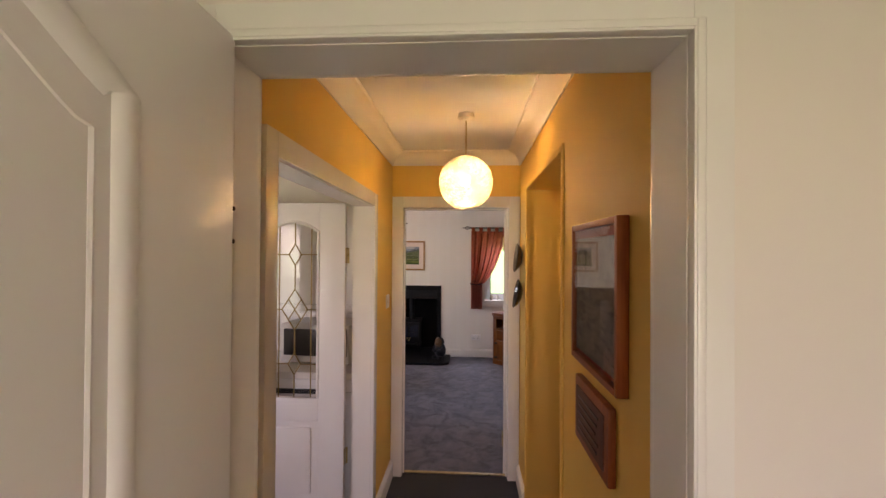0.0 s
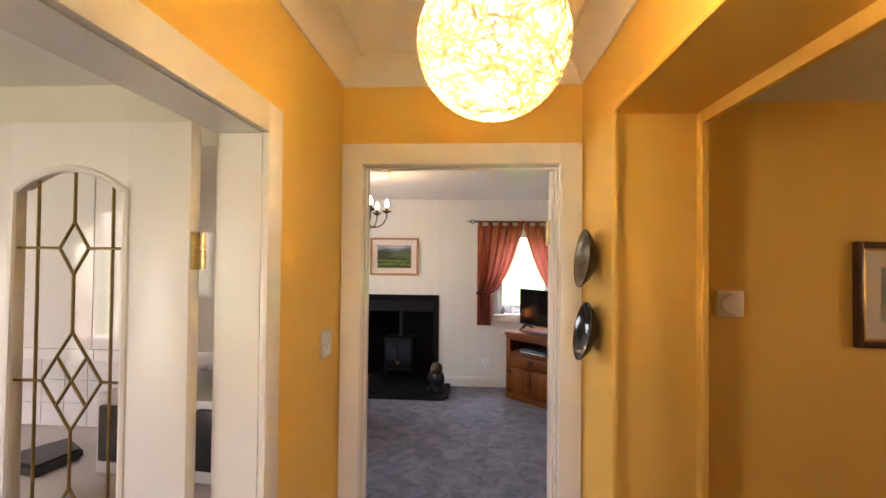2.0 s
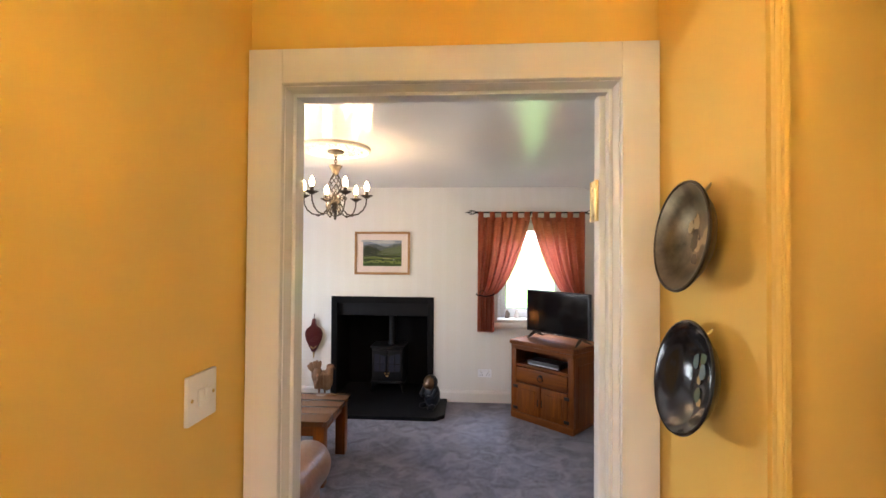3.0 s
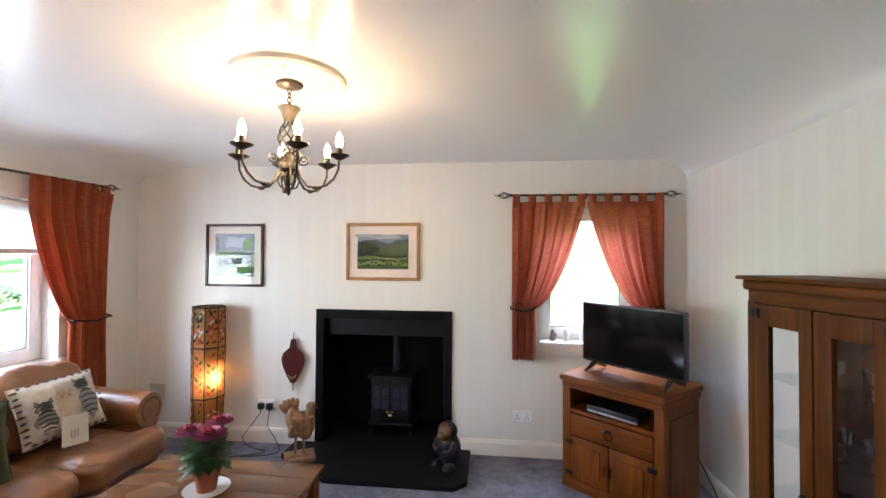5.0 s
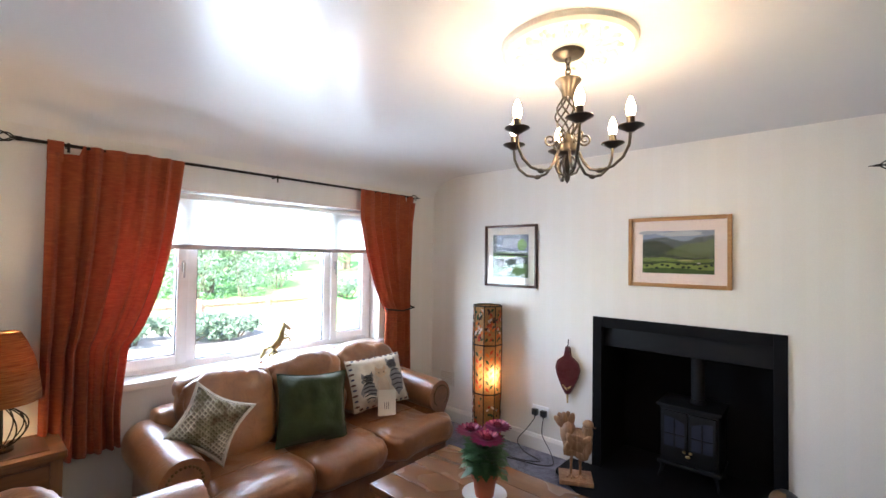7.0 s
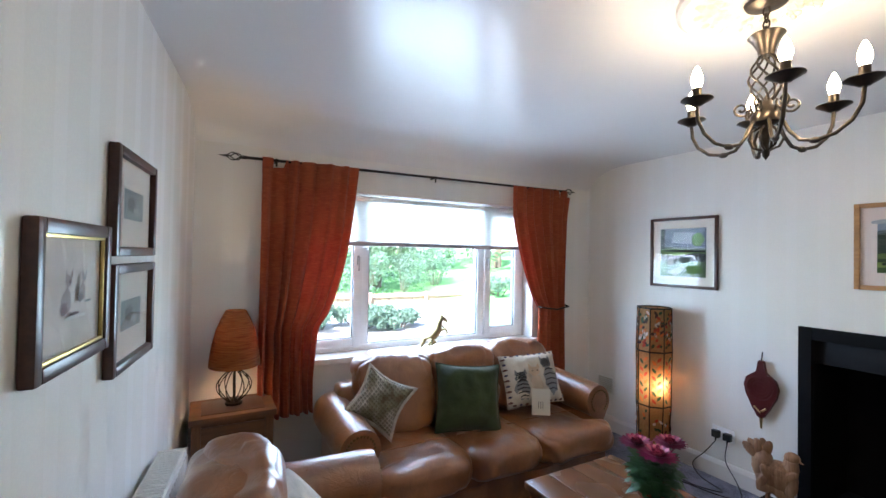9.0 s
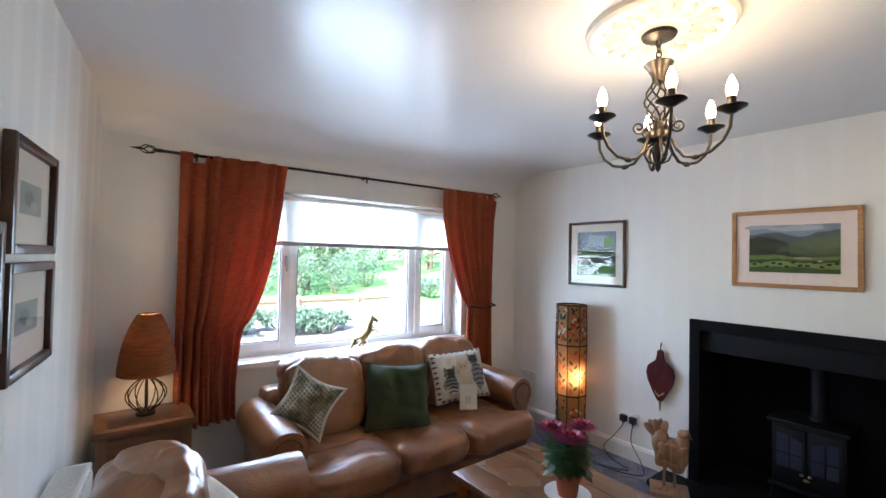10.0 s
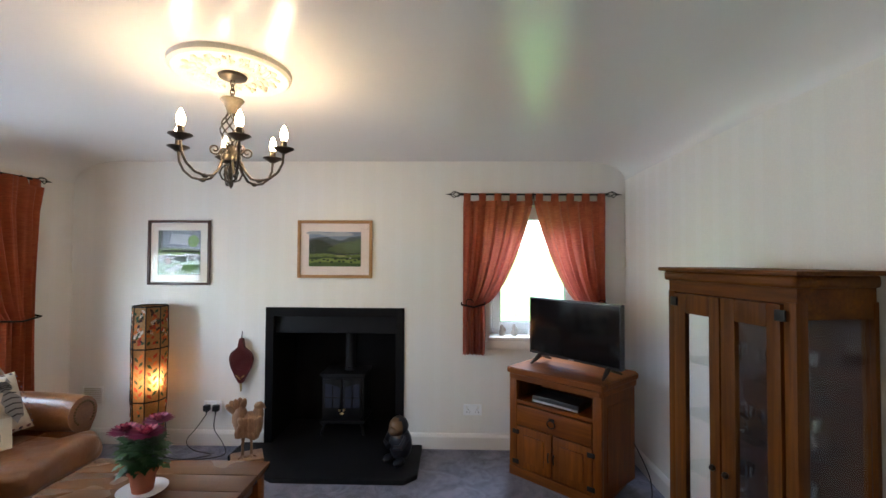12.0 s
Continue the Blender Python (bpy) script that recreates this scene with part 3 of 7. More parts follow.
curtain("short terracotta tab-top curtain tied back behind the television", (1.255, 6.60, 0), 0, -1, 0.56, 0.165, 0.175, 2.005, 1.16, 0.765, 6, 6, 5)


def curtain_rod(label, a, b, wall_out, brackets):
    a, b = Vector(a), Vector(b)
    d = (b - a).normalized()
    th = thing("curtain_rod", label, "curtain rod", tuple(a))
    L = (b - a).length
    part("rod", tube([(0, 0, 0), d * L], 0.0085, 10), M_IRON, th)
    for s, at in ((-1, 0.0), (1, L)):
        bm = bmesh.new()
        side = Vector((0, 0, 1)).cross(d)
        for k in range(4):
            ang = k * math.pi / 2
            pts = []
            for q in range(9):
                f = q / 8
                rr = 0.026 * math.sin(math.pi * f)
                an = ang + f * 2.2
                pts.append(d * (at + s * (0.01 + 0.085 * f)) + (side * math.cos(an) + Vector((0, 0, 1)) * math.sin(an)) * rr)
            tube(pts, 0.0035, 6, bm)
        tube([d * (at + s * 0.09), d * (at + s * 0.135)], [0.008, 0.001], 8, bm)
        tube([d * (at - s * 0.012), d * (at + s * 0.012)], 0.011, 8, bm)
        part("finial", bm, M_IRON, th, "black iron basket finial")
    for f in brackets:
        p = d * (L * f)
        bm = tube([p, p - Vector(wall_out) * 0.075], 0.006, 8)
        tube([p + Vector((0, 0, 0.012)), p - Vector((0, 0, 0.035))], 0.006, 8, bm)
        part("bracket", bm, M_IRON, th)
    return th


curtain_rod("black iron curtain rod with basket finials over the wide window", (-3.02, 3.70, 2.066), (-3.02, 6.26, 2.088), (1, 0, 0), (0.07, 0.5, 0.96))
curtain_rod("short black iron curtain rod with basket finials", (0.125, 6.60, 2.035), (1.255, 6.60, 2.035), (0, -1, 0), (0.03, 0.5, 0.97))


# ---- pictures ----
M_GILT = metal("gilt_slip", (0.55, 0.40, 0.14), 0.35)
M_MOUNT = paint("cream_mount_board", (0.76, 0.70, 0.62), 0.8, 0.02, 0.02)
M_MOUNTPINK = paint("pale_pink_mount_board", (0.78, 0.66, 0.60), 0.8, 0.02, 0.02)
M_PAPER = paint("off_white_paper", (0.70, 0.68, 0.62), 0.8, 0.05, 0.02, 30)
FLAT = {}


def ink(colour, rough=0.7):
    key = tuple(round(c, 3) for c in colour)
    if key not in FLAT:
        FLAT[key] = paint("print_ink", colour, rough, 0.18, 0.03, 30)
    return FLAT[key]


def framed(name, label, place, turn, w, h, fw, depth, frame_mat, mount_mat, art, mount=0.06, slip=None, category="picture"):
    """A framed picture; local x along the wall, -y into the room, origin at the middle of its back.
    art: a list of (colour, outline) with outline points from 0 to 1 across the print."""
    th = thing(name, label, category, place, turn)
    part("frame", moved(bar_frame(w, h, fw, depth), Matrix.Translation((0, -depth, 0))), frame_mat, th)
    if slip:
        part("slip", moved(bar_frame(w - 2 * fw + 0.004, h - 2 * fw + 0.004, 0.009, 0.008, 0.002), Matrix.Translation((0, -depth * 0.75, 0))), slip, th, "thin gilt slip")
    y = -depth * 0.35
    part("mount", box(-w / 2 + fw * 0.6, y, -h / 2 + fw * 0.6, w / 2 - fw * 0.6, -0.001, h / 2 - fw * 0.6), mount_mat, th)
    iw, ih = w - 2 * fw - 2 * mount, h - 2 * fw - 2 * mount
    for n, (colour, outline) in enumerate(art):
        bm = bmesh.new()
        vs = [bm.verts.new(((px - 0.5) * iw, y - 0.0006 * (n + 1), (pz - 0.5) * ih)) for px, pz in outline]
        bm.faces.new(vs)
        part("print", bm, ink(colour), th, "", False)
    g = part("glass", box(-w / 2 + fw * 0.8, -depth * 0.62, -h / 2 + fw * 0.8, w / 2 - fw * 0.8, -depth * 0.58, h / 2 - fw * 0.8), M_GLASS, th)
    g.visible_shadow = False
    return th


def ridge(base, amp, seed, z0=0.0, n=14):
    r = random.Random(seed)
    a, b, c = r.uniform(0, 6), r.uniform(0, 6), r.uniform(2, 4)
    top = [(i / n, min(1, base + amp * (math.sin(i / n * c + a) + 0.4 * math.sin(i / n * 9 + b)))) for i in range(n + 1)]
    return [(0, z0), (1, z0)] + top[::-1]


def blob(cx, cz, rx, rz, seed, n=12):
    r = random.Random(seed)
    return [(cx + rx * math.cos(a) * r.uniform(0.75, 1.1), cz + rz * math.sin(a) * r.uniform(0.75, 1.1)) for a in [2 * math.pi * k / n for k in range(n)]]


FULL = [(0, 0), (1, 0), (1, 1), (0, 1)]
def slope(points, seed, wob=0.012):
    """The land below a ridge line given by a few (x, z) points, made slightly uneven."""
    r = random.Random(seed)
    top = []
    for (xa_, za_), (xb_, zb_) in zip(points, points[1:]):
        for q in range(6):
            f = q / 6
            g = f * f * (3 - 2 * f)
            top.append((xa_ + (xb_ - xa_) * f, za_ + (zb_ - za_) * g + r.uniform(-wob, wob)))
    top.append(points[-1])
    return [(points[0][0], 0), (points[-1][0], 0)] + top[::-1]


hills = [((0.30, 0.36, 0.46), FULL), ((0.58, 0.60, 0.62), blob(0.55, 0.93, 0.34, 0.07, 1)), ((0.50, 0.52, 0.55), blob(0.12, 0.97, 0.2, 0.05, 2)),
         ((0.10, 0.13, 0.13), slope([(0, 0.80), (0.3, 0.86), (0.6, 0.74), (0.8, 0.84), (1, 0.88)], 3)), ((0.13, 0.17, 0.07), slope([(0.35, 0.55), (0.62, 0.68), (0.85, 0.74), (1, 0.80)], 4)),
         ((0.035, 0.05, 0.022), slope([(0, 0.72), (0.16, 0.78), (0.34, 0.70), (0.55, 0.50), (0.72, 0.40)], 5)), ((0.09, 0.13, 0.035), slope([(0.28, 0.42), (0.42, 0.56), (0.56, 0.58), (0.72, 0.46), (1, 0.52)], 6)),
         ((0.03, 0.045, 0.018), slope([(0, 0.52), (0.2, 0.55), (0.4, 0.44), (0.7, 0.36), (1, 0.40)], 7)), ((0.17, 0.23, 0.05), slope([(0, 0.36), (0.3, 0.38), (0.6, 0.32), (1, 0.36)], 8)),
         ((0.05, 0.08, 0.02), slope([(0, 0.27), (0.35, 0.29), (0.7, 0.25), (1, 0.28)], 9)), ((0.24, 0.31, 0.07), slope([(0, 0.20), (0.4, 0.24), (0.75, 0.20), (1, 0.23)], 10)),
         ((0.07, 0.12, 0.025), slope([(0, 0.10), (0.4, 0.13), (1, 0.09)], 11)), ((0.42, 0.42, 0.17), blob(0.62, 0.305, 0.13, 0.022, 4)), ((0.45, 0.45, 0.36), blob(0.80, 0.245, 0.03, 0.02, 14))]
hills += [((0.02, 0.035, 0.014), blob(0.07 + 0.075 * k, 0.17 + 0.05 * math.sin(k * 2.3), 0.03, 0.028, 30 + k)) for k in range(13)]
hills = [(shade(c, 0.72), o) for c, o in hills]
framed("framed_landscape_print", "light oak framed print of green hills above the fireplace", (-0.907, 6.669, 1.594), 0, 0.613, 0.47, 0.026, 0.022, M_OAK, M_MOUNTPINK, hills, 0.068)
# pale grey shapes paint the window's reflection into the garden print
garden = [((0.10, 0.14, 0.09), FULL), ((0.13, 0.155, 0.19), [(0, 0.62), (1, 0.58), (1, 1), (0, 1)]), ((0.30, 0.33, 0.38), [(0.25, 0.70), (0.95, 0.66), (0.8, 0.90), (0.32, 0.93)]),
          ((0.03, 0.04, 0.03), [(0, 0), (0.10, 0), (0.10, 1), (0, 1)]), ((0.13, 0.23, 0.06), ridge(0.55, 0.03, 21)), ((0.02, 0.03, 0.016), ridge(0.44, 0.04, 22)), ((0.08, 0.14, 0.05), ridge(0.30, 0.04, 26)),
          ((0.34, 0.36, 0.30), [(0.12, 0.08), (0.45, 0.22), (0.62, 0.20), (0.36, 0.02)]), ((0.14, 0.26, 0.07), blob(0.84, 0.76, 0.14, 0.14, 24)), ((0.30, 0.32, 0.30), blob(0.24, 0.30, 0.09, 0.09, 25)),
          ((0.02, 0.03, 0.02), [(0.1, 0.52), (1, 0.50), (1, 0.54), (0.1, 0.56)]), ((0.10, 0.20, 0.05), blob(0.75, 0.15, 0.2, 0.1, 27)), ((0.03, 0.05, 0.03), blob(0.55, 0.36, 0.16, 0.07, 28))]
framed("framed_garden_print", "dark wood framed green garden print with a window reflection painted in", (-2.194, 6.669, 1.56), 0, 0.52, 0.532, 0.022, 0.022, M_OAKDARK, M_MOUNT, garden, 0.062)


def on_south(x, z, off=0.0):
    """A place on the slanting south wall."""
    y = 3.115 - (x + 0.47) * 0.33 / 2.63
    return (x + s_out.x * off, y + s_out.y * off, z)


S_TURN = 180 - math.degrees(math.atan2(0.33, 2.63))
def sitting_cat(cx, cz, k):
    """Grey pencil shapes: haunches, chest, head, two ears and a tail."""
    g, d = (0.36, 0.37, 0.37), (0.20, 0.21, 0.22)
    return [(g, blob(cx, cz, 0.085 * k, 0.14 * k, 1)), (d, blob(cx - 0.04 * k, cz - 0.07 * k, 0.06 * k, 0.07 * k, 2)), (g, blob(cx + 0.02 * k, cz + 0.20 * k, 0.055 * k, 0.065 * k, 3)),
            (d, [(cx - 0.03 * k, cz + 0.24 * k), (cx - 0.01 * k, cz + 0.25 * k), (cx - 0.03 * k, cz + 0.33 * k)]), (d, [(cx + 0.04 * k, cz + 0.25 * k), (cx + 0.07 * k, cz + 0.23 * k), (cx + 0.075 * k, cz + 0.32 * k)]),
            (d, blob(cx + 0.11 * k, cz - 0.13 * k, 0.10 * k, 0.018 * k, 4)), (d, blob(cx + 0.02 * k, cz + 0.19 * k, 0.025 * k, 0.02 * k, 5))]


sketch = [((0.66, 0.66, 0.62), FULL)] + sitting_cat(0.40, 0.42, 1.15) + sitting_cat(0.66, 0.50, 0.85) + [((0.48, 0.48, 0.46), blob(0.5, 0.24, 0.24, 0.02, 6))]
small = [((0.24, 0.28, 0.28), FULL), ((0.10, 0.13, 0.12), blob(0.4, 0.5, 0.25, 0.3, 31)), ((0.36, 0.38, 0.36), blob(0.65, 0.3, 0.2, 0.15, 32))]
SOUTH_PICTURES = (("dark wood framed small print hung above another", -1.92, 1.646, 0.425, 0.318, 0.028, small, 0.085), ("dark wood framed small print", -1.92, 1.3055, 0.43, 0.317, 0.028, small, 0.085), ("dark wood framed pencil sketch with a gilt slip", -1.478, 1.406, 0.39, 0.32, 0.031, sketch, 0.03))
for lab, x, z, w, h, fw, art, mt in SOUTH_PICTURES:
    framed("framed_print", lab, on_south(x, z, 0.002), S_TURN, w, h, fw, 0.028, M_OAKDARK, M_PAPER if w < 0.4 else M_MOUNT, art, mt, M_GILT if w < 0.4 else None)

# ---- fireplace ----
fire = thing("fireplace", "black painted fireplace surround and firebox in the chimney wall", "fireplace", (-0.902, 6.67, 0))
part("surround_post", box(-0.566, -0.016, 0.0, -0.500, 0.02, 1.118, 0.003), M_SOOT, fire)
part("surround_post", box(0.500, -0.016, 0.0, 0.566, 0.02, 1.118, 0.003), M_SOOT, fire)
part("surround_top", box(-0.500, -0.016, 1.045, 0.500, 0.02, 1.118, 0.003), M_SOOT, fire)
part("lintel", box(-0.503, 0.03, 0.905, 0.503, 0.16, 1.048, 0.006), M_SLATE, fire, "dark slate lintel")
part("firebox_back", box(-0.52, 0.50, 0.0, 0.52, 0.54, 1.2), M_SOOT, fire)
part("firebox_side", box(-0.522, 0.022, 0.0, -0.500, 0.5, 1.2), M_SOOT, fire)
part("firebox_side", box(0.500, 0.022, 0.0, 0.522, 0.5, 1.2), M_SOOT, fire)
part("firebox_top", box(-0.5, 0.16, 1.05, 0.5, 0.5, 1.2), M_SOOT, fire)
hearth = tagged(part("hearth_slab", prism([(-1.63, 6.645), (-1.63, 6.40), (-1.17, 6.085), (-0.27, 6.085), (-0.185, 6.17), (-0.185, 6.645)], 0.0, 0.035, None, 0.004), M_SLATE),
                "black slate hearth slab with cut corners", "hearth")
part("inner_slab", box(-1.40, 6.646, 0.0, -0.404, 7.165, 0.033), M_SLATE, hearth)

stove = thing("wood_stove", "small black cast iron stove in the fireplace", "stove", (-0.868, 6.80, 0.034))
stove.scale = (0.95, 0.92, 0.93)
M_CAST = paint("black_cast_iron", (0.0045, 0.0048, 0.006), 0.5, 0.2, 0.1, 20, 0.25)
part("body", box(-0.185, 0.01, 0.13, 0.185, 0.30, 0.53, 0.012), M_CAST, stove)
part("top_plate", box(-0.205, -0.02, 0.53, 0.205, 0.32, 0.553, 0.007), M_CAST, stove)
part("base_plate", box(-0.20, -0.015, 0.108, 0.20, 0.31, 0.132, 0.006), M_CAST, stove)
for sx in (-1, 1):
    for sy in (0.02, 0.27):
        part("leg", tube([(sx * 0.165, sy, 0.11), (sx * 0.178, sy, 0.05), (sx * 0.19, sy - 0.005, 0.0)], [0.018, 0.012, 0.014], 8), M_CAST, stove)
part("flue", moved(lathe([(0.045, 0.553), (0.052, 0.553), (0.052, 0.58), (0.045, 0.582), (0.045, 1.09)], 20), Matrix.Translation((0.03, 0.17, 0))), M_CAST, stove)
for s in (-1, 1):
    d = part("stove_door", box(0.004 if s > 0 else -0.17, -0.008, 0.165, 0.17 if s > 0 else -0.004, 0.012, 0.505, 0.006), M_CAST, stove)
    bm = bmesh.new()
    x0, x1 = (0.022, 0.152) if s > 0 else (-0.152, -0.022)
    arch = [(x0, 0.25), (x1, 0.25)] + [(x1 + (x0 - x1) * k / 8, 0.43 + 0.035 * math.sin(math.pi * (0.5 * k / 8 if s < 0 else 0.5 + 0.5 * k / 8))) for k in range(9)]
    bm.faces.new([bm.verts.new((x, -0.0095, z)) for x, z in arch])
    # the pane's bluish reflection is put into its base colour
    part("stove_window", bm, glossy_plain("bluish_stove_glass", (0.030, 0.034, 0.05), 0.10), d, "dark glass window with a bluish reflection in its colour", False)
    part("glazing_bar", box(x0, -0.0145, 0.335, x1, -0.0098, 0.343, 0.001), M_CAST, d)
    part("glazing_bar", box((x0 + x1) / 2 - 0.004, -0.015, 0.25, (x0 + x1) / 2 + 0.004, -0.010, 0.45, 0.001), M_CAST, d)
    part("knob", ball(0.011, (s * 0.02, -0.026, 0.235), (1, 1.2, 1), 10), M_BRASS, d, "bright brass door knob")
part("badge", ball(0.018, (0, -0.012, 0.20), (1, 0.25, 0.6), 12), M_BRASS, stove)

# ---- floor lamp ----
lamp = thing("floor_lamp", "tall tubular paper floor lamp painted with autumn leaves, lit", "floor lamp", (-2.31, 6.50, 0))


def make_paper():
    m = bpy.data.materials.new("cream_lamp_paper")
    m.use_nodes = True
    t = m.node_tree
    t.nodes.clear()
    out = t.nodes.new("ShaderNodeOutputMaterial")
    mix = t.nodes.new("ShaderNodeMixShader")
    tl = t.nodes.new("ShaderNodeBsdfTranslucent")
    df = t.nodes.new("ShaderNodeBsdfDiffuse")
    ns = t.nodes.new("ShaderNodeTexNoise")
    ns.inputs["Scale"].default_value = 22
    rp = t.nodes.new("ShaderNodeValToRGB")
    rp.color_ramp.elements[0].color = (0.27, 0.125, 0.05, 1)
    rp.color_ramp.elements[1].color = (0.52, 0.32, 0.15, 1)
    t.links.new(ns.outputs["Fac"], rp.inputs[0])
    t.links.new(rp.outputs[0], tl.inputs[0])
    t.links.new(rp.outputs[0], df.inputs[0])
    mix.inputs[0].default_value = 0.4
    t.links.new(tl.outputs[0], mix.inputs[1])
    t.links.new(df.outputs[0], mix.inputs[2])
    t.links.new(mix.outputs[0], out.inputs[0])
    return m


M_LAMPPAPER = make_paper()
TIERS = [(0.03, 0.118), (0.30, 0.112), (0.42, 0.120), (0.64, 0.120), (0.82, 0.124), (1.14, 0.118)]
for (z0, r0), (z1, r1) in zip(TIERS, TIERS[1:]):
    bm = bmesh.new()
    ring = [[bm.verts.new((r * math.cos(radians(45 * k + 22.5)), r * math.sin(radians(45 * k + 22.5)), z)) for k in range(8)] for z, r in ((z0, r0), ((z0 + z1) / 2, (r0 + r1) / 2 - 0.005), (z1, r1))]
    for a, b in zip(ring, ring[1:]):
        for k in range(8):
            bm.faces.new((a[k], a[(k + 1) % 8], b[(k + 1) % 8], b[k]))
    part("paper_tier", bm, M_LAMPPAPER, lamp)
for z, r in (TIERS[0], TIERS[2], TIERS[4], TIERS[5]):
    part("hoop", tube([((r + 0.002) * math.cos(radians(45 * k + 22.5)), (r + 0.002) * math.sin(radians(45 * k + 22.5)), z) for k in range(8)], 0.006, 6, None, True), M_IRON, lamp)
for k in range(8):
    a = radians(45 * k + 22.5)
    part("rib", tube([((r + 0.002) * math.cos(a), (r + 0.002) * math.sin(a), z) for z, r in TIERS], 0.004, 6), M_IRON, lamp)
    part("foot", tube([(0.118 * math.cos(a), 0.118 * math.sin(a), 0.03), (0.118 * math.cos(a), 0.118 * math.sin(a), 0.0)], 0.005, 6), M_IRON, lamp)


def leaf_shape(bm, k, u, z, tilt, length, width):
    """One painted leaf on side k of the paper."""
    a = radians(45 * k + 45)
    rad = 0.1215 * math.cos(radians(22.5)) + 0.004
    n = Vector((math.cos(a), math.sin(a), 0))
    s = Vector((-math.sin(a), math.cos(a), 0))
    c = n * rad + s * u + Vector((0, 0, z))
    up = Vector((0, 0, 1)) * math.cos(tilt) + s * math.sin(tilt)
    sd = s * math.cos(tilt) - Vector((0, 0, 1)) * math.sin(tilt)
    bm.faces.new([bm.verts.new(c + up * length * p + sd * width * q) for p, q in ((-0.5, 0), (-0.1, 0.9), (0.25, 0.7), (0.5, 0), (0.25, -0.7), (-0.1, -0.9))])


def leaf_bits(which, seed, count):
    """Painted leaves: sprigs in pairs on the middle tier, scattered sprays above and below."""
    r = random.Random(seed)
    bm = bmesh.new()
    for k in range(8):
        for q in range(6):
            for sg in (-1, 1):
                if (q + k + (sg > 0)) % 3 == which and which < 3:
                    leaf_shape(bm, k, sg * 0.017, 0.475 + 0.056 * q + 0.012 * sg, sg * 0.65, 0.050, 0.0115)
    for _ in range(count):
        z = r.choice((r.uniform(0.07, 0.40), r.uniform(0.86, 1.11), r.uniform(0.86, 1.11)))
        leaf_shape(bm, r.randrange(8), r.uniform(-0.034, 0.034), z, r.choice((-0.7, 0.7)) + r.uniform(-0.3, 0.3), r.uniform(0.028, 0.045), 0.011)
    return bm


for nm, colour, sd in (("red_leaf_print", (0.42, 0.05, 0.02), 0), ("green_leaf_print", (0.03, 0.07, 0.03), 1), ("orange_leaf_print", (0.60, 0.16, 0.03), 2), ("dark_leaf_print", (0.05, 0.02, 0.015), 3), ("white_leaf_print", (0.70, 0.62, 0.52), 4)):
    tagged(part(nm, leaf_bits(sd, sd + 1, 62), ink(colour), lamp, "", False), kind="stuff")
M_BULB = glow("lit_warm_bulb", (1.0, 0.70, 0.36), 9.0)
part("bulb", ball(0.024, (0.070, -0.035, 0.545), (1, 1, 1.3), 14), M_BULB, lamp)
part("stem", tube([(0, 0, 0.02), (0.04, -0.02, 0.30), (0.070, -0.035, 0.52)], 0.008, 8), M_IRON, lamp)
bulb_lamp("floor_lamp_bulb", (-2.236, 6.462, 0.60), 0.30, WARM, 0.02)

# ---- wall fittings ----
bel = thing("fire_bellows", "maroon painted wooden fire bellows hanging on the wall", "bellows", (-1.655, 6.668, 0.66))
outline = [(0.0, -0.155), (0.018, -0.15), (0.045, -0.10), (0.085, -0.02), (0.098, 0.04), (0.085, 0.09), (0.05, 0.12), (0.022, 0.135), (0.019, 0.20), (0.013, 0.21)]
full = outline + [(-x, z) for x, z in outline[::-1] if x > 0]
M_MAROON = glossy_plain("maroon_lacquer", (0.085, 0.012, 0.012), 0.3)
part("board", moved(prism([(x, -z) for x, z in full], 0.0, 0.03, None, 0.004), pose(0, -0.012, 0, 90) @ Matrix.Diagonal((1, -1, 1, 1))), M_MAROON, bel)
for r in (0.02, 0.038, 0.056, 0.072):
    part("carved_ring", tube([(r * math.cos(a), -0.044, 0.035 + r * math.sin(a)) for a in [2 * math.pi * k / 24 for k in range(24)]], 0.004, 6, None, True), M_MAROON, bel)
part("nozzle", tube([(0, -0.028, -0.15), (0, -0.028, -0.22)], [0.011, 0.006], 10), M_BRASS, bel, "brass nozzle")
part("hanging_loop", tube([(0, -0.028, 0.205), (0, -0.015, 0.262)], 0.004, 6), M_IRON, bel)
for k in range(7):
    part("stud", ball(0.007, (-0.03 + 0.01 * k, -0.044, -0.09 - 0.018 * (3 - abs(3 - k)) * 0.5), (1, 0.6, 1), 8), M_BRASS, bel)


M_SOCKET = glossy_plain("bright_white_plastic", (0.87, 0.88, 0.90), 0.28)


def socket(label, x, z):
    th = thing("wall_socket", label, "socket", (x, 6.669, z))
    part("plate", box(-0.073, -0.012, -0.043, 0.073, 0.0, 0.043, 0.004), M_SOCKET, th)
    for s in (-1, 1):
        part("switch", box(s * 0.045 - 0.008, -0.016, 0.012, s * 0.045 + 0.008, -0.011, 0.032, 0.002), M_PLASTIC, th)
        bm = bmesh.new()
        for dx, dz in ((0, 0.004), (-0.011, -0.016), (0.011, -0.016)):
            box(s * 0.035 + dx - 0.004, -0.0132, dz - 0.003, s * 0.035 + dx + 0.004, -0.0118, dz + 0.003, 0, bm)
        part("pin_hole", bm, M_BLACK, th)
    return th


socket("white double wall socket by the television stand", 0.217, 0.31)
sk = socket("white double wall socket with two black plugs", -1.893, 0.312)
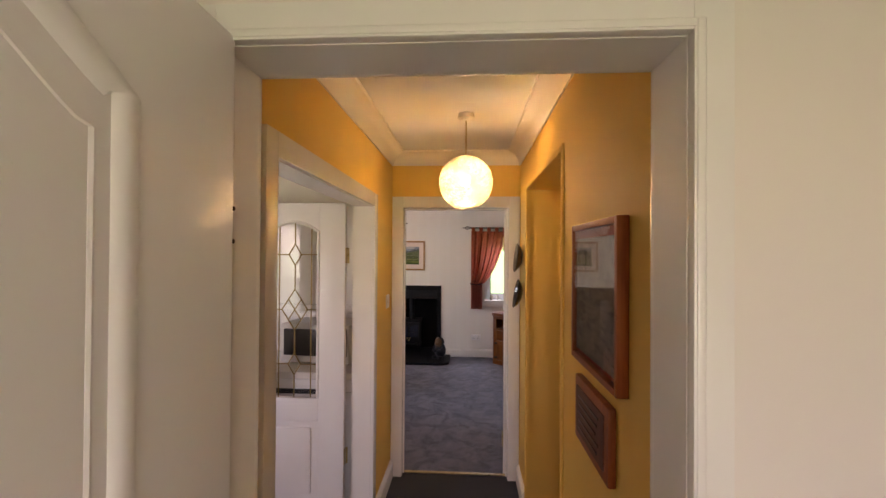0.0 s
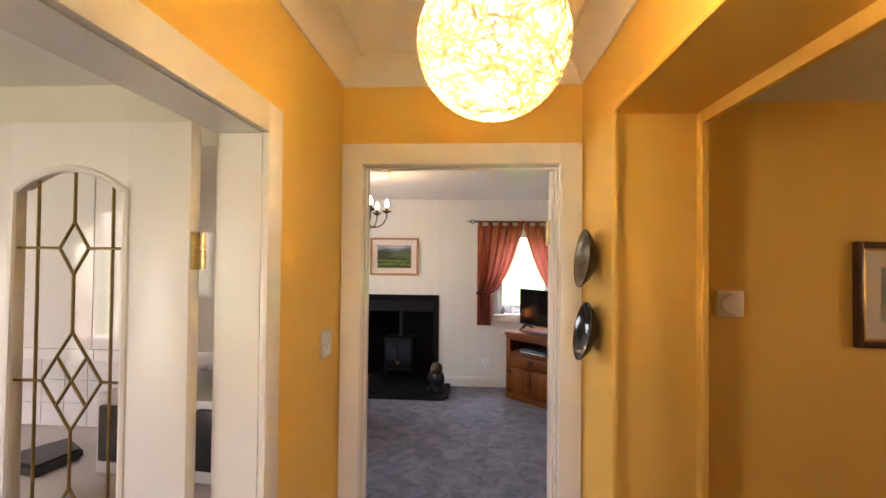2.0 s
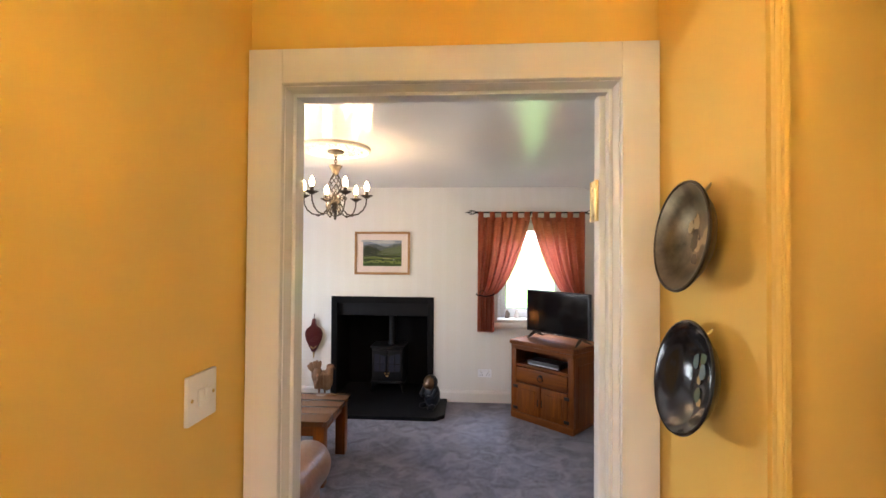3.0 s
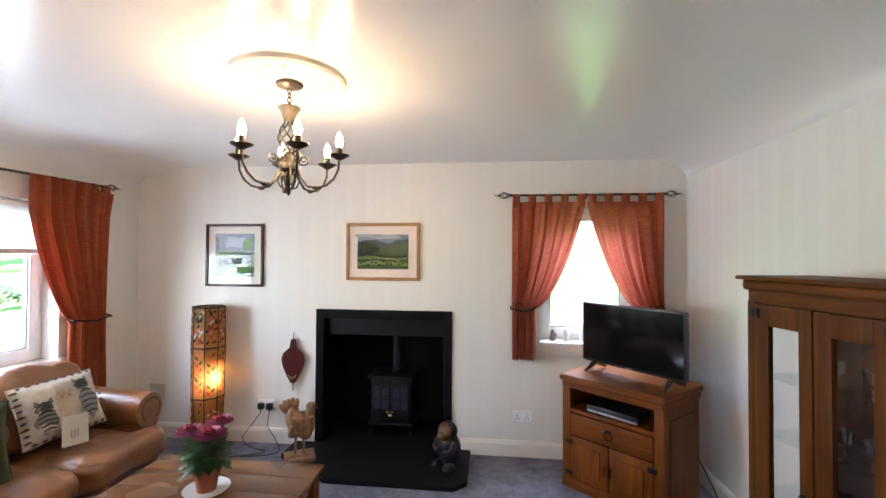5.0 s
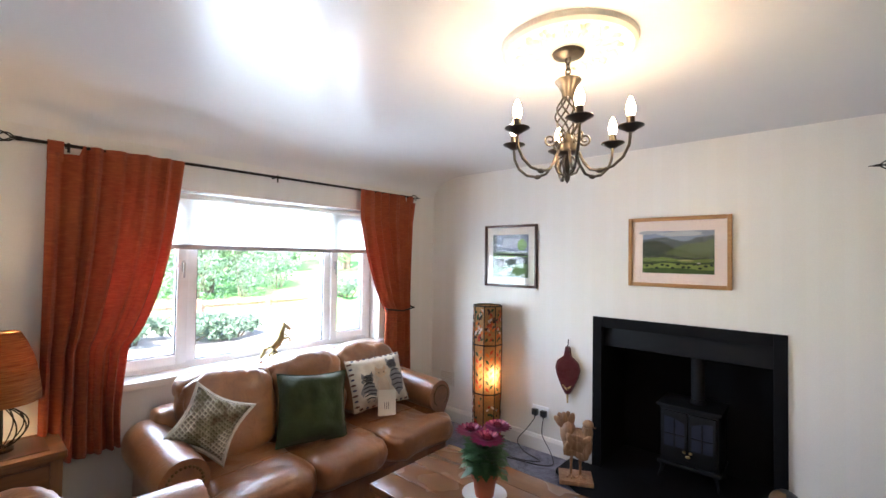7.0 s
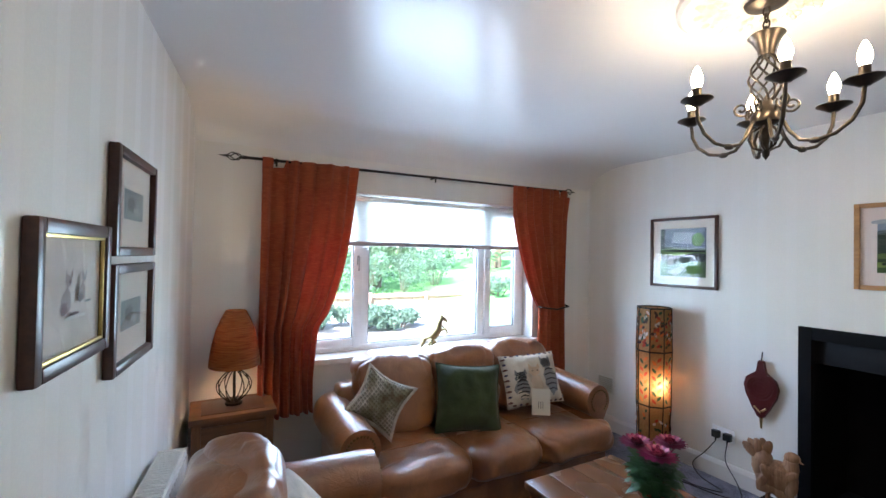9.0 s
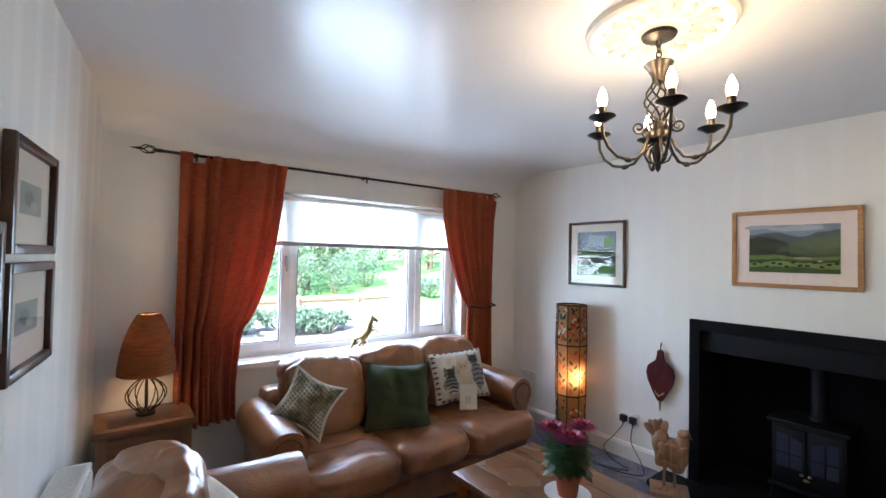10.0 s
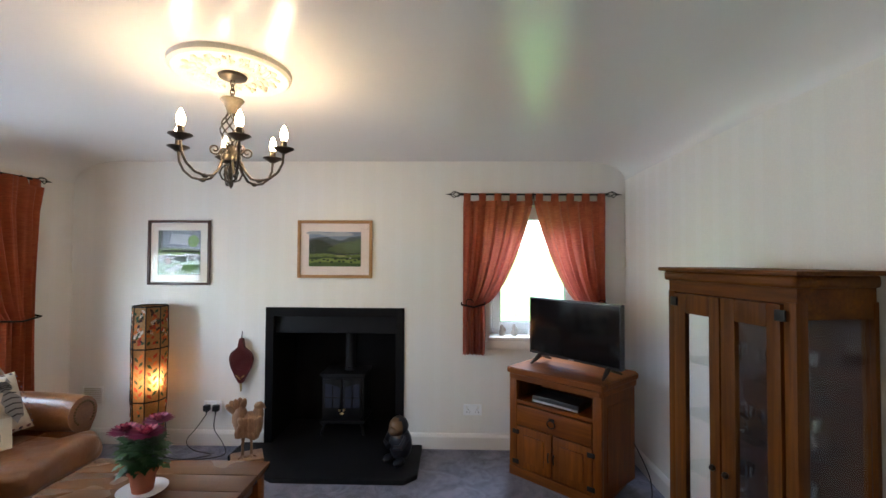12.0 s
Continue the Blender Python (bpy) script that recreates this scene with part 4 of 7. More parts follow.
for s, x in ((0, -1.93), (1, -1.855)):
    pl = thing("power_plug", "black plug pushed into the wall socket", "plug", (x, 6.657, 0.305), 0, "plugs in the double socket")
    part("plug_body", box(-0.024, -0.036, -0.025, 0.024, 0.0, 0.025, 0.007), M_BLACK, pl)
    part("flex_guard", tube([(0, -0.02, -0.022), (0, -0.024, -0.05)], [0.007, 0.004], 8), M_BLACK, pl)


def cable(label, keys):
    pts = []
    K = [Vector(k) for k in keys]
    for i in range(len(K) - 1):
        p0, p1, p2, p3 = K[max(i - 1, 0)], K[i], K[i + 1], K[min(i + 2, len(K) - 1)]
        for q in range(8):
            t = q / 8
            pts.append(0.5 * (2 * p1 + (p2 - p0) * t + (2 * p0 - 5 * p1 + 4 * p2 - p3) * t * t + (3 * p1 - p0 - 3 * p2 + p3) * t ** 3))
    pts.append(K[-1])
    tagged(part("power_cable", tube(pts, 0.0035, 6), M_BLACK), label, "cable")


cable("black power cable trailing from the socket to the floor lamp", [(-1.93, 6.632, 0.255), (-1.99, 6.61, 0.16), (-2.06, 6.59, 0.06), (-1.98, 6.55, 0.006), (-1.80, 6.48, 0.005), (-1.95, 6.40, 0.005), (-2.1, 6.42, 0.005), (-2.2, 6.46, 0.005)])
cable("black power cable hanging loosely down to the carpet", [(-1.855, 6.632, 0.255), (-1.85, 6.61, 0.15), (-1.76, 6.57, 0.06), (-1.70, 6.5, 0.006), (-1.78, 6.42, 0.005), (-2.05, 6.36, 0.005), (-2.3, 6.3, 0.005)])
cable("black television cable trailing on the carpet beside the stand", [(1.27, 6.12, 0.30), (1.33, 6.02, 0.12), (1.30, 5.93, 0.006), (1.20, 5.82, 0.005), (1.24, 5.72, 0.005), (1.36, 5.78, 0.005), (1.40, 5.95, 0.005)])
vent = thing("wall_vent", "cream slatted air vent cover low on the wall", "vent", (-2.893, 6.668, 0.384))
part("frame", moved(bar_frame(0.17, 0.145, 0.012, 0.012, 0.003), Matrix.Translation((0, -0.012, 0))), M_PLASTIC, vent)
# backing coloured darker than the slats, for the shade in their gaps
part("backing", box(-0.08, -0.003, -0.068, 0.08, 0.0, 0.068), paint("shaded_vent_backing", (0.60, 0.56, 0.48), 0.8), vent)
for k in range(7):
    part("slat", moved(box(-0.074, -0.002, -0.006, 0.074, 0.001, 0.006), Matrix.Translation((0, -0.007, -0.048 + 0.016 * k)) @ pose(0, 0, 0, 35)), M_PLASTIC, vent)

# ---- figures ----
M_CARVED = wood("pale_carved_wood", (0.20, 0.085, 0.035), (0.46, 0.27, 0.15), 0.5, 2, 1.4)
bird = bmesh.new()
box(-0.11, -0.09, 0.0, 0.11, 0.09, 0.028, 0.004, bird)
for s in (-1, 1):
    tube([(s * 0.03, 0.0, 0.028), (s * 0.03, 0.0, 0.10), (s * 0.025, 0.0, 0.19)], [0.010, 0.008, 0.014], 8, bird)
    for a in (-0.6, 0, 0.6):
        tube([(s * 0.03, 0, 0.034), (s * 0.03 + 0.05 * math.sin(a), -0.05 * math.cos(a), 0.032)], [0.009, 0.005], 6, bird)
ball(0.1, (0.01, 0, 0.255), (1.0, 0.8, 0.95), 16, bird)
ball(0.07, (-0.05, 0.01, 0.31), (0.8, 0.9, 1.3), 14, bird)
tube([(0.05, 0, 0.28), (0.072, -0.005, 0.33), (0.075, -0.01, 0.37)], [0.06, 0.042, 0.032], 10, bird)
ball(0.034, (0.078, -0.012, 0.385), (1.1, 0.9, 0.9), 12, bird)
tube([(0.098, -0.02, 0.38), (0.125, -0.03, 0.368)], [0.012, 0.002], 6, bird)
for k in range(5):
    a = -0.75 + 0.26 * k
    ball(0.05, (-0.055 + 0.075 * math.sin(a), 0.015 * (k % 2), 0.325 + 0.075 * math.cos(a)), (0.5, 0.35, 1.15), 8, bird, Matrix.Rotation(a, 4, "Y"))
for k in range(8):
    ball(0.042, (0.01 + 0.065 * math.cos(k * 0.8), -0.062, 0.25 + 0.055 * math.sin(k * 0.8)), (0.6, 0.4, 1.3), 8, bird, Matrix.Rotation(k * 0.9, 4, "Y"))
bird_ob = part("wooden_rooster", bird, M_CARVED)
bird_ob.location, bird_ob.rotation_euler = (-1.455, 6.345, 0.036), (0, 0, radians(28))
tagged(bird_ob, "pale carved wooden bird figure on a square base", "figurine")

mole = bmesh.new()
ball(0.105, (0, 0, 0.14), (0.95, 0.85, 1.3), 18, mole)
ball(0.085, (0, -0.02, 0.285), (0.95, 0.95, 0.95), 16, mole)
ball(0.05, (0.0, -0.075, 0.265), (1.0, 0.9, 0.8), 12, mole)
for s in (-1, 1):
    tube([(s * 0.09, -0.02, 0.21), (s * 0.085, -0.08, 0.15), (s * 0.03, -0.105, 0.14)], [0.03, 0.026, 0.022], 8, mole)
    ball(0.04, (s * 0.06, -0.075, 0.03), (0.9, 1.5, 0.75), 10, mole)
for f in mole.faces:
    c = f.calc_center_median()
    f.material_index = 1 if (c.z > 0.22 and c.y < -0.055) else 0
mole_ob = part("mole_figurine", mole, [paint("slate_blue_glaze", (0.013, 0.015, 0.021), 0.3, 0.3, 0.1, 20), paint("tan_glaze", (0.12, 0.062, 0.024), 0.4, 0.2, 0.05, 20)])
mole_ob.scale = (0.9, 0.9, 0.9)
mole_ob.location, mole_ob.rotation_euler = (-0.325, 6.37, 0.036), (0, 0, radians(-38))
tagged(mole_ob, "dark glazed seated figure with a tan face on the hearth", "figurine")

# ---- coffee table and plant ----
ctab = thing("coffee_table", "worn brown wooden coffee table with square legs", "table", (-1.363, 5.152, 0))
for k in range(4):
    y0 = -0.30 + 0.15 * k
    part("tabletop_plank", box(-0.46, y0 + 0.0006, 0.415, 0.46, y0 + 0.1494, 0.45, 0.004), M_TABLE, ctab)
for sx in (-1, 1):
    for sy in (-1, 1):
        part("leg", box(sx * 0.40 - 0.038, sy * 0.245 - 0.038, 0.0, sx * 0.40 + 0.038, sy * 0.245 + 0.038, 0.415, 0.005), M_PINEV, ctab)
    part("apron", box(sx * 0.40 - 0.012, -0.207, 0.335, sx * 0.40 + 0.012, 0.207, 0.414, 0.003), M_PINE, ctab)
for sy in (-1, 1):
    part("apron", box(-0.362, sy * 0.245 - 0.012, 0.335, 0.362, sy * 0.245 + 0.012, 0.414, 0.003), M_PINE, ctab)

sauc = tagged(part("saucer", lathe([(0.0, 0.0), (0.055, 0.0), (0.06, 0.006), (0.10, 0.016), (0.102, 0.019), (0.09, 0.016), (0.055, 0.010), (0.0, 0.010)], 32), glossy_plain("white_china", (0.80, 0.79, 0.76), 0.15)), "white china saucer under the flower pot", "saucer")
sauc.location = (-1.35, 5.13, 0.451)
pot = thing("potted_flower", "pink chrysanthemum in a terracotta pot on the coffee table", "plant", (-1.35, 5.13, 0.462))
part("pot", lathe([(0.0, 0.0), (0.042, 0.0), (0.055, 0.085), (0.062, 0.085), (0.064, 0.11), (0.056, 0.11), (0.052, 0.09), (0.0, 0.09)], 28), paint("terracotta_clay", (0.36, 0.10, 0.045), 0.7, 0.12, 0.1, 20), pot, "terracotta pot")
rnd = random.Random(11)
M_LEAF = paint("dark_green_leaf", (0.035, 0.10, 0.028), 0.45, 0.3, 0.1, 40)
lv = bmesh.new()
for k in range(260):
    a, el = rnd.uniform(0, 6.28), rnd.uniform(-0.35, 1.1)
    rr = rnd.uniform(0.01, 0.068)
    c = Vector((rr * math.cos(a), rr * math.sin(a), 0.165 + 0.065 * math.sin(el) + rnd.uniform(-0.05, 0.045)))
    d = (Vector((math.cos(a), math.sin(a), math.sin(el) * 0.7 - 0.2))).normalized()
    s = d.cross(Vector((0, 0, 1))).normalized()
    n = s.cross(d)
    L, W = rnd.uniform(0.045, 0.072), rnd.uniform(0.019, 0.028)
    pts = [(0, 0, 0), (0.3, 0.8, 0.05), (0.42, 0.5, 0.08), (0.6, 0.9, 0.05), (0.75, 0.45, 0.04), (1, 0, -0.1), (0.75, -0.45, 0.04), (0.6, -0.9, 0.05), (0.42, -0.5, 0.08), (0.3, -0.8, 0.05)]
    vs = [lv.verts.new(c + d * L * p + s * W * q + n * L * r_) for p, q, r_ in pts]
    mid = lv.verts.new(c + d * L * 0.5 + n * L * 0.12)
    for i in range(len(vs)):
        lv.faces.new((vs[i], vs[(i + 1) % len(vs)], mid))
tagged(part("foliage", lv, M_LEAF, pot), kind="stuff")
st = bmesh.new()
for k in range(9):
    a = k * 0.7
    tube([(0.01 * math.cos(a), 0.01 * math.sin(a), 0.09), (0.045 * math.cos(a), 0.045 * math.sin(a), 0.19)], 0.003, 5, st)
part("stem", st, M_LEAF, pot)
M_PETAL = paint("magenta_petal", (0.24, 0.014, 0.075), 0.5, 0.25, 0.05, 60)
M_PETALTIP = paint("pale_pink_petal", (0.55, 0.13, 0.20), 0.5, 0.2, 0.05, 60)
for cx, cy, cz, r in ((-0.068, -0.02, 0.268, 0.074), (0.045, -0.045, 0.268, 0.080), (0.03, 0.055, 0.292, 0.068)):
    bm = bmesh.new()
    for lay in range(5):
        el = radians(8 + 18 * lay)
        for k in range(16 - 2 * lay):
            a = 2 * math.pi * k / (16 - 2 * lay) + lay * 0.3
            d = Vector((math.cos(a) * math.cos(el), math.sin(a) * math.cos(el), math.sin(el) * 0.75))
            s = Vector((-math.sin(a), math.cos(a), 0))
            L = r * (1.0 - 0.10 * lay)
            c = Vector((cx, cy, cz))
            f = bm.faces.new([bm.verts.new(c + d * L * p + s * r * q) for p, q in ((0.1, -0.06), (0.65, -0.19), (1.0, -0.04), (1.0, 0.04), (0.65, 0.19), (0.1, 0.06))])
            f.material_index = 1 if lay >= 2 and k % 2 else 0
    part("flower_head", bm, [M_PETAL, M_PETALTIP], pot, "magenta chrysanthemum bloom")


# ---- leather seats ----
def make_leather():
    m = Mat("tan_leather", (0.30, 0.13, 0.055), 0.36, spec=0.5)
    big = m.noise(2.6, 4, 0.6, None, 0.8)
    crease = m.noise(9, 6, 0.65, None, 1.6)
    grain = m.noise(230, 3)
    c = m.ramp(big, [(0.3, (0.17, 0.062, 0.018)), (0.55, (0.31, 0.124, 0.040)), (0.78, (0.43, 0.205, 0.080))])
    m.colour(m.mix(m.ramp(crease, [(0.36, (0.30, 0.30, 0.30)), (0.5, (0, 0, 0))]), c, (0.14, 0.052, 0.02)))
    m.roughness(crease, 0.40, 0.22)
    m.set("Coat Weight", 0.9)
    m.set("Coat IOR", 1.56)
    m.set("Coat Roughness", 0.32)
    m.bump(crease, 0.28, 0.02)
    wrinkle = m.noise(1.0, 3, 0.6, m.mapped((9, 9, 26)), 1.2)
    m.bump(m.ramp(wrinkle, [(0.44, (1, 1, 1)), (0.5, (0, 0, 0)), (0.56, (1, 1, 1))]), 0.12, 0.012)
    m.bump(grain, 0.12, 0.002)
    return m.m


M_LEATHER = make_leather()
M_STUD = metal("dull_brass_stud", (0.20, 0.14, 0.07), 0.35)


def pad(cx, cy, cz, w, d, h, e=0.45, seed=0, rough=0.02, nu=72, nv=42, tilt=0.0, flare=0):
    """A stuffed cushion: a rounded box with soft creases."""
    bm = bmesh.new()

    def sp(v, p):
        return math.copysign(abs(v) ** p, v)
    rows_ = []
    off = Vector((seed * 3.7, seed * 1.3, seed * 2.1))
    rot = Matrix.Rotation(tilt, 3, "X")
    for j in range(1, nv):
        b = -math.pi / 2 + math.pi * j / nv
        row = []
        for i in range(nu):
            a = 2 * math.pi * i / nu
            p = Vector((sp(math.cos(b), e) * sp(math.cos(a), e) * w / 2, sp(math.cos(b), e) * sp(math.sin(a), e) * d / 2, sp(math.sin(b), e * 1.3) * h / 2))
            n = noise.noise(p * 5 + off) * rough + noise.noise(p * 14 + off) * rough * 0.35
            # sharp puckers, strongest towards the seams
            edge = max(abs(p.x) / (w / 2), abs(p.y) / (d / 2)) ** 3
            n -= rough * 0.30 * (0.35 + edge) * max(0.0, 1 - 2.6 * abs(noise.noise(Vector((p.x * 11, p.y * 6, p.z * 8)) + off))) ** 2
            p += p.normalized() * n
            if flare and p.x * flare > 0:
                # the corner that reaches in front of the armrest
                k = min(1, max(0, (-p.y - d * 0.26) / (d * 0.10)))
                p.x += flare * 0.15 * k * k * (3 - 2 * k) * abs(p.x) / (w / 2)
            row.append(bm.verts.new(rot @ p + Vector((cx, cy, cz))))
        rows_.append(row)
    lo = bm.verts.new(rot @ Vector((0, 0, -h / 2)) + Vector((cx, cy, cz)))
    hi = bm.verts.new(rot @ Vector((0, 0, h / 2)) + Vector((cx, cy, cz)))
    for a, b in zip(rows_, rows_[1:]):
        for i in range(nu):
            bm.faces.new((a[i], a[(i + 1) % nu], b[(i + 1) % nu], b[i]))
    for i in range(nu):
        bm.faces.new((lo, rows_[0][(i + 1) % nu], rows_[0][i]))
        bm.faces.new((hi, rows_[-1][i], rows_[-1][(i + 1) % nu]))
    return bm


def rolled_arm(x, inner, depth0, depth1, seed):
    """A scroll arm running from the back (depth1) to the front (depth0)."""
    bm = bmesh.new()
    prof = []
    r = 0.115
    for k in range(17):
        a = radians(-60 + 270 * k / 16)
        prof.append((-inner * (0.03 - r * math.cos(a) * 1.0), 0.515 + r * math.sin(a)))
    prof.append((-inner * 0.085, 0.38))
    prof.append((-inner * 0.085, 0.07))
    prof.append((inner * 0.10, 0.07))
    prof.append((inner * 0.10, 0.32))
    n, steps = len(prof), 10
    rows_ = []
    for s in range(steps + 1):
        f = s / steps
        y = depth0 + (depth1 - depth0) * f
        k = 1.0 if 0 < s < steps else 0.94
        row = []
        for (px, pz) in prof:
            w = noise.noise(Vector((px * 8 + seed, y * 6, pz * 8))) * 0.006
            row.append(bm.verts.new((x + px * k + w, y, 0.35 + (pz - 0.35) * (1 - (1 - k) * 0.5) + 0.02 * f + w)))
        rows_.append(row)
    for a, b in zip(rows_, rows_[1:]):
        for i in range(n):
            bm.faces.new((a[i], a[(i + 1) % n], b[(i + 1) % n], b[i]))
    bm.faces.new(rows_[0])
    bm.faces.new(rows_[-1][::-1])
    return bm


def leather_seat(name, label, category, place, turn, seats, sw, group, reach=0.0, back=0.0):
    th = thing(name, label, category, place, turn, group)
    inner = seats * sw
    half = inner / 2
    part("base", box(-half - 0.10, -0.33, 0.05, half + 0.10, 0.36, 0.28, 0.03), M_LEATHER, th)
    # waved front rail
    wv = [(-half - 0.1 + (inner + 0.2) * k / 40, -0.335 - 0.018 * math.cos(2 * math.pi * seats * k / 40)) for k in range(41)]
    part("front_rail", prism(wv + [(half + 0.1, -0.28), (-half - 0.1, -0.28)], 0.04, 0.21, None, 0.0), M_LEATHER, th)
    part("backrest_frame", box(-half - 0.10, 0.20, 0.25, half + 0.10, 0.37, 0.70, 0.05, None, 3), M_LEATHER, th)
    for k in range(seats):
        cx = -half + sw * (k + 0.5)
        part("seat_cushion", pad(cx, -0.125, 0.335, sw + 0.012, 0.64, 0.21, 0.42, k + 1, 0.03, flare=(-1 if k == 0 else 1 if k == seats - 1 else 0)), M_LEATHER, th)
        part("seat_welt", tube([(cx - sw * 0.44, -0.17 + 0.02 * math.sin(k), 0.440), (cx - sw * 0.15, -0.175, 0.444), (cx + sw * 0.15, -0.165, 0.444), (cx + sw * 0.44, -0.17, 0.440)], 0.0035, 6), M_LEATHER, th)
        part("back_cushion", pad(cx, 0.16 + back, 0.635, sw + 0.03, 0.25, 0.50, 0.5, k + 11, 0.04, tilt=radians(-12)), M_LEATHER, th)
        part("head_roll", pad(cx, 0.235 + back, 0.80 - back * 0.4, sw + 0.02, 0.25, 0.17, 0.6, k + 21, 0.025), M_LEATHER, th)
    for s in (-1, 1):
        arm = part("armrest", rolled_arm(s * (half + 0.09), -s, -0.275 - reach, 0.33, s + 2), M_LEATHER, th)
        cx = s * (half + 0.09) + s * 0.03
        pts = [(cx + 0.075 * math.cos(a) * 1.0, 0.515 + 0.075 * math.sin(a)) for a in [radians(-50 + 280 * k / 20) * 1.0 for k in range(21)]]
        face = bmesh.new()
        face.faces.new([face.verts.new((px, -0.282 - reach, pz)) for px, pz in pts] + [face.verts.new((cx - 0.04, -0.282 - reach, 0.33)), face.verts.new((cx + 0.03, -0.282 - reach, 0.33))])
        part("scroll_panel", face, M_LEATHER, arm, "", False)
        sd = bmesh.new()
        for px, pz in pts:
            ball(0.0075, (px, -0.285 - reach, pz), (1, 0.7, 1), 6, sd)
        part("stud_row", sd, M_STUD, arm, "row of dull brass studs")
    for sx in (-1, 1):
        for sy in (-0.27, 0.30):
            part("foot", lathe([(0.0, 0.0), (0.022, 0.0), (0.03, 0.03), (0.022, 0.055), (0.0, 0.055)], 12, None, (sx * half, sy, 0)), M_OAKDARK, th)
    return th


leather_seat("leather_sofa", "tan leather three-seat sofa with rolled studded arms", "sofa", (-2.60, 5.07, 0), 90, 3, 0.49, "leather suite")
leather_seat("leather_loveseat", "tan leather two-seat sofa with rolled arms by the radiator", "sofa", (-1.42, 3.87, 0), 180, 2, 0.54, "leather suite", 0.05, 0.05)

thr = bmesh.new()
rows_ = []
for j in range(15):
    f = j / 14
    y, z = (3.70 + 0.10 * f * 2, 0.67 - 0.02 * f) if f < 0.25 else (3.75 + 0.30 * (f - 0.25), 0.66 - 0.30 * (f - 0.25))
    rows_.append([thr.verts.new((-1.93 + 0.42 * i / 10, y + 0.006 * math.sin(i * 1.7) + 0.06, z + 0.012 * math.sin(i * 1.1 + j * 0.4) + 0.02)) for i in range(11)])
for a, b in zip(rows_, rows_[1:]):
    for i in range(10):
        thr.faces.new((a[i], a[i + 1], b[i + 1], b[i]))
thr_ob = part("wool_throw", thr, paint("cream_knitted_wool", (0.62, 0.58, 0.50), 0.9, 0.15, 0.6, 60))
tm = thr_ob.modifiers.new("thick", "SOLIDIFY")
tm.thickness = 0.012
tagged(thr_ob, "cream knitted throw draped over the sofa back", "throw")


def scatter_cushion(label, place, turn, lean, spin, size, mat, seed, thick=0.15, trim=None, nip=0.10, wide=1.0):
    th = thing("scatter_cushion", label, "cushion", place, turn, "cushions on the sofa")
    bm = bmesh.new()
    n = 22
    faces = []
    for side in (-1, 1):
        g = []
        for j in range(n + 1):
            row = []
            for i in range(n + 1):
                u, v = 2 * i / n - 1, 2 * j / n - 1
                puff = (max(0, (1 - u ** 4)) * max(0, (1 - v ** 4))) ** 0.6
                k = 1 - 0.07 * (1 - abs(u)) * abs(v) ** 3 - 0.07 * (1 - abs(v)) * abs(u) ** 3
                wob = noise.noise(Vector((u * 2.2 + seed, v * 2.2, side))) * 0.022 + noise.noise(Vector((u * 5 + seed, v * 3.5, side * 3))) * 0.008
                row.append(bm.verts.new((u * size / 2 * (1 - nip * (1 - v * v)), side * (puff * thick / 2) + wob * puff, v * size / 2 * (1 - nip * (1 - u * u)))))
            g.append(row)
        for a, b in zip(g, g[1:]):
            for i in range(n):
                bm.faces.new((a[i], a[i + 1], b[i + 1], b[i]))
    bmesh.ops.remove_doubles(bm, verts=bm.verts, dist=0.0008)
    m = pose(0, 0, 0, lean) @ pose(0, 0, 0, 0, spin) @ Matrix.Diagonal((wide, 1, 1, 1))
    cover = part("cover", moved(bm, m), mat, th)
    pip = []
    for a, b, c, d in ((-1, -1, 1, -1), (1, -1, 1, 1), (1, 1, -1, 1), (-1, 1, -1, -1)):
        for q in range(6):
            f = q / 6
            u, v = a + (c - a) * f, b + (d - b) * f
            pip.append(m @ Vector((u * size / 2 * (1 - nip * (1 - v * v)), 0, v * size / 2 * (1 - nip * (1 - u * u)))))
    part("piping", tube(pip, trim[1] if trim else 0.004, 6, None, True), trim[0] if trim else mat, th)
    return th, m


def make_velvet():
    m = Mat("dark_green_velvet", (0.022, 0.055, 0.024), 0.7, spec=0.2)
    m.colour(m.ramp(m.noise(6, 4), [(0.3, (0.016, 0.028, 0.008)), (0.7, (0.044, 0.064, 0.020))]))
    m.set("Sheen Weight", 0.3)
    m.bump(m.noise(8, 4), 0.45, 0.03)
    return m.m


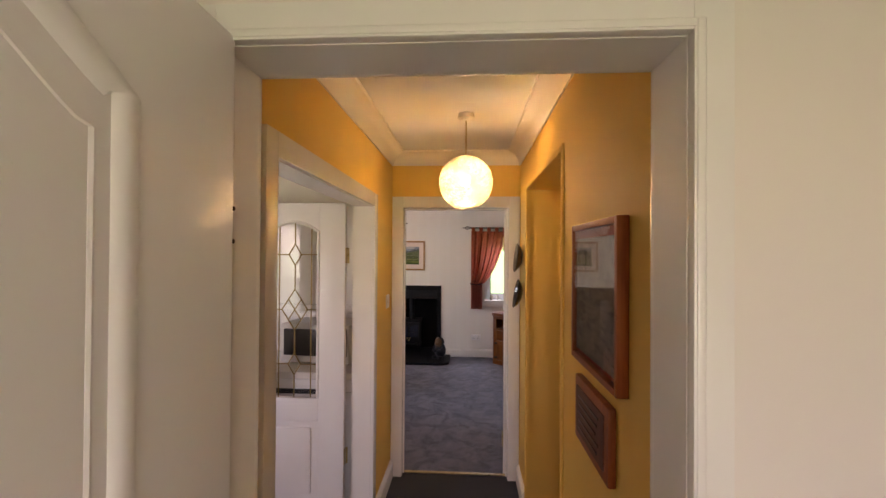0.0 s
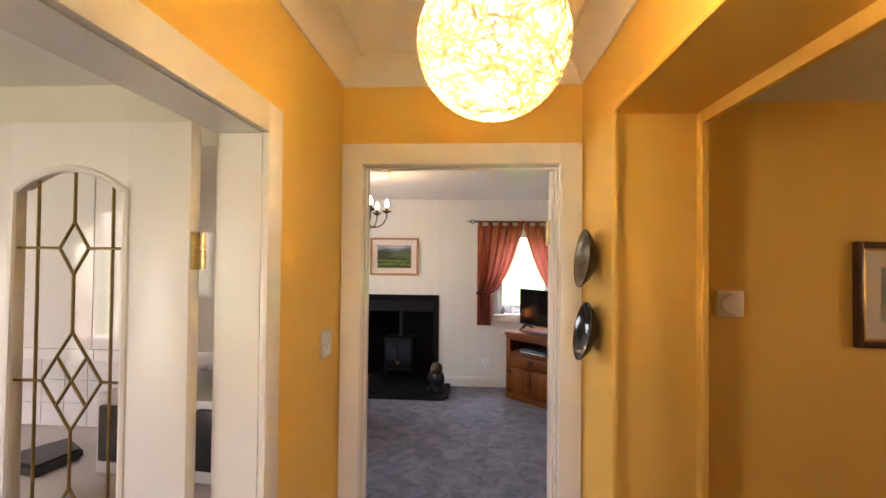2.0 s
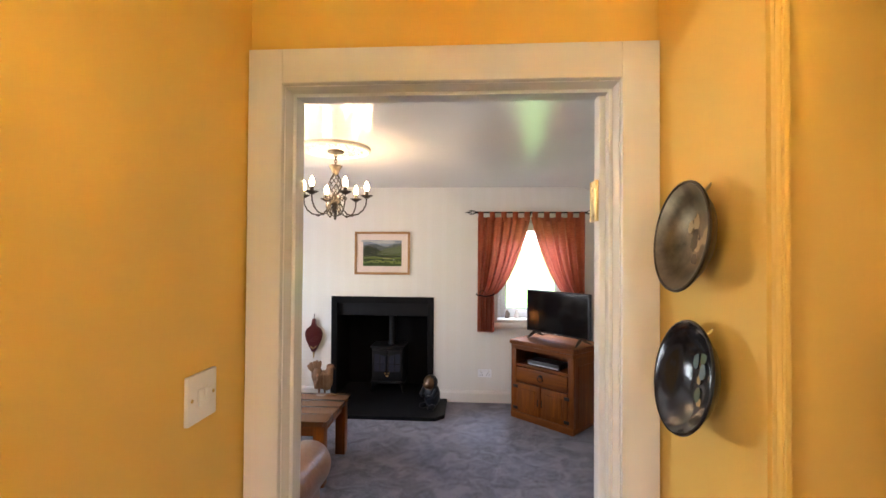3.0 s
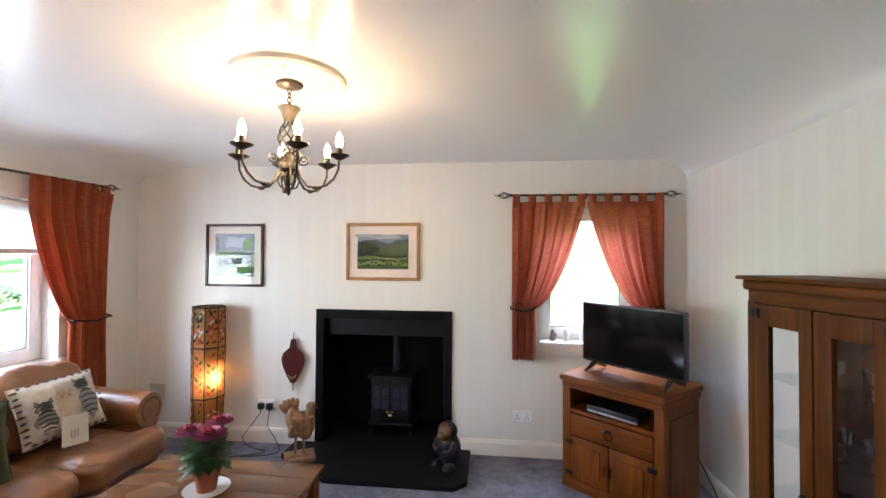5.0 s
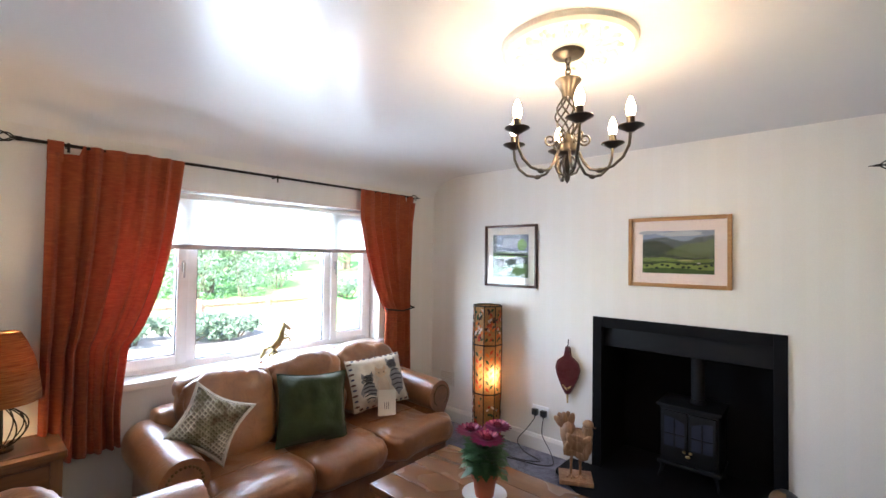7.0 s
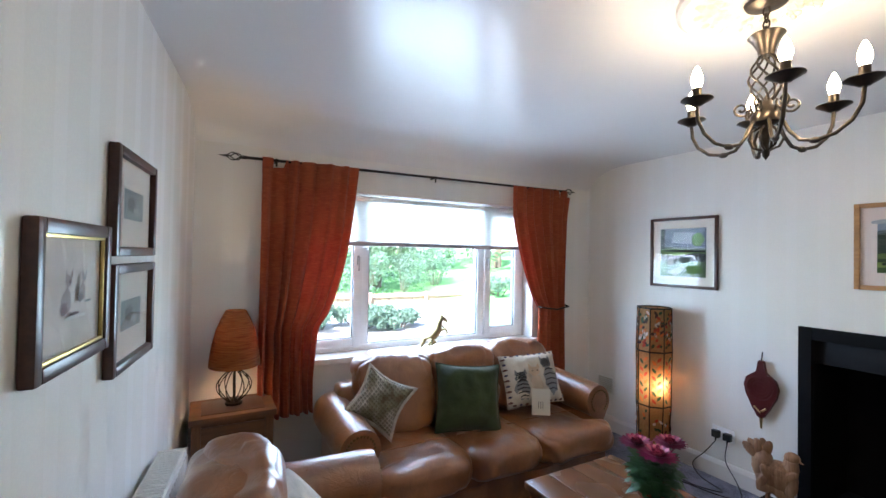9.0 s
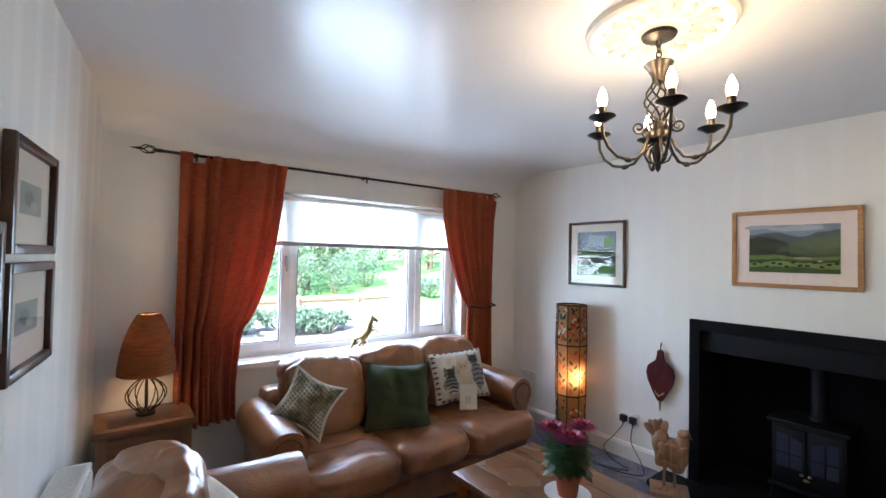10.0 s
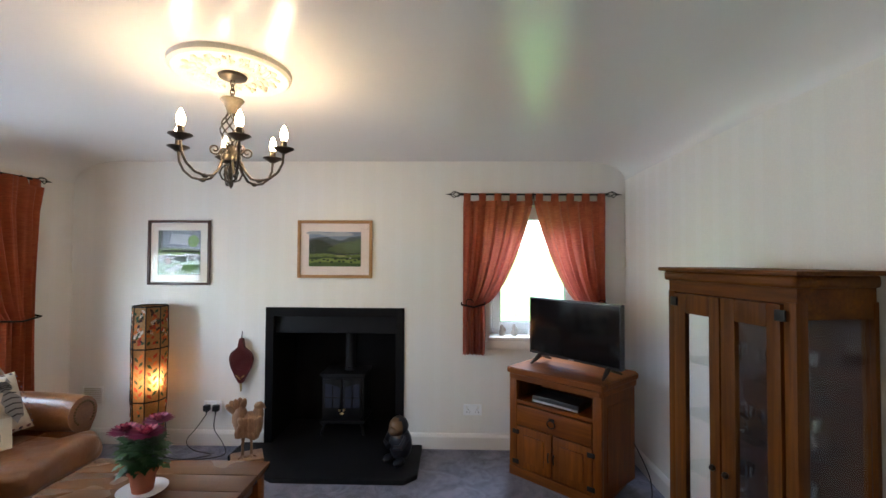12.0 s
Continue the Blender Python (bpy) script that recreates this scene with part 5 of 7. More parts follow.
def make_crochet():
    m = Mat("cream_brown_tapestry_cloth", (0.5, 0.45, 0.36), 0.9, spec=0.1)
    sep = m.node("ShaderNodeSeparateXYZ")
    m.link(m.c, sep.inputs[0])
    waves = []
    for sign in (1, -1):
        a = m.node("ShaderNodeMath", operation="MULTIPLY_ADD")
        a.inputs[1].default_value = sign
        m.link(sep.outputs[0], a.inputs[0])
        m.link(sep.outputs[2], a.inputs[2])
        b = m.node("ShaderNodeMath", operation="MULTIPLY")
        b.inputs[1].default_value = 260
        m.link(a.outputs[0], b.inputs[0])
        c = m.node("ShaderNodeMath", operation="SINE")
        m.link(b.outputs[0], c.inputs[0])
        waves.append(c.outputs[0])
    mx = m.node("ShaderNodeMath", operation="MAXIMUM")
    m.link(waves[0], mx.inputs[0])
    m.link(waves[1], mx.inputs[1])
    a = m.ramp(mx.outputs[0], [(0.5, (0.24, 0.22, 0.18)), (0.9, (0.50, 0.47, 0.39))])
    blotch = m.noise(7, 4)
    a = m.mix(m.ramp(blotch, [(0.44, (0, 0, 0)), (0.54, (0.85, 0.85, 0.85))]), a, (0.15, 0.135, 0.075))
    a = m.mix(m.ramp(m.noise(13, 3), [(0.56, (0, 0, 0)), (0.64, (0.8, 0.8, 0.8))]), a, (0.11, 0.07, 0.04))
    m.colour(a)
    m.bump(mx.outputs[0], 0.5, 0.006)
    return m.m


def make_linen():
    m = Mat("cream_tapestry_linen", (0.62, 0.57, 0.48), 0.9, spec=0.1)
    m.colour(m.ramp(m.noise(14, 4), [(0.3, (0.52, 0.46, 0.37)), (0.7, (0.68, 0.63, 0.54))]))
    m.bump(m.noise(240, 2), 0.3, 0.004)
    return m.m


scatter_cushion("dark green velvet cushion leaning on the sofa back", (-2.52, 4.975, 0.615), 70, -22, 3, 0.42, make_velvet(), 1, 0.13)
scatter_cushion("cream and brown patterned cushion standing on one corner", (-2.55, 4.40, 0.672), 72, -30, 30, 0.31, make_crochet(), 2, 0.13, (paint("cream_crochet_edge", (0.56, 0.53, 0.46), 0.9, 0.2, 0.5, 60), 0.013), 0.22)
cat_cushion, cm = scatter_cushion("cream tapestry cushion with a dark patterned border and grey motifs", (-2.565, 5.52, 0.655), 80, -24, -2, 0.345, make_linen(), 3, 0.13, None, 0.06, 1.27)


def on_cushion(outline, size, lift):
    bm = bmesh.new()
    vs = []
    for u, v in outline:
        puff = (max(0, (1 - u ** 4)) * max(0, (1 - v ** 4))) ** 0.6
        vs.append(bm.verts.new(cm @ Vector((u * size / 2, -(puff * 0.065) - lift, v * size / 2))))
    bm.faces.new(vs)
    return bm


MOTIFS = [(-0.50, -0.38, 0.27, 0.42, (0.24, 0.24, 0.24)), (-0.50, 0.06, 0.22, 0.20, (0.20, 0.20, 0.20)), (0.0, -0.22, 0.22, 0.40, (0.52, 0.42, 0.32)), (0.0, 0.24, 0.22, 0.19, (0.56, 0.42, 0.29)), (0.52, -0.14, 0.27, 0.58, (0.24, 0.24, 0.245)), (0.46, 0.50, 0.21, 0.20, (0.19, 0.19, 0.195))]
for k, (cx, cz, rx, rz, col) in enumerate(MOTIFS):
    part("motif", on_cushion(blob(cx, cz, rx, rz, 40 + k, 16), 0.345, 0.008 + 0.0008 * k), ink(col, 0.9), cat_cushion, "", False)
    if k % 2:
        for sg in (-1, 1):
            part("motif_ear", on_cushion([(cx + sg * rx * 0.2, cz + rz * 0.7), (cx + sg * rx * 0.95, cz + rz * 0.5), (cx + sg * rx * 0.8, cz + rz * 1.6)], 0.345, 0.0126), ink(col, 0.9), cat_cushion, "", False)
            part("motif_eye", on_cushion(blob(cx + sg * rx * 0.4, cz + rz * 0.1, 0.035, 0.03, k, 6), 0.345, 0.0134), ink((0.02, 0.02, 0.015), 0.9), cat_cushion, "", False)
    if k in (0, 1, 4, 5):
        for q in range(5):
            zz = cz - rz * 0.7 + rz * 0.33 * q
            ww = rx * math.sqrt(max(0.05, 1 - ((zz - cz) / rz) ** 2)) * 0.8
            part("motif_stripe", on_cushion([(cx - ww, zz), (cx, zz + 0.05), (cx + ww, zz), (cx + ww * 0.9, zz + 0.045), (cx, zz + 0.10), (cx - ww * 0.9, zz + 0.045)], 0.345, 0.0130), ink((0.035, 0.035, 0.038), 0.9), cat_cushion, "", False)
for k in range(36):
    side, f = k // 9, (k % 9 + 0.5) / 9 * 1.84 - 0.92
    u, v = ((f, 0.93), (f, -0.93), (0.93, f), (-0.93, f))[side]
    part("border_motif", on_cushion([(u + (0.07 if k % 2 else 0.05) * math.cos(a), v + 0.042 * math.sin(a)) for a in [0.8 * q for q in range(8)]], 0.345, 0.010), ink(((0.05, 0.05, 0.11), (0.13, 0.06, 0.05))[k % 2], 0.9), cat_cushion, "", False)
card = thing("paper_card", "small white card with dark printed bars leaning on the cushion", "card", (-2.395, 5.465, 0.468), 74)
part("card_sheet", moved(box(-0.066, -0.001, 0.0, 0.066, 0.001, 0.165), pose(0, 0, 0, -14, 6)), paint("white_card", (0.66, 0.63, 0.55), 0.7, 0.03, 0.02), card)
for k in range(3):
    part("print_bar", moved(box(-0.02 + 0.015 * k, -0.002, 0.04, -0.016 + 0.015 * k, -0.0012, 0.085), pose(0, 0, 0, -14, 6)), ink((0.12, 0.11, 0.1)), card)

# ---- lamp table in the corner ----
M_BROWN = wood("brown_waxed_oak", (0.085, 0.034, 0.012), (0.20, 0.088, 0.032), 0.38, 1)
M_BROWNV = wood("brown_waxed_oak_upright", (0.085, 0.034, 0.012), (0.20, 0.088, 0.032), 0.38, 2)
stb = thing("side_table", "brown wooden lamp table with an inset top in the corner", "table", (-2.905, 3.665, 0))
part("tabletop", box(-0.165, -0.21, 0.615, 0.165, 0.21, 0.65, 0.006), M_BROWN, stb)
part("inset_panel", box(-0.115, -0.155, 0.648, 0.115, 0.155, 0.653, 0.002), M_OAKDARK, stb, "darker inset panel")
part("carcass", box(-0.135, -0.18, 0.30, 0.135, 0.18, 0.615, 0.004), M_BROWNV, stb)
part("drawer_front", box(0.134, -0.155, 0.44, 0.146, 0.155, 0.595, 0.004), M_BROWN, stb)
part("knob", ball(0.014, (0.158, 0, 0.52), (1, 1, 1), 10), M_IRON, stb)
for sx in (-1, 1):
    for sy in (-1, 1):
        part("leg", box(sx * 0.13 - 0.022, sy * 0.175 - 0.022, 0, sx * 0.13 + 0.022, sy * 0.175 + 0.022, 0.615, 0.004), M_BROWNV, stb)

tl = thing("table_lamp", "lit rattan table lamp with a black wire cage base", "table lamp", (-2.92, 3.67, 0.653))
part("base_disc", lathe([(0, 0), (0.045, 0), (0.045, 0.012), (0.02, 0.02), (0.012, 0.03), (0, 0.03)], 20), M_IRON, tl)
for k in range(12):
    a = 2 * math.pi * k / 12
    pts = [((0.02 + 0.07 * math.sin(math.pi * f) ** 0.8) * math.cos(a), (0.02 + 0.07 * math.sin(math.pi * f) ** 0.8) * math.sin(a), 0.015 + 0.175 * f) for f in [q / 10 for q in range(11)]]
    part("cage_wire", tube(pts, 0.0028, 6), M_IRON, tl)
part("stem", tube([(0, 0, 0.02), (0, 0, 0.30)], 0.006, 8), M_IRON, tl)


def make_rattan():
    m = Mat("woven_rattan", (0.36, 0.16, 0.06), 0.6, spec=0.3)
    c = m.ramp(m.noise(1.0, 3, 0.6, m.mapped((12, 12, 150))), [(0.3, (0.30, 0.09, 0.025)), (0.7, (0.55, 0.24, 0.08))])
    m.colour(c)
    tr = m.node("ShaderNodeBsdfTranslucent")
    mx = m.node("ShaderNodeMixShader")
    mx.inputs[0].default_value = 0.5
    m.link(c, tr.inputs[0])
    m.link(m.b.outputs[0], mx.inputs[1])
    m.link(tr.outputs[0], mx.inputs[2])
    m.link(mx.outputs[0], m.t.nodes["Material Output"].inputs[0])
    return m.m


M_RATTAN = make_rattan()
shade_prof = [(0.127, 0.218), (0.126, 0.255), (0.116, 0.33), (0.098, 0.41), (0.073, 0.475), (0.050, 0.52)]
sh = bmesh.new()
for q in range(40):
    f = q / 39 * (len(shade_prof) - 1)
    i = min(int(f), len(shade_prof) - 2)
    r = shade_prof[i][0] + (shade_prof[i + 1][0] - shade_prof[i][0]) * (f - i)
    z = shade_prof[i][1] + (shade_prof[i + 1][1] - shade_prof[i][1]) * (f - i)
    tube([((r + 0.003 * math.sin(k * math.pi + q * math.pi)) * math.cos(2 * math.pi * k / 32), (r + 0.003 * math.sin(k * math.pi + q * math.pi)) * math.sin(2 * math.pi * k / 32), z) for k in range(32)], 0.0056, 5, sh, True)
shade_ob = part("shade", sh, M_RATTAN, tl, "woven rattan shade")
tagged(shade_ob, "woven rattan shade", kind="stuff")
ribs = bmesh.new()
for k in range(28):
    a = 2 * math.pi * k / 28
    tube([(r * math.cos(a), r * math.sin(a), z) for r, z in shade_prof], 0.003, 5, ribs)
part("shade_ribs", ribs, M_RATTAN, shade_ob)
# inner cone added to hide the bulb and spread its glow
part("glow_liner", lathe([(r - 0.008, z) for r, z in shade_prof], 32), M_LAMPPAPER, shade_ob, "added paper liner that hides the bulb")
part("bulb", ball(0.024, (0, 0, 0.36), (1, 1, 1.3), 12), M_BULB, tl)
bulb_lamp("table_lamp_bulb", (-2.92, 3.67, 1.065), 1.2, WARM, 0.025)

# ---- radiator ----
rx, ry, _ = on_south(-1.75, 0, 0.065)
rad = thing("radiator", "white double panel radiator below the pictures", "radiator", (rx, ry, 0), S_TURN)
part("front_panel", box(-0.55, -0.055, 0.15, 0.55, -0.040, 0.70, 0.006), M_PLASTIC, rad)
part("back_panel", box(-0.55, 0.030, 0.15, 0.55, 0.045, 0.70, 0.006), M_PLASTIC, rad)
for s in (-1, 1):
    part("end_panel", box(s * 0.555 - 0.006, -0.056, 0.15, s * 0.555 + 0.006, 0.046, 0.70, 0.003), M_PLASTIC, rad)
gr = bmesh.new()
for k in range(58):
    box(-0.54 + k * 0.0189, -0.046, 0.694, -0.532 + k * 0.0189, 0.036, 0.702, 0, gr)
part("top_grille", gr, M_PLASTIC, rad)
for k in range(30):
    part("flute", box(-0.53 + k * 0.0362, -0.062, 0.17, -0.512 + k * 0.0362, -0.054, 0.68, 0.004), M_PLASTIC, rad)
for s in (-1, 1):
    part("wall_bracket", box(s * 0.4 - 0.015, 0.045, 0.2, s * 0.4 + 0.015, 0.068, 0.6), M_PLASTIC, rad)
    part("pipe", tube([(s * 0.52, 0.0, 0.16), (s * 0.52, 0.0, 0.0)], 0.008, 8), M_PLASTIC, rad)

# ---- television stand ----
tvs = thing("television_stand", "honey pine television stand with drawer, doors and an open shelf", "tv stand", (0.70, 6.05, 0), -41.9)
tvs.scale = (1.0, 1.12, 1.037)
D = 0.385
part("top", prism([(-0.347, 0), (0.347, 0), (0.40, 0.42), (0.365, 0.465), (-0.255, 0.465), (-0.347, D)], 0.690, 0.728, None, 0.006), M_PINE, tvs)
part("cornice", prism([(-0.335, 0.010), (0.335, 0.010), (0.388, 0.415), (0.36, 0.455), (-0.25, 0.455), (-0.335, D)], 0.645, 0.691, None, 0.008), M_PINE, tvs)
sd = part("side_panel", box(-0.330, 0.025, 0.05, -0.306, D - 0.01, 0.646, 0.003), M_PINEV, tvs)
part("raised_field", box(-0.335, 0.085, 0.13, -0.327, D - 0.07, 0.58, 0.004), M_PINEV, sd)
sd = part("side_panel", prism([(0.304, 0.03), (0.330, 0.03), (0.378, 0.405), (0.352, 0.405)], 0.05, 0.646), M_PINEV, tvs)
part("raised_field", prism([(0.334, 0.085), (0.343, 0.085), (0.377, 0.345), (0.366, 0.345)], 0.13, 0.58), M_PINEV, sd)
for s in (-1, 1):
    part("corner_stile", box(s * 0.306 - 0.028, 0.018, 0.05, s * 0.306 + 0.028, 0.05, 0.646, 0.004), M_PINEV, tvs)
part("back_panel", box(-0.31, D - 0.02, 0.05, 0.31, D - 0.01, 0.646), M_PINEV, tvs)
part("shelf", box(-0.30, 0.026, 0.490, 0.30, D - 0.02, 0.512, 0.003), M_PINE, tvs)
part("plinth", box(-0.335, 0.012, 0.0, 0.335, D - 0.005, 0.062, 0.008), M_PINE, tvs)
dr = part("drawer", box(-0.272, 0.014, 0.348, 0.272, 0.06, 0.484, 0.006), M_PINE, tvs)
part("ring_pull", tube([(0.028 * math.cos(a), 0.004, 0.415 + 0.024 * math.sin(a)) for a in [2 * math.pi * k / 16 for k in range(16)]], 0.004, 6, None, True), M_IRON, dr, "black iron ring pull")
part("pull_plate", box(-0.02, 0.008, 0.43, 0.02, 0.0145, 0.45, 0.003), M_IRON, dr)
for s in (-1, 1):
    x0, x1 = (0.004, 0.274) if s > 0 else (-0.274, -0.004)
    dd = part("door", box(x0, 0.016, 0.068, x1, 0.05, 0.340, 0.005), M_PINEV, tvs)
    part("raised_field", box(x0 + 0.055, 0.006, 0.115, x1 - 0.055, 0.018, 0.292, 0.006), M_PINEV, dd)
    for hz in (0.10, 0.30):
        hx = x1 if s > 0 else x0
        part("hinge", box(hx - 0.03, 0.009, hz - 0.014, hx + 0.02, 0.0165, hz + 0.014, 0.002), M_IRON, dd, "black iron hinge")
    part("door_handle", tube([(s * 0.02, 0.004, 0.17), (s * 0.02, -0.004, 0.20), (s * 0.02, 0.004, 0.23)], 0.005, 6), M_IRON, dd)
# tv-box on the shelf
bx = thing("set_top_box", "thin black and silver media box on the open shelf", "media player", (0.775, 6.13, 0.532), -41.9)
part("case", box(-0.17, -0.06, 0.004, 0.17, 0.12, 0.048, 0.006), M_BLACK, bx)
part("front_strip", box(-0.165, -0.065, 0.006, 0.165, -0.0595, 0.020, 0.002), metal("brushed_silver", (0.55, 0.55, 0.56), 0.3), bx, "silver front strip")
for s in (-1, 1):
    part("foot", box(s * 0.14 - 0.012, -0.04, 0, s * 0.14 + 0.012, 0.1, 0.005), M_BLACK, bx)
tv = thing("television", "black flat screen television switched off on two splayed feet", "television", (0.873, 6.185, 0.756), -49.8)
part("bezel", box(-0.3655, 0.0, 0.063, 0.3655, 0.045, 0.479, 0.006), M_BLACK, tv)
part("screen", box(-0.354, -0.002, 0.081, 0.354, 0.001, 0.468), glossy_plain("dark_screen_glass", (0.006, 0.006, 0.007), 0.07), tv)
part("back_shell", box(-0.25, 0.04, 0.085, 0.25, 0.075, 0.37, 0.015), M_BLACK, tv)
part("badge", box(-0.02, -0.0035, 0.067, 0.02, 0.0, 0.074, 0.001), metal("grey_badge", (0.3, 0.3, 0.31), 0.4), tv)
for s in (-1, 1):
    # low splayed wedge with a flat toe to the front and to the back
    ft = bmesh.new()
    for toe in (-0.10, 0.13):
        tube([(s * 0.27, 0.022, 0.068), (s * 0.278, 0.022 + toe * 0.55, 0.032), (s * 0.285, 0.022 + toe, 0.007)], [0.020, 0.014, 0.007], 8, ft)
    part("foot", ft, M_BLACK, tv)

# ---- display cabinet ----
cab = thing("display_cabinet", "brown waxed pine glazed display cabinet holding glassware", "cabinet", (1.025, 4.81, 0), -79)
w, dp, H = 0.63, 0.345, 1.488
part("crown", box(-w / 2, 0.0, H - 0.016, w / 2, dp, H, 0.006), M_CAB, cab)
part("crown_moulding", box(-w / 2 + 0.018, 0.014, H - 0.056, w / 2 - 0.018, dp, H - 0.015, 0.014, None, 3), M_CAB, cab)
part("top_board", box(-w / 2 + 0.03, 0.035, H - 0.105, w / 2 - 0.03, dp - 0.01, H - 0.055), M_CAB, cab)
part("base_cupboard", box(-w / 2 + 0.03, 0.03, 0.0, w / 2 - 0.03, dp, 0.42, 0.006), M_CABV, cab)
for sx in (-1, 1):
    for y0, y1 in ((0.03, 0.075), (dp - 0.018, dp)):
        part("corner_post", box(sx * (w / 2 - 0.05) - 0.021, y0, 0.42, sx * (w / 2 - 0.05) + 0.021, y1, H - 0.10, 0.004), M_CABV, cab)
    part("side_rail", box(sx * (w / 2 - 0.05) - 0.018, 0.075, H - 0.155, sx * (w / 2 - 0.05) + 0.018, dp - 0.018, H - 0.10, 0.003), M_CAB, cab)
    pn = part("side_pane", box(sx * (w / 2 - 0.045) - 0.002, 0.075, 0.43, sx * (w / 2 - 0.045) + 0.002, dp - 0.018, H - 0.15), M_GLASS, cab)
    pn.visible_shadow = False
part("back_board", box(-w / 2 + 0.05, dp - 0.012, 0.42, w / 2 - 0.05, dp - 0.004, H - 0.10), M_OAKDARK, cab, "dark wooden back board")
for s in (-1, 1):
    x0, x1 = (0.003, w / 2 - 0.075) if s > 0 else (-w / 2 + 0.075, -0.003)
    fr = bmesh.new()
    for a, b, c, d in ((x0, x0 + 0.062, 0.425, 1.38), (x1 - 0.05, x1, 0.425, 1.38), (x0 + 0.062, x1 - 0.05, 1.30, 1.38), (x0 + 0.062, x1 - 0.05, 0.425, 0.50)):
        box(a, 0.022, c, b, 0.044, d, 0.004, fr)
    dd = part("door", fr, M_CABV, cab)
    g = part("pane", box(x0 + 0.058, 0.032, 0.495, x1 - 0.046, 0.036, 1.305), M_GLASS, dd)
    g.visible_shadow = False
    for hz in (1.345, 0.46):
        hx = x1 if s > 0 else x0
        part("hinge", box(hx - 0.014, 0.014, hz - 0.018, hx + 0.022, 0.0225, hz + 0.018, 0.003), M_IRON, dd, "black iron hinge")
    part("knob", ball(0.012, (s * 0.03, 0.012, 0.74), (1, 1, 1), 10), M_IRON, dd, "small black iron knob")
for z in (0.66, 0.88, 1.10):
    gs = part("glass_shelf", box(-w / 2 + 0.07, 0.05, z, w / 2 - 0.07, dp - 0.02, z + 0.006), clear_glass("shelf_glass", (0.95, 0.98, 0.97)), cab)
    gs.visible_shadow = False
M_CRYSTAL = clear_glass("cut_crystal", (0.88, 0.91, 0.93), 0.03, 0.16)
bowl = lathe([(0.0, 0.0), (0.022, 0.0), (0.024, 0.004), (0.005, 0.009), (0.005, 0.045), (0.026, 0.064), (0.030, 0.105), (0.028, 0.105), (0.024, 0.066), (0.0, 0.05)], 14)
gob_me = to_mesh("goblet", bowl, M_CRYSTAL)
cm_ = Matrix.Translation((1.025, 4.81, 0)) @ Matrix.Rotation(radians(-79), 4, "Z")
rnd = random.Random(5)
for z in (0.667, 0.887, 1.107):
    for k in range(4):
        ob = new("goblet", gob_me)
        ob.location = cm_ @ Vector((0.015 + 0.055 * k + rnd.uniform(-0.01, 0.01), 0.10 + 0.10 * (k % 2) + rnd.uniform(-0.01, 0.02), z))
        tagged(ob, "clear cut crystal goblet on a cabinet shelf", "glass", "glassware in the cabinet")

# ---- ceiling ----
rose_th = thing("ceiling_rose", "round white plaster ceiling rose with leaf relief", "ceiling rose", (-0.912, 5.02, 2.333))
rose = bmesh.new()
lathe([(0.0, -0.012), (0.07, -0.014), (0.085, -0.022), (0.10, -0.012), (0.19, -0.010), (0.205, -0.02), (0.232, -0.024), (0.245, -0.014), (0.248, 0.006), (0.0, 0.006)], 56, rose)
part("disc", rose, M_COVING, rose_th)
rnd = random.Random(8)
for k in range(16):
    a = 2 * math.pi * k / 16
    rose = bmesh.new()
    for q in range(5):
        rr, da = 0.115 + 0.017 * q, 0.10 * math.sin(q * 1.6)
        ball(0.014, (rr * math.cos(a + da), rr * math.sin(a + da), -0.014), (1.1, 0.6, 0.8), 8, rose, Matrix.Rotation(a + da * 4, 4, "Z"))
    part("leaf_relief", rose, M_COVING, rose_th)


ch = thing("chandelier", "six-arm antique brass chandelier with lit candle bulbs", "chandelier", (-0.915, 5.03, 0))
part("canopy", lathe([(0.0, 2.323), (0.05, 2.323), (0.06, 2.315), (0.055, 2.305), (0.02, 2.298), (0.0, 2.298)], 28), M_ABRASS, ch)
for k in range(4):
    z = 2.286 - 0.021 * k
    t = Matrix.Rotation(radians(90 * k), 4, "Z")
    part("chain_link", moved(tube([(0.009 * math.cos(a), 0, z + 0.015 * math.sin(a)) for a in [2 * math.pi * q / 12 for q in range(12)]], 0.0028, 6, None, True), t), M_ABRASS, ch)
part("vase_cup", lathe([(0.0, 2.196), (0.03, 2.20), (0.047, 2.212), (0.05, 2.208), (0.036, 2.19), (0.024, 2.165), (0.021, 2.145), (0.0, 2.145)], 24), M_ABRASS, ch)
for k in range(8):
    a0 = 2 * math.pi * k / 8
    pts = [((0.016 + 0.030 * math.sin(math.pi * f)) * math.cos(a0 + 2.4 * f), (0.016 + 0.030 * math.sin(math.pi * f)) * math.sin(a0 + 2.4 * f), 2.148 - 0.145 * f) for f in [q / 10 for q in range(11)]]
    part("cage_strand", tube(pts, 0.0036, 6), M_ABRASS, ch)
part("hub", lathe([(0.0, 2.01), (0.016, 2.008), (0.018, 1.99), (0.03, 1.975), (0.042, 1.955), (0.04, 1.935), (0.018, 1.925), (0.012, 1.90), (0.008, 1.86), (0.011, 1.845), (0.009, 1.832), (0.0, 1.818)], 20), M_ABRASS, ch)
M_CANDLE = glow("lit_candle_bulb", (1.0, 0.74, 0.42), 18.0)
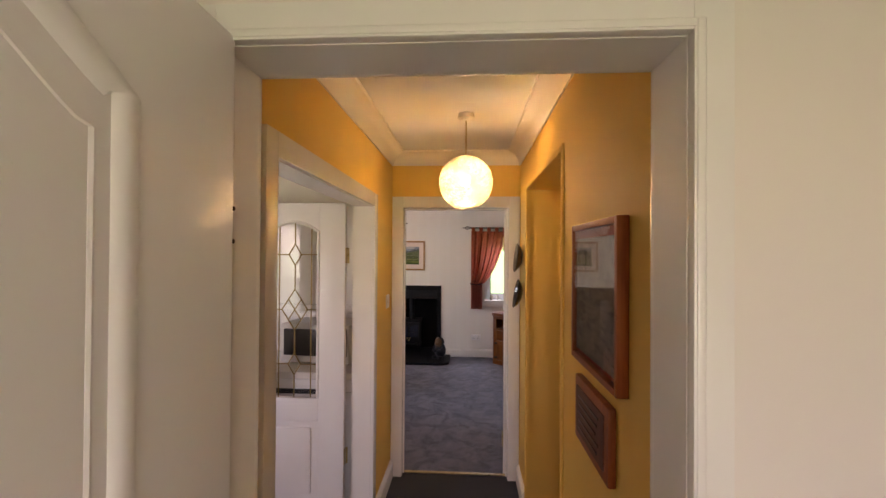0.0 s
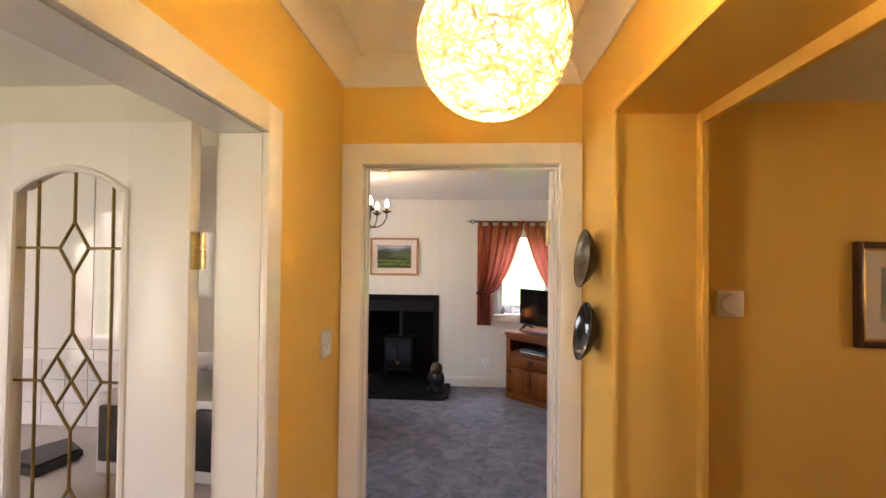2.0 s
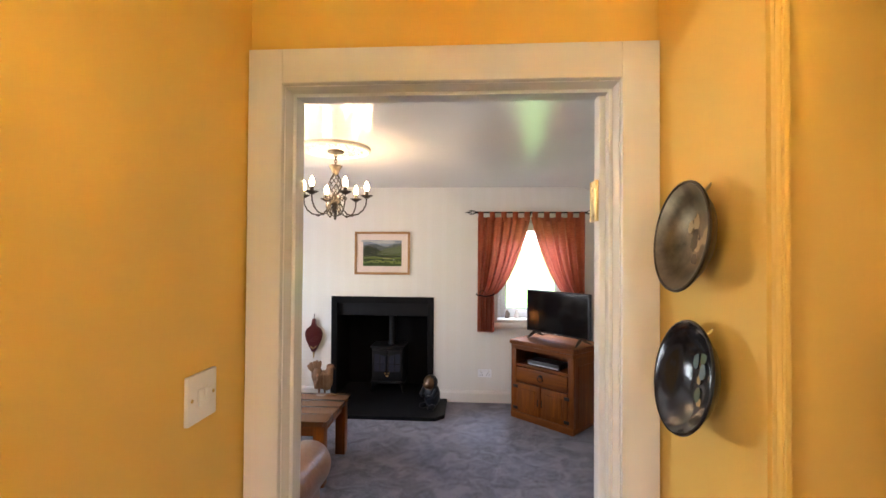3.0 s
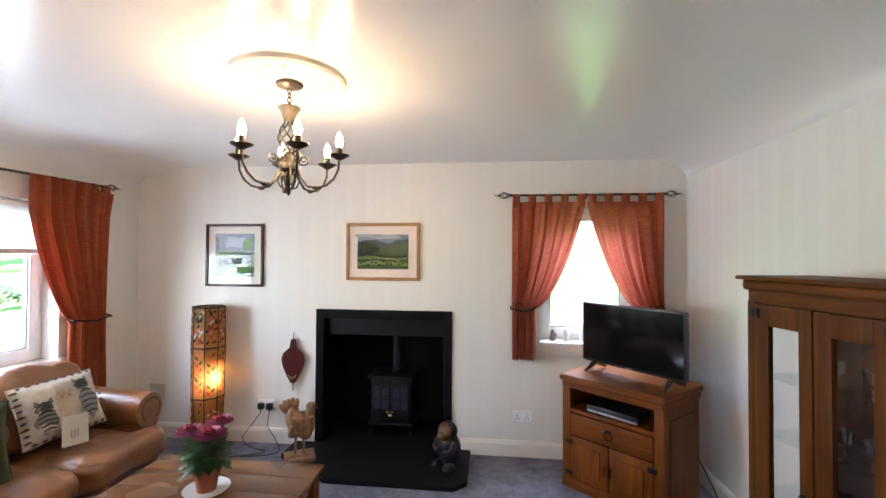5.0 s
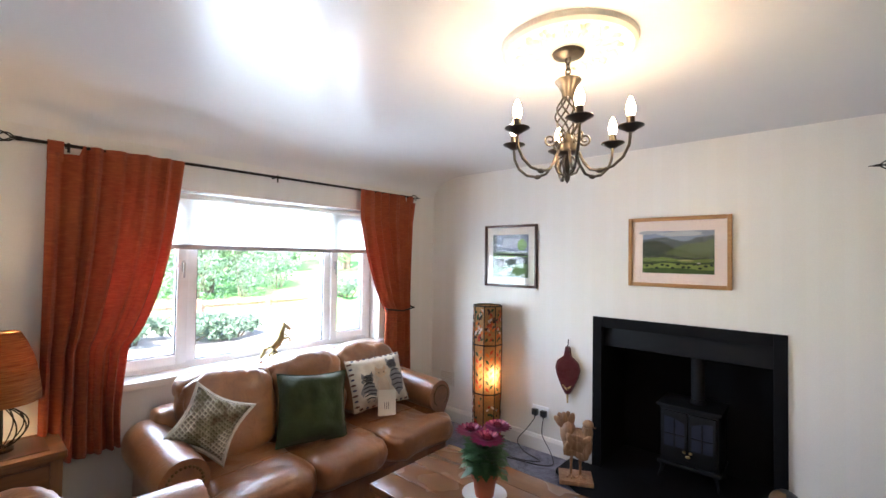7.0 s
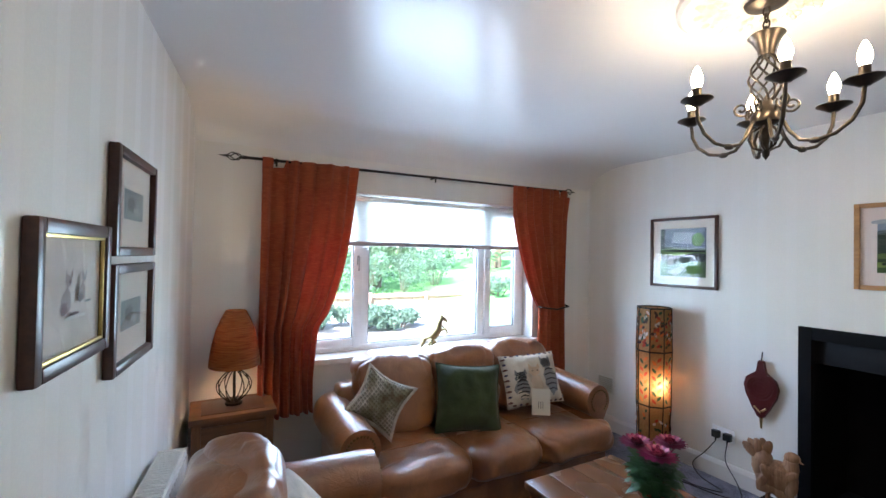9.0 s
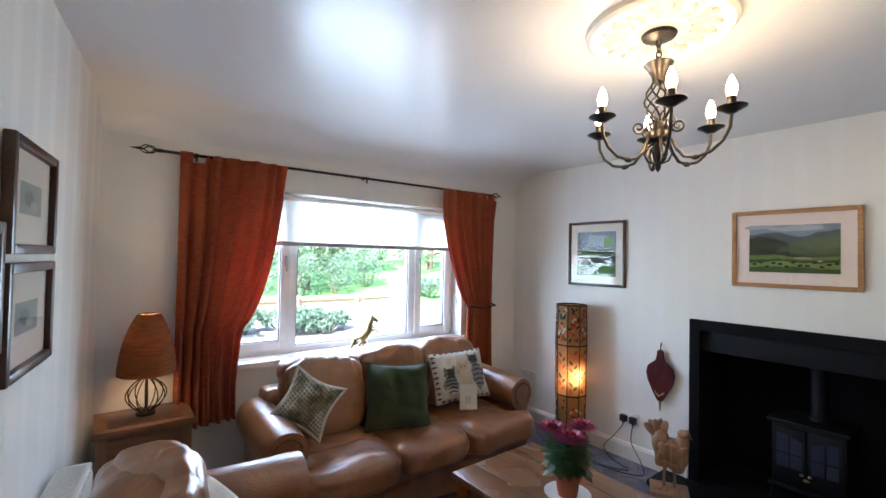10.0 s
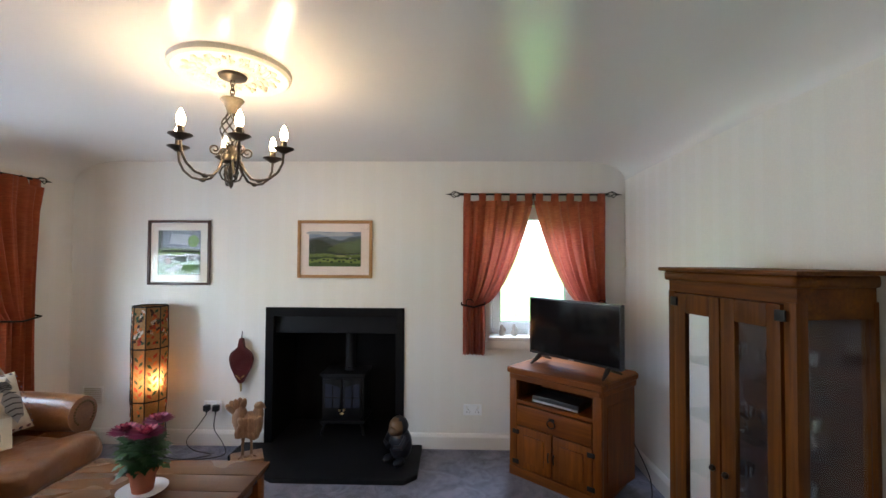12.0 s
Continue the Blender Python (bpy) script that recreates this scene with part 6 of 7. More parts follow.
for k in range(6):
    a = radians(4.6 + 60 * k)
    r = Matrix.Rotation(a, 4, "Z")
    pts = [(0.03, 0, 1.945), (0.045, 0, 1.93), (0.06, 0, 1.895), (0.085, 0, 1.864), (0.12, 0, 1.856), (0.165, 0, 1.866), (0.20, 0, 1.895), (0.22, 0, 1.935), (0.224, 0, 1.980)]
    arm = part("arm", moved(tube(pts, 0.0055, 8), r), M_ABRASS, ch)
    part("knuckle", moved(ball(0.0095, (0.12, 0, 1.856), (1.6, 1, 1), 10), r), M_ABRASS, arm)
    part("drip_pan", moved(lathe([(0.0, 1.978), (0.012, 1.978), (0.02, 1.984), (0.045, 1.998), (0.044, 2.001), (0.018, 1.990), (0.0, 1.988)], 22, None, (0.224, 0, 0)), r), M_ABRASS, arm)
    part("candle_cup", moved(lathe([(0.0, 1.988), (0.0135, 1.988), (0.0135, 2.034), (0.0, 2.036)], 16, None, (0.224, 0, 0)), r), M_ABRASS, arm)
    bm = moved(lathe([(0.0, 2.034), (0.011, 2.036), (0.0162, 2.054), (0.0155, 2.068), (0.010, 2.087), (0.0035, 2.101), (0.0, 2.103)], 14, None, (0.224, 0, 0)), r)
    part("candle_bulb", bm, M_CANDLE, arm, "lit clear candle bulb")
    bulb_lamp("candle_light", (-0.915 + 0.224 * math.cos(a), 5.03 + 0.224 * math.sin(a), 2.120), 0.125, WARM, 0.012)
    r2 = Matrix.Rotation(a + radians(30), 4, "Z")
    sp_ = [(0.064 + 0.026 * (1 - q / 28) * math.cos(q * 0.42 + 2.6), 0, 1.985 + 0.026 * (1 - q / 28) * math.sin(q * 0.42 + 2.6)) for q in range(24)]
    part("scroll", moved(tube([(0.03, 0, 1.95)] + sp_, 0.0038, 6), r2), M_ABRASS, ch)
    lp = [(0.012, 0, 1.925), (0.035, 0, 1.91), (0.045, 0, 1.885), (0.034, 0, 1.86), (0.010, 0, 1.85)]
    part("lower_loop", moved(tube(lp, 0.004, 6), r2), M_ABRASS, ch)

sm = thing("smoke_alarm", "small round white smoke alarm on the ceiling", "smoke alarm", (-0.386, 4.014, 2.338))
part("body", lathe([(0.0, -0.036), (0.03, -0.036), (0.045, -0.028), (0.052, -0.012), (0.052, 0.0), (0.0, 0.0)], 28), M_PLASTIC, sm)
for k in range(10):
    a = 2 * math.pi * k / 10
    part("slot", box(0.0485 * math.cos(a) - 0.004, 0.0485 * math.sin(a) - 0.004, -0.024, 0.0485 * math.cos(a) + 0.004, 0.0485 * math.sin(a) + 0.004, -0.016), M_BLACK, sm)

# ---- ornaments on the sills ----
hs = bmesh.new()
tube([(0, -0.050, 0.062), (0, -0.028, 0.078), (0, 0.004, 0.112), (0, 0.020, 0.140)], [0.026, 0.032, 0.030, 0.026], 10, hs)
tube([(0, 0.016, 0.135), (0, 0.022, 0.172), (0, 0.036, 0.202), (0, 0.052, 0.212)], [0.026, 0.022, 0.018, 0.014], 9, hs)
tube([(0, 0.044, 0.214), (0, 0.068, 0.200), (0, 0.088, 0.180)], [0.017, 0.014, 0.009], 8, hs)
for q in range(6):
    ball(0.014, (0, 0.004 + 0.007 * q, 0.150 + 0.013 * q), (0.5, 0.9, 1.3), 7, hs)
for s in (-1, 1):
    tube([(s * 0.012, -0.045, 0.06), (s * 0.014, -0.020, 0.034), (s * 0.014, -0.048, 0.016), (s * 0.014, -0.044, 0.0)], [0.020, 0.013, 0.008, 0.008], 7, hs)
    tube([(s * 0.012, 0.016, 0.122), (s * 0.013, 0.058 + 0.008 * s, 0.140 - 0.012 * s), (s * 0.013, 0.082, 0.118 - 0.012 * s), (s * 0.013, 0.074, 0.100 - 0.012 * s)], [0.015, 0.010, 0.007, 0.008], 7, hs)
    tube([(s * 0.008, 0.044, 0.222), (s * 0.010, 0.040, 0.238)], [0.006, 0.002], 5, hs)
tube([(0, -0.06, 0.07), (0, -0.092, 0.062), (0, -0.105, 0.03), (0, -0.118, 0.0)], [0.010, 0.015, 0.014, 0.005], 7, hs)
hs_ob = part("horse_ornament", hs, metal("aged_bronze", (0.30, 0.23, 0.11), 0.35))
hs_ob.location, hs_ob.scale = (-3.12, 5.06, 0.817), (1.5, 1.05, 1.0)
tagged(hs_ob, "small rearing brass horse ornament on the window sill", "ornament")
for k, (x, col, hh) in enumerate(((0.46, (0.30, 0.26, 0.22), 0.085), (0.56, (0.72, 0.70, 0.66), 0.09), (0.70, (0.70, 0.72, 0.74), 0.11), (0.83, (0.66, 0.64, 0.6), 0.07))):
    bm = lathe([(0, 0), (0.022, 0), (0.026, 0.03), (0.016, 0.05), (0.019, 0.065), (0.010, hh), (0, hh)], 14)
    ball(0.014, (0.02, 0, 0.045), (1, 1, 1.4), 8, bm)
    o = part("sill_ornament", bm, glossy_plain("glazed_china", col, 0.2))
    o.location = (x, 6.74, 0.895)
    tagged(o, "small glazed china ornament on the window sill", "ornament")


# ---- hall: frames, doors, trim ----
def architrave(name, label, plane, out, axis, lo, hi, top, width, mat, thick=0.018, bead=True):
    """Trim round three sides of an opening. plane: the wall face; out: +1 or -1 into the room; axis: the wall's normal."""
    bm = bmesh.new()
    a, b = sorted((plane + out * 0.002, plane + out * (thick + 0.002)))
    for l, h, z0, z1 in ((lo - width, lo, 0, top + width), (hi, hi + width, 0, top + width), (lo, hi, top, top + width)):
        if axis == "y":
            box(l, a, z0, h, b, z1, 0.002, bm)
        else:
            box(a, l, z0, b, h, z1, 0.002, bm)
    # raised inner bead
    c, d = sorted((plane + out * thick, plane + out * (thick + 0.0035)))
    for l, h, z0, z1 in () if not bead else ((lo - 0.016, lo - 0.004, 0, top + 0.016), (hi + 0.004, hi + 0.016, 0, top + 0.016), (lo - 0.004, hi + 0.004, top + 0.004, top + 0.016)):
        if axis == "y":
            box(l, c, z0, h, d, z1, 0.003, bm)
        else:
            box(c, l, z0, d, h, z1, 0.003, bm)
    return structure(name, bm, mat, label, True)


def lining(name, label, axis, a, b, lo, hi, top, t, mat, stop=None):
    bm = bmesh.new()
    for l, h, z0, z1 in ((lo - 0.002, lo + t, 0, top), (hi - t, hi + 0.002, 0, top), (lo + t, hi - t, top - t, top + 0.002)):
        if axis == "y":
            box(l, a, z0, h, b, z1, 0, bm)
        else:
            box(a, l, z0, b, h, z1, 0, bm)
    if stop:
        s0, s1 = stop
        for l, h, z0, z1 in ((lo + t, lo + t + 0.009, 0, top - t), (hi - t - 0.009, hi - t, 0, top - t), (lo + t + 0.009, hi - t - 0.009, top - t - 0.009, top - t)):
            if axis == "y":
                box(l, s0, z0, h, s1, z1, 0.002, bm)
            else:
                box(s0, l, z0, s1, h, z1, 0.002, bm)
    return structure(name, bm, mat, label)


architrave("trim_living_door", "white gloss painted door architrave", 3.0, -1, "y", -0.386, 0.386, 1.971, 0.080, M_WHITE, 0.018, False)
lining("trim_living_lining", "white gloss painted door lining", "y", 2.998, 3.112, -0.40, 0.40, 1.985, 0.016, M_WHITE, (3.04, 3.068))
architrave("trim_living_door_inside", "white gloss painted door architrave", 3.11, 1, "y", -0.395, 0.395, 1.975, 0.07, M_WHITE)
structure("trim_threshold", box(-0.384, 3.045, 0.0, 0.384, 3.075, 0.006, 0.002), M_BRASS, "brass carpet threshold strip", True)
architrave("trim_kitchen_door", "white gloss painted kitchen doorway architrave", -0.47, 1, "x", 1.059, 2.336, 1.911, 0.075, M_WHITE, 0.018, False)
lining("trim_kitchen_lining", "white gloss painted kitchen door lining", "x", -0.582, -0.468, 1.045, 2.35, 1.925, 0.016, M_WHITE)
architrave("trim_side_opening", "yellow painted reeded trim round the deep opening", 0.47, -1, "x", 1.575, 2.60, 2.045, 0.026, M_YELLOW, 0.008)
structure("trim_side_inner", box(0.716, 2.615, 0, 0.735, 2.652, 2.05, 0.004), M_YELLOW, "yellow painted inner corner trim", True)
structure("trim_side_inner_head", box(0.716, 1.56, 2.012, 0.735, 2.614, 2.05, 0.004), M_YELLOW, "yellow painted inner head trim", True)
architrave("trim_entrance_door", "white gloss painted entrance architrave", 0.50, -1, "y", -0.285, 0.415, 1.957, 0.055, M_WHITE, 0.02)
architrave("trim_entrance_door_hall", "white gloss painted entrance architrave", 0.605, 1, "y", -0.285, 0.415, 1.957, 0.055, M_WHITE)
lining("trim_entrance_lining", "white gloss painted entrance door lining", "y", 0.498, 0.607, -0.30, 0.43, 1.972, 0.016, M_WHITE)

cove = [(0, 0), (0.008, 0), (0.010, -0.012 + 0.02), (0.03, 0.05), (0.055, 0.075), (0.09, 0.083), (0.095, 0.095), (0, 0.095)]
for nm, a, b, o in (("west", (-0.47, 0.61, 2.28), (-0.47, 2.999, 2.28), (1, 0, 0)), ("east", (0.47, 0.61, 2.28), (0.47, 2.999, 2.28), (-1, 0, 0)),
                    ("north", (-0.47, 2.999, 2.281), (0.47, 2.999, 2.281), (0, -1, 0)), ("south", (-0.47, 0.607, 2.281), (0.47, 0.607, 2.281), (0, 1, 0))):
    structure("trim_coving_" + nm, sweep(cove, a, b, o), M_COVING, "cream plaster coving", True)
for nm, a, b, o in (("hall_west_far", (-0.468, 2.415, 0), (-0.468, 2.98, 0), (1, 0, 0)), ("hall_west_near", (-0.468, 0.63, 0), (-0.468, 0.98, 0), (1, 0, 0)), ("hall_east_near", (0.468, 0.63, 0), (0.468, 1.54, 0), (-1, 0, 0)),
                    ("hall_east_far", (0.468, 2.63, 0), (0.468, 2.98, 0), (-1, 0, 0)), ("side_north", (0.74, 2.768, 0), (2.69, 2.768, 0), (0, -1, 0))):
    skirting("baseboard_" + nm, a, b, o)


def lever_handle(parent, x, y, z, out, way):
    hd = part("door_handle", box(x - 0.021, min(y, y + out * 0.008), z - 0.075, x + 0.021, max(y, y + out * 0.008), z + 0.075, 0.003), M_BRASS, parent, "polished brass lever handle")
    part("lever", tube([(x, y + out * 0.006, z + 0.02), (x, y + out * 0.045, z + 0.02), (x + way * 0.03, y + out * 0.05, z + 0.017), (x + way * 0.075, y + out * 0.048, z + 0.022), (x + way * 0.10, y + out * 0.048, z + 0.03)], [0.009, 0.008, 0.0085, 0.008, 0.006], 10), M_BRASS, hd)
    return hd


# kitchen door: hinged at x = -0.60, standing open into the kitchen; front face at y = 2.24
kd = new("door_1")
tagged(kd, "white panelled kitchen door with leaded glass standing open", "door", kind="structure")
kd.location = (-0.612, 2.282, 0)
DW, DH = 0.608, 1.922
GX0, GX1, GZ0, GZ1 = -0.447, -0.152, 0.793, 1.765


def arch_z(f, base, rise):
    """Shouldered arch: flat ends, raised middle."""
    g = min(1, max(0, (f - 0.06) / 0.88))
    return base + rise * math.sin(math.pi * g) ** 0.75


M_DOOR = paint("white_satin_door_paint", (0.80, 0.78, 0.76), 0.3, 0.02, 0.03, 6, 0.5)
part("stile", box(-DW, 0, 0.01, GX0, 0.038, DH, 0.002), M_DOOR, kd)
part("stile", box(GX1, 0, 0.01, 0, 0.038, DH, 0.002), M_DOOR, kd)
rail = bmesh.new()
N_ = 28
pts = [(GX0 + (GX1 - GX0) * k / N_, arch_z(k / N_, GZ1, 0.052)) for k in range(N_ + 1)]
for y in (0.0, 0.038):
    top = [rail.verts.new((x, y, DH)) for x, z in pts]
    bot = [rail.verts.new((x, y, z)) for x, z in pts]
    for k in range(N_):
        rail.faces.new((top[k], top[k + 1], bot[k + 1], bot[k]))
rail.verts.ensure_lookup_table()
vv = rail.verts[:]
n_ = N_ + 1
for k in range(N_):
    rail.faces.new((vv[n_ + k], vv[n_ + k + 1], vv[3 * n_ + k + 1], vv[3 * n_ + k]))
part("top_rail", rail, M_DOOR, kd)
part("middle_rail", box(GX0, 0, 0.665, GX1, 0.038, GZ0, 0.002), M_DOOR, kd)
part("bottom_rail", box(GX0, 0, 0.01, GX1, 0.038, 0.20, 0.002), M_DOOR, kd)
part("lower_panel", box(GX0, 0.012, 0.20, GX1, 0.026, 0.665), M_DOOR, kd)
part("raised_field", box(GX0 + 0.04, 0.003, 0.24, GX1 - 0.04, 0.035, 0.625, 0.012), M_DOOR, kd)
bead = [(GX0 + 0.004, 0.001, GZ0 + 0.004), (GX1 - 0.004, 0.001, GZ0 + 0.004)] + [(min(max(x, GX0 + 0.004), GX1 - 0.004), 0.001, z - 0.004) for x, z in pts[::-1]]
part("glazing_bead", tube(bead, 0.009, 8, None, True), M_DOOR, kd)
gl = bmesh.new()
gl.faces.new([gl.verts.new((x, 0.019, z)) for x, _, z in bead])
bmesh.ops.solidify(gl, geom=gl.faces[:], thickness=0.004)
gp = part("pane", gl, M_GLASS, kd, "clear leaded glass")
gp.visible_shadow = False
M_CAME = metal("brass_came", (0.30, 0.22, 0.09), 0.4)
GC = (GX0 + GX1) / 2
W_ = GX1 - GX0
xa, xb = GX0 + 0.185 * W_, GX0 + 0.83 * W_
cames = [[(xa, GZ0), (xa, arch_z(0.185, GZ1, 0.05))], [(xb, GZ0), (xb, arch_z(0.83, GZ1, 0.05))]]
DIAM = ((1.623, 0.0625, 0.037), (1.303, 0.118, 0.076), (0.987, 0.0625, 0.037))
z_up = arch_z(0.5, GZ1, 0.05)
for zc, hh, hw in DIAM:
    cames += [[(GX0, zc), (GC - hw, zc)], [(GC + hw, zc), (GX1, zc)], [(GC, z_up), (GC, zc + hh)]]
    cames += [[(GC, zc + hh), (GC + hw, zc)], [(GC + hw, zc), (GC, zc - hh)], [(GC, zc - hh), (GC - hw, zc)], [(GC - hw, zc), (GC, zc + hh)]]
    z_up = zc - hh
cames.append([(GC, z_up), (GC, GZ0)])
zc, hh, hw = DIAM[1]
cames += [[(GC - hw / 2, zc + hh / 2), (GC + hw / 2, zc - hh / 2)], [(GC + hw / 2, zc + hh / 2), (GC - hw / 2, zc - hh / 2)]]
for (x0, z0), (x1, z1) in cames:
    part("came", tube([(x0, 0.0165, z0), (x1, 0.0165, z1)], 0.0036, 6), M_CAME, gp)
bev = clear_glass("bevelled_glass", (0.93, 0.96, 0.95), 0.03)
for zc, hh, hw in DIAM:
    bm = bmesh.new()
    c = bm.verts.new((GC, 0.0125, zc))
    rim = [bm.verts.new((GC + dx, 0.0165, zc + dz)) for dx, dz in ((0, hh), (hw, 0), (0, -hh), (-hw, 0))]
    for k in range(4):
        bm.faces.new((rim[k], rim[(k + 1) % 4], c))
    bp = part("bevelled_diamond", bm, bev, gp, "bevelled glass diamond", False)
    bp.visible_shadow = False
lever_handle(kd, -0.555, 0.0, 0.845, -1, 1)
for z in (1.62, 0.46):
    hb = box(-0.001, 0.006, z - 0.045, 0.003, 0.036, z + 0.045, 0.001)
    tube([(0.008, 0.040, z - 0.045), (0.008, 0.040, z + 0.045)], 0.006, 8, hb)
    part("hinge", hb, M_BRASS, kd, "brass butt hinge")

# living room door: hinged on the east jamb, folded back beside the wall
ld = new("door_2")
tagged(ld, "white panelled living room door folded back against the wall", "door", kind="structure")
ld.location, ld.rotation_euler = (0.395, 3.155, 0), (0, 0, radians(9))
part("leaf", box(0.0, 0.0, 0.012, 0.755, 0.036, 1.965, 0.003), M_DOOR, ld)
for z0, z1 in ((0.2, 0.75), (0.9, 1.8)):
    for x0, x1 in ((0.11, 0.35), (0.41, 0.65)):
        part("raised_field", box(x0, 0.034, z0, x1, 0.042, z1, 0.006), M_DOOR, ld)
hg = structure("trim_door_stop_strip", box(0.362, 3.07, 0, 0.384, 3.112, 1.968, 0.002), M_DOOR, "white painted hinge rebate", True)
for z in (1.71, 0.25):
    hb = box(0.355, 3.075, z - 0.05, 0.3625, 3.112, z + 0.05, 0.001)
    tube([(0.36, 3.118, z - 0.05), (0.36, 3.118, z + 0.05)], 0.007, 8, hb)
    ho = part("door_hinge", hb, M_BRASS)
    tagged(ho, "brass butt hinge on the door lining", "hinge", kind="structure")

# entrance door: standing open at right angles on the west jamb
ed = new("door_3")
tagged(ed, "white moulded entrance door standing open", "door", kind="structure")
ed.location = (-0.258, 0.485, 0)
part("leaf", box(-0.038, -0.74, 0.01, 0.0, 0.0, 1.965, 0.003), M_DOOR, ed)
for y0, y1 in ((-0.62, -0.205),):
    path_ = [(0.0, y1, 0.95)] + [(0.0, y1 + (y0 - y1) * k / 20, 1.80 + 0.095 * math.sin(math.pi * k / 20) ** 1.4) for k in range(21)] + [(0.0, y0, 0.95)]
    part("panel_moulding", tube([(-0.021, y, z) for _, y, z in path_], 0.029, 14, None, True), M_DOOR, ed)
    inner = [(-0.004, y1 - 0.04, 0.99)] + [(-0.004, y1 - 0.04 + (y0 - y1 + 0.08) * k / 20, 1.755 + 0.09 * math.sin(math.pi * k / 20) ** 1.4) for k in range(21)] + [(-0.004, y0 + 0.04, 0.99)]
    part("panel_moulding", tube(inner, 0.006, 8, None, True), M_DOOR, ed)
    part("panel_moulding", tube([(-0.021, y1, 0.2), (-0.021, y1, 0.8), (-0.021, y0, 0.8), (-0.021, y0, 0.2)], 0.028, 10, None, True), M_DOOR, ed)

# ---- hall: things ----
pen = thing("pendant_lamp", "round woven string pendant lamp glowing warm", "pendant lamp", (0.08, 2.12, 0))
part("ceiling_cup", lathe([(0, 2.374), (0.042, 2.374), (0.044, 2.35), (0.03, 2.338), (0, 2.338)], 24), M_PLASTIC, pen)
part("flex", tube([(0, 0, 2.34), (0, 0, 2.14)], 0.0032, 8), M_BRASS, pen)
part("bulb_holder", lathe([(0, 2.15), (0.016, 2.15), (0.02, 2.10), (0.016, 2.075), (0, 2.075)], 14), M_PLASTIC, pen)


def make_string():
    m = bpy.data.materials.new("cream_string")
    m.use_nodes = True
    t = m.node_tree
    t.nodes.clear()
    out = t.nodes.new("ShaderNodeOutputMaterial")
    mix = t.nodes.new("ShaderNodeMixShader")
    tl_ = t.nodes.new("ShaderNodeBsdfTranslucent")
    df = t.nodes.new("ShaderNodeBsdfDiffuse")
    tl_.inputs[0].default_value = (0.88, 0.84, 0.70, 1)
    df.inputs[0].default_value = (0.80, 0.76, 0.62, 1)
    mix.inputs[0].default_value = 0.35
    t.links.new(tl_.outputs[0], mix.inputs[1])
    t.links.new(df.outputs[0], mix.inputs[2])
    t.links.new(mix.outputs[0], out.inputs[0])
    return m


M_STRING = make_string()
rnd = random.Random(21)
RS = 0.14
strings = bmesh.new()
for k in range(420):
    ax = Vector((rnd.gauss(0, 1), rnd.gauss(0, 1), rnd.gauss(0, 1))).normalized()
    u = ax.orthogonal().normalized()
    v = ax.cross(u)
    off = rnd.uniform(-0.085, 0.085)
    r = math.sqrt(RS * RS - off * off)
    a0, span = rnd.uniform(0, 6.28), rnd.uniform(2.5, 6.28)
    n = 26
    loop = [Vector((0, 0, 2.012)) + ax * off + (u * math.cos(a0 + span * q / n) + v * math.sin(a0 + span * q / n)) * (r + rnd.uniform(-0.0015, 0.0015)) for q in range(n + 1)]
    tube(loop, rnd.uniform(0.0009, 0.0017), 4, strings)
sh_ = part("shade", strings, M_STRING, pen, "woven cream string globe")
tagged(sh_, "woven cream string globe", kind="stuff")
part("bulb", ball(0.032, (0, 0, 2.02), (1, 1, 1.15), 16), glow("lit_hall_bulb", (1.0, 0.84, 0.58), 25.0), pen)
bulb_lamp("hall_bulb", (0.08, 2.12, 1.97), HALL_W, (1.0, 0.73, 0.41), 0.045)

# framed map on the east wall
M_REDWOOD = wood("red_brown_frame_wood", (0.20, 0.042, 0.010), (0.38, 0.105, 0.028), 0.4, 2, 1.0, 0.3)


def make_map_print():
    m = Mat("faded_grey_map_print", (0.2, 0.18, 0.16), 0.6)
    c = m.ramp(m.noise(7, 6, 0.7, None, 1.5), [(0.35, (0.17, 0.145, 0.12)), (0.55, (0.25, 0.215, 0.175)), (0.75, (0.33, 0.285, 0.23))])
    ln = m.noise(1.0, 4, 0.7, m.mapped((12, 40, 55)))
    m.colour(m.mix(m.ramp(ln, [(0.40, (0.7, 0.7, 0.7)), (0.5, (0, 0, 0))]), c, (0.09, 0.078, 0.07)))
    return m.m


mp = thing("framed_map", "deep red-brown wooden frame holding a faded grey map", "picture", (0.469, 1.085, 1.517), -90)
part("frame", moved(bar_frame(0.435, 0.425, 0.018, 0.03, 0.003), Matrix.Translation((0, -0.03, 0))), M_REDWOOD, mp)
part("mount", box(-0.205, -0.012, -0.2, 0.205, -0.002, 0.2), paint("brick_red_mount", (0.30, 0.04, 0.012), 0.6, 0.08, 0.03), mp, "brick red mount")
part("map_sheet", box(-0.178, -0.022, -0.178, 0.178, -0.013, 0.168), make_map_print(), mp, "faded grey map sheet")
INK1, INK2, INK3 = (0.085, 0.072, 0.062), (0.12, 0.102, 0.088), (0.185, 0.158, 0.130)
CART = []
for sx in (-1, 1):
    CART += [blob(-0.108 + sx * 0.026, 0.128, 0.024, 0.010, 70 + sx, 16), blob(-0.108 + sx * 0.040, 0.108, 0.009, 0.020, 72 + sx, 14), blob(-0.108 + sx * 0.034, 0.076, 0.008, 0.018, 74 + sx, 14),
             blob(-0.108 + sx * 0.022, 0.056, 0.016, 0.008, 76 + sx, 14), blob(-0.108 + sx * 0.050, 0.124, 0.008, 0.006, 78 + sx, 12), blob(-0.108 + sx * 0.030, 0.040, 0.006, 0.008, 80 + sx, 12)]
